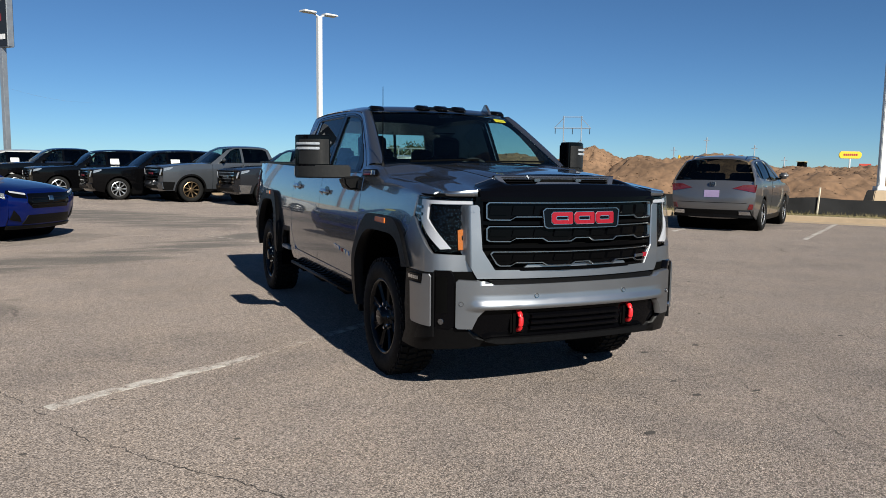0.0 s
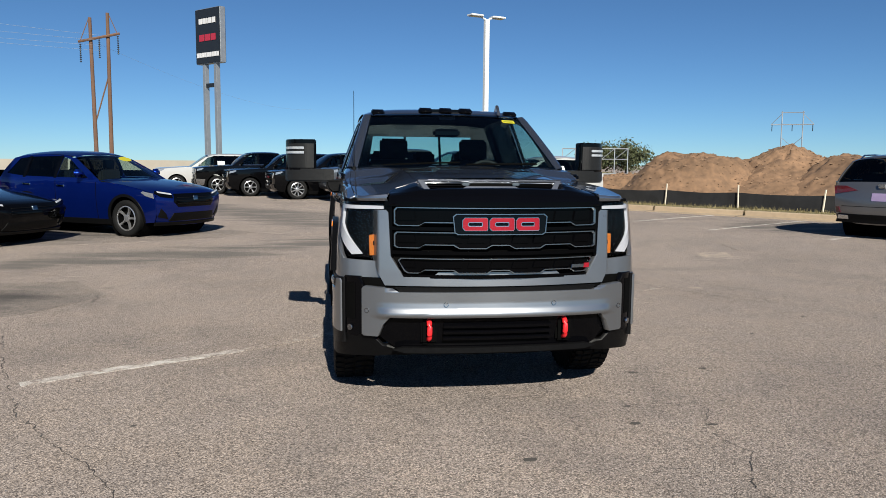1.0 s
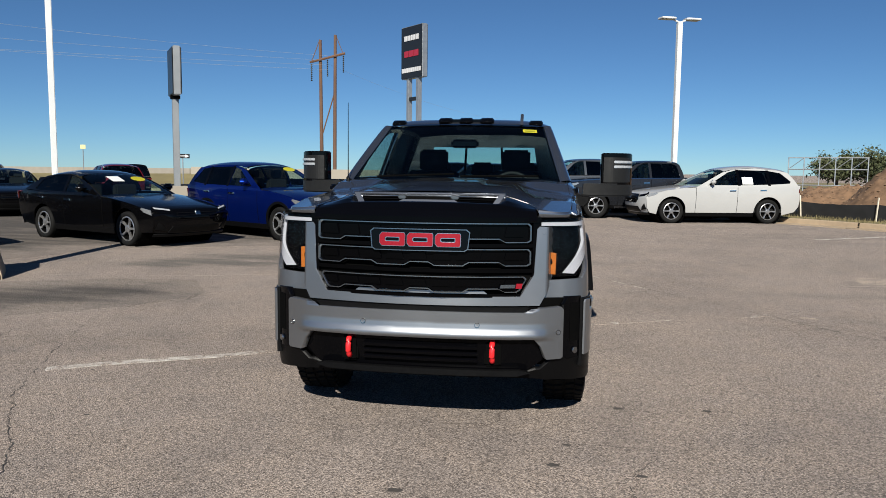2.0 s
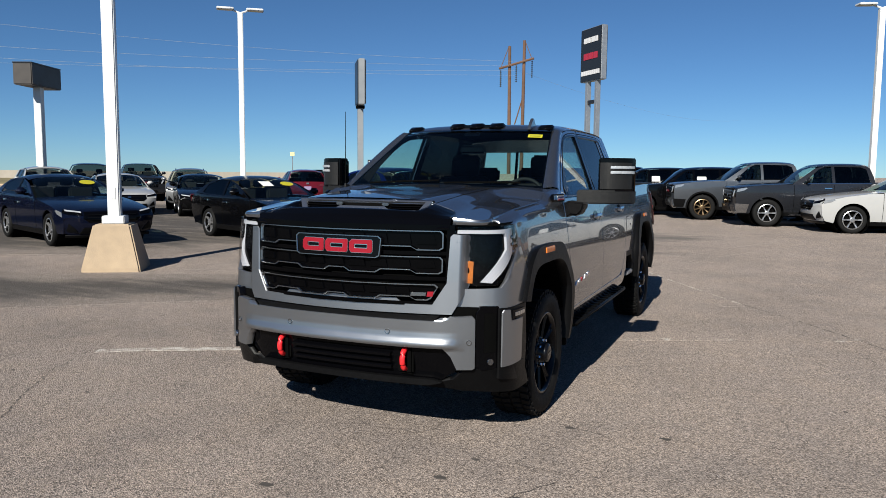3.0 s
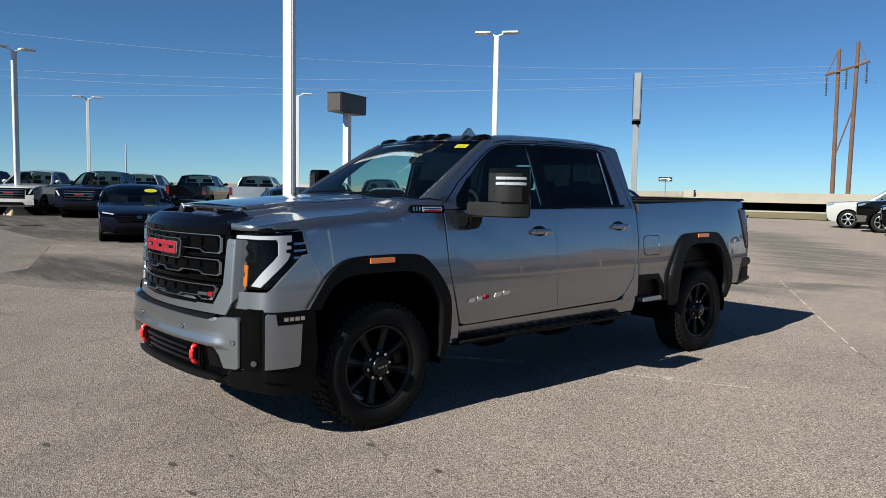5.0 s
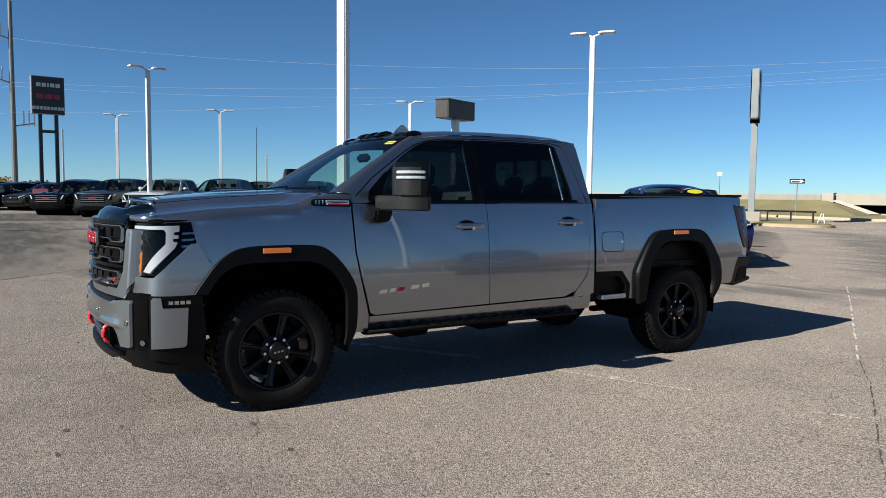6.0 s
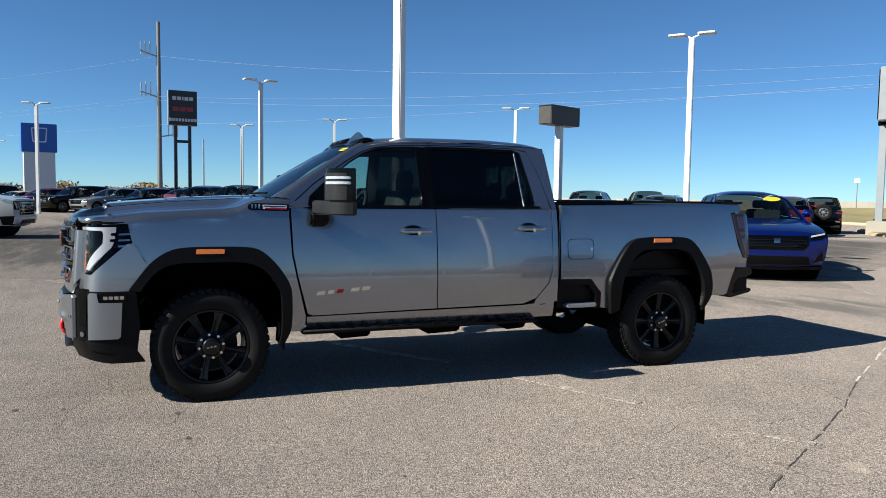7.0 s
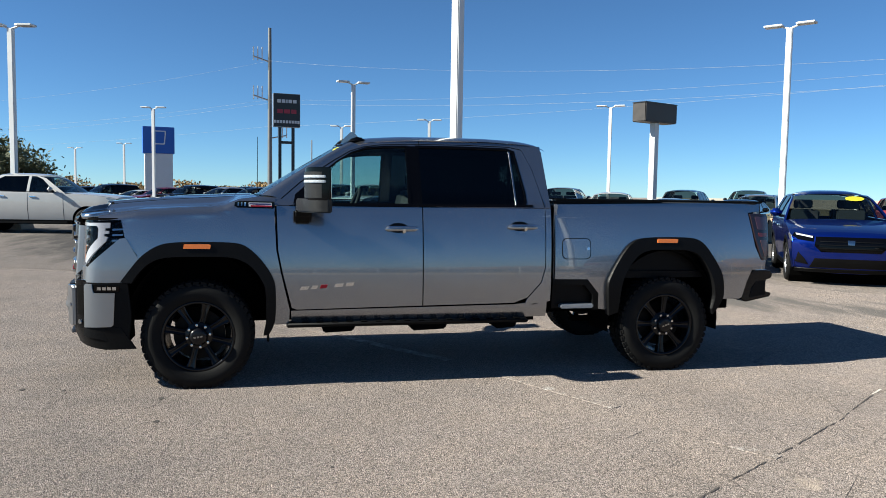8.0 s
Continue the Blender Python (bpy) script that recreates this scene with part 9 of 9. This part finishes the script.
crack([(3.37, 3.76), (3.27, 4.14), (2.95, 4.59), (2.7, 5.2)], 0.0074, 10)
crack([(1.78, 3.30), (1.78, 3.63), (1.68, 4.05), (1.73, 4.38), (1.95, 4.64), (1.85, 5.0)], 0.0074, 11)
crack([(4.1, 3.2), (3.8, 3.9), (3.9, 4.5), (3.5, 5.2)], 0.0074, 12)
crack([(2.2, 3.3), (2.1, 3.9), (2.35, 4.4)], 0.0062, 13)
crack([(-4.6, -0.6), (-4.2, 0.4), (-4.5, 1.3), (-4.1, 2.4)], 0.0099, 14)
crack([(4.2, -1.4), (4.6, -0.6), (4.4, 0.3), (4.8, 1.2)], 0.0062, 15)
crack([(-6.2, -1.6), (-5.0, -0.9), (-3.9, -0.5)], 0.0087, 16)

# darker sealed lanes, repairs and sandy spots, each with its own outline
flat_patch("asphalt_patch", [(-7.6, 3.2), (-6.9, 3.75), (-5.6, 4.5), (-4.3, 4.75), (-3.6, 3.6), (-4.1, 2.6), (-5.5, 1.4), (-7.4, -0.3), (-10.5, -1.6), (-14, -2.2), (-13, 0.4), (-10.7, 2.4)], DARK_ASPHALT, "dark sealed strip of asphalt", "road patch", 0.003, 0.35, 0.9, 0.35)
flat_patch("asphalt_patch", [(-9.4, 5.0), (-8.0, 6.0), (-7.6, 7.4), (-6.3, 8.3), (-4.6, 9.0), (-3.2, 9.7), (-2.4, 11.0), (-5.5, 15.5), (-12, 26), (-34, 20), (-44, 6), (-40, -6), (-22, -2), (-15.0, 1.4)], DARK_ASPHALT, "dark sealed asphalt of the far bays", "road patch", 0.003, 0.5, 1.6, 0.7)
flat_patch("asphalt_patch", [(-3.5, 5.9), (-2.3, 7.2), (-1.5, 8.6), (-2.2, 9.0), (-3.4, 8.0), (-4.6, 6.4), (-4.9, 5.2)], STAIN_ASPHALT, "dark stain on the asphalt", "stain", 0.002, 0.25, 0.6, 0.2)
flat_patch("asphalt_patch", [(-4.0, 3.0), (-3.2, 4.2), (-2.6, 5.4), (-3.1, 5.7), (-3.9, 4.8), (-4.5, 3.6)], STAIN_ASPHALT, "dark stain on the asphalt", "stain", 0.002, 0.25, 0.6, 0.2)
flat_patch("asphalt_patch", [(7.4, 12.0), (11.0, 14.4), (12.6, 12.0), (14.6, 9.0), (12.6, 7.5), (9.0, 9.0)], STAIN_ASPHALT, "dark worn parking bay", "stain", 0.002, 0.3, 0.9, 0.3)
flat_patch("asphalt_patch", [(4.0, 15.6), (6.4, 16.3), (8.4, 16.8), (8.0, 17.6), (5.0, 17.2)], STAIN_ASPHALT, "dark stain before the parked row", "stain", 0.002, 0.3, 0.9, 0.3)
flat_patch("asphalt_patch", [(-6.6, 4.6), (-4.2, 5.2), (-2.0, 6.2), (0.5, 8.5), (2.0, 11.5), (0.0, 15.0), (-2.5, 13.0), (-1.6, 10.4), (-3.4, 9.2), (-6.0, 7.9), (-7.2, 6.4)], STAIN_ASPHALT, "mottled worn stretch of asphalt", "stain", 0.0025, 0.3, 1.2, 0.3)
flat_patch("asphalt_patch", [(-16, 26.5), (-12, 28.5), (-7, 27), (-2, 20), (2.5, 14.5), (1.0, 11.0), (-1.5, 10.0), (-3.5, 11.5), (-6, 16), (-12, 24)], STAIN_ASPHALT, "streaky dark worn stretch of asphalt", "stain", 0.0045, 0.6, 2.0, 0.5)
flat_patch("asphalt_patch", [(-31, -4), (-30, 2), (-15, 2.0), (-9.5, 0.2), (-7.6, -2.0), (-8.2, -4.8), (-17, -8.5), (-26, -9)], DARK_ASPHALT, "dark streaky sealed asphalt of the near lane", "road patch", 0.0055, 0.6, 2.6, 0.6)
for pts in ([(2.36, 2.62), (2.40, 2.88), (2.58, 3.02), (2.72, 2.82), (2.66, 2.50)], [(3.52, 3.02), (3.38, 3.48), (3.58, 3.82), (3.85, 3.5), (3.80, 3.1)], [(1.85, 5.05), (1.62, 5.7), (1.95, 5.6), (2.08, 5.2)],
            [(4.9, 6.0), (5.3, 6.9), (6.1, 7.0), (5.9, 6.1)]):
    flat_patch("sandy_patch", pts, PATCH, "pale sandy patch on the asphalt", "stain", 0.003, 0.1, 0.16, 0.05)
rnd_spot = random.Random(9)
for x, y, r in ((-3.26, -0.81, 0.028), (-2.82, 0.01, 0.022), (0.88, -1.01, 0.036), (0.80, -1.33, 0.05), (0.01, -1.80, 0.06), (1.83, -0.20, 0.045), (1.27, -1.41, 0.04), (1.24, -0.25, 0.05), (2.3, -2.2, 0.03), (3.4, -0.4, 0.04), (3.9, 1.6, 0.035),
                (-1.4, -2.4, 0.03), (2.9, 0.9, 0.025), (4.4, 2.7, 0.04), (-2.2, -1.0, 0.025), (4.6, -0.2, 0.03)):
    n = 11
    pts = [(x + r * 0.75 * math.cos(2 * math.pi * i / n) * rnd_spot.uniform(0.7, 1.2), y + r * 0.42 * math.sin(2 * math.pi * i / n) * rnd_spot.uniform(0.7, 1.2)) for i in range(n)]
    tagged(sheet("oil_spot", pts, lambda a, b: (a, b, ground_z(a, b) + 0.004), CRACK, None, (0, 0, 1), step=0.2, thick=0.006), "small dark oil spot on the asphalt", "stain", kind="structure")
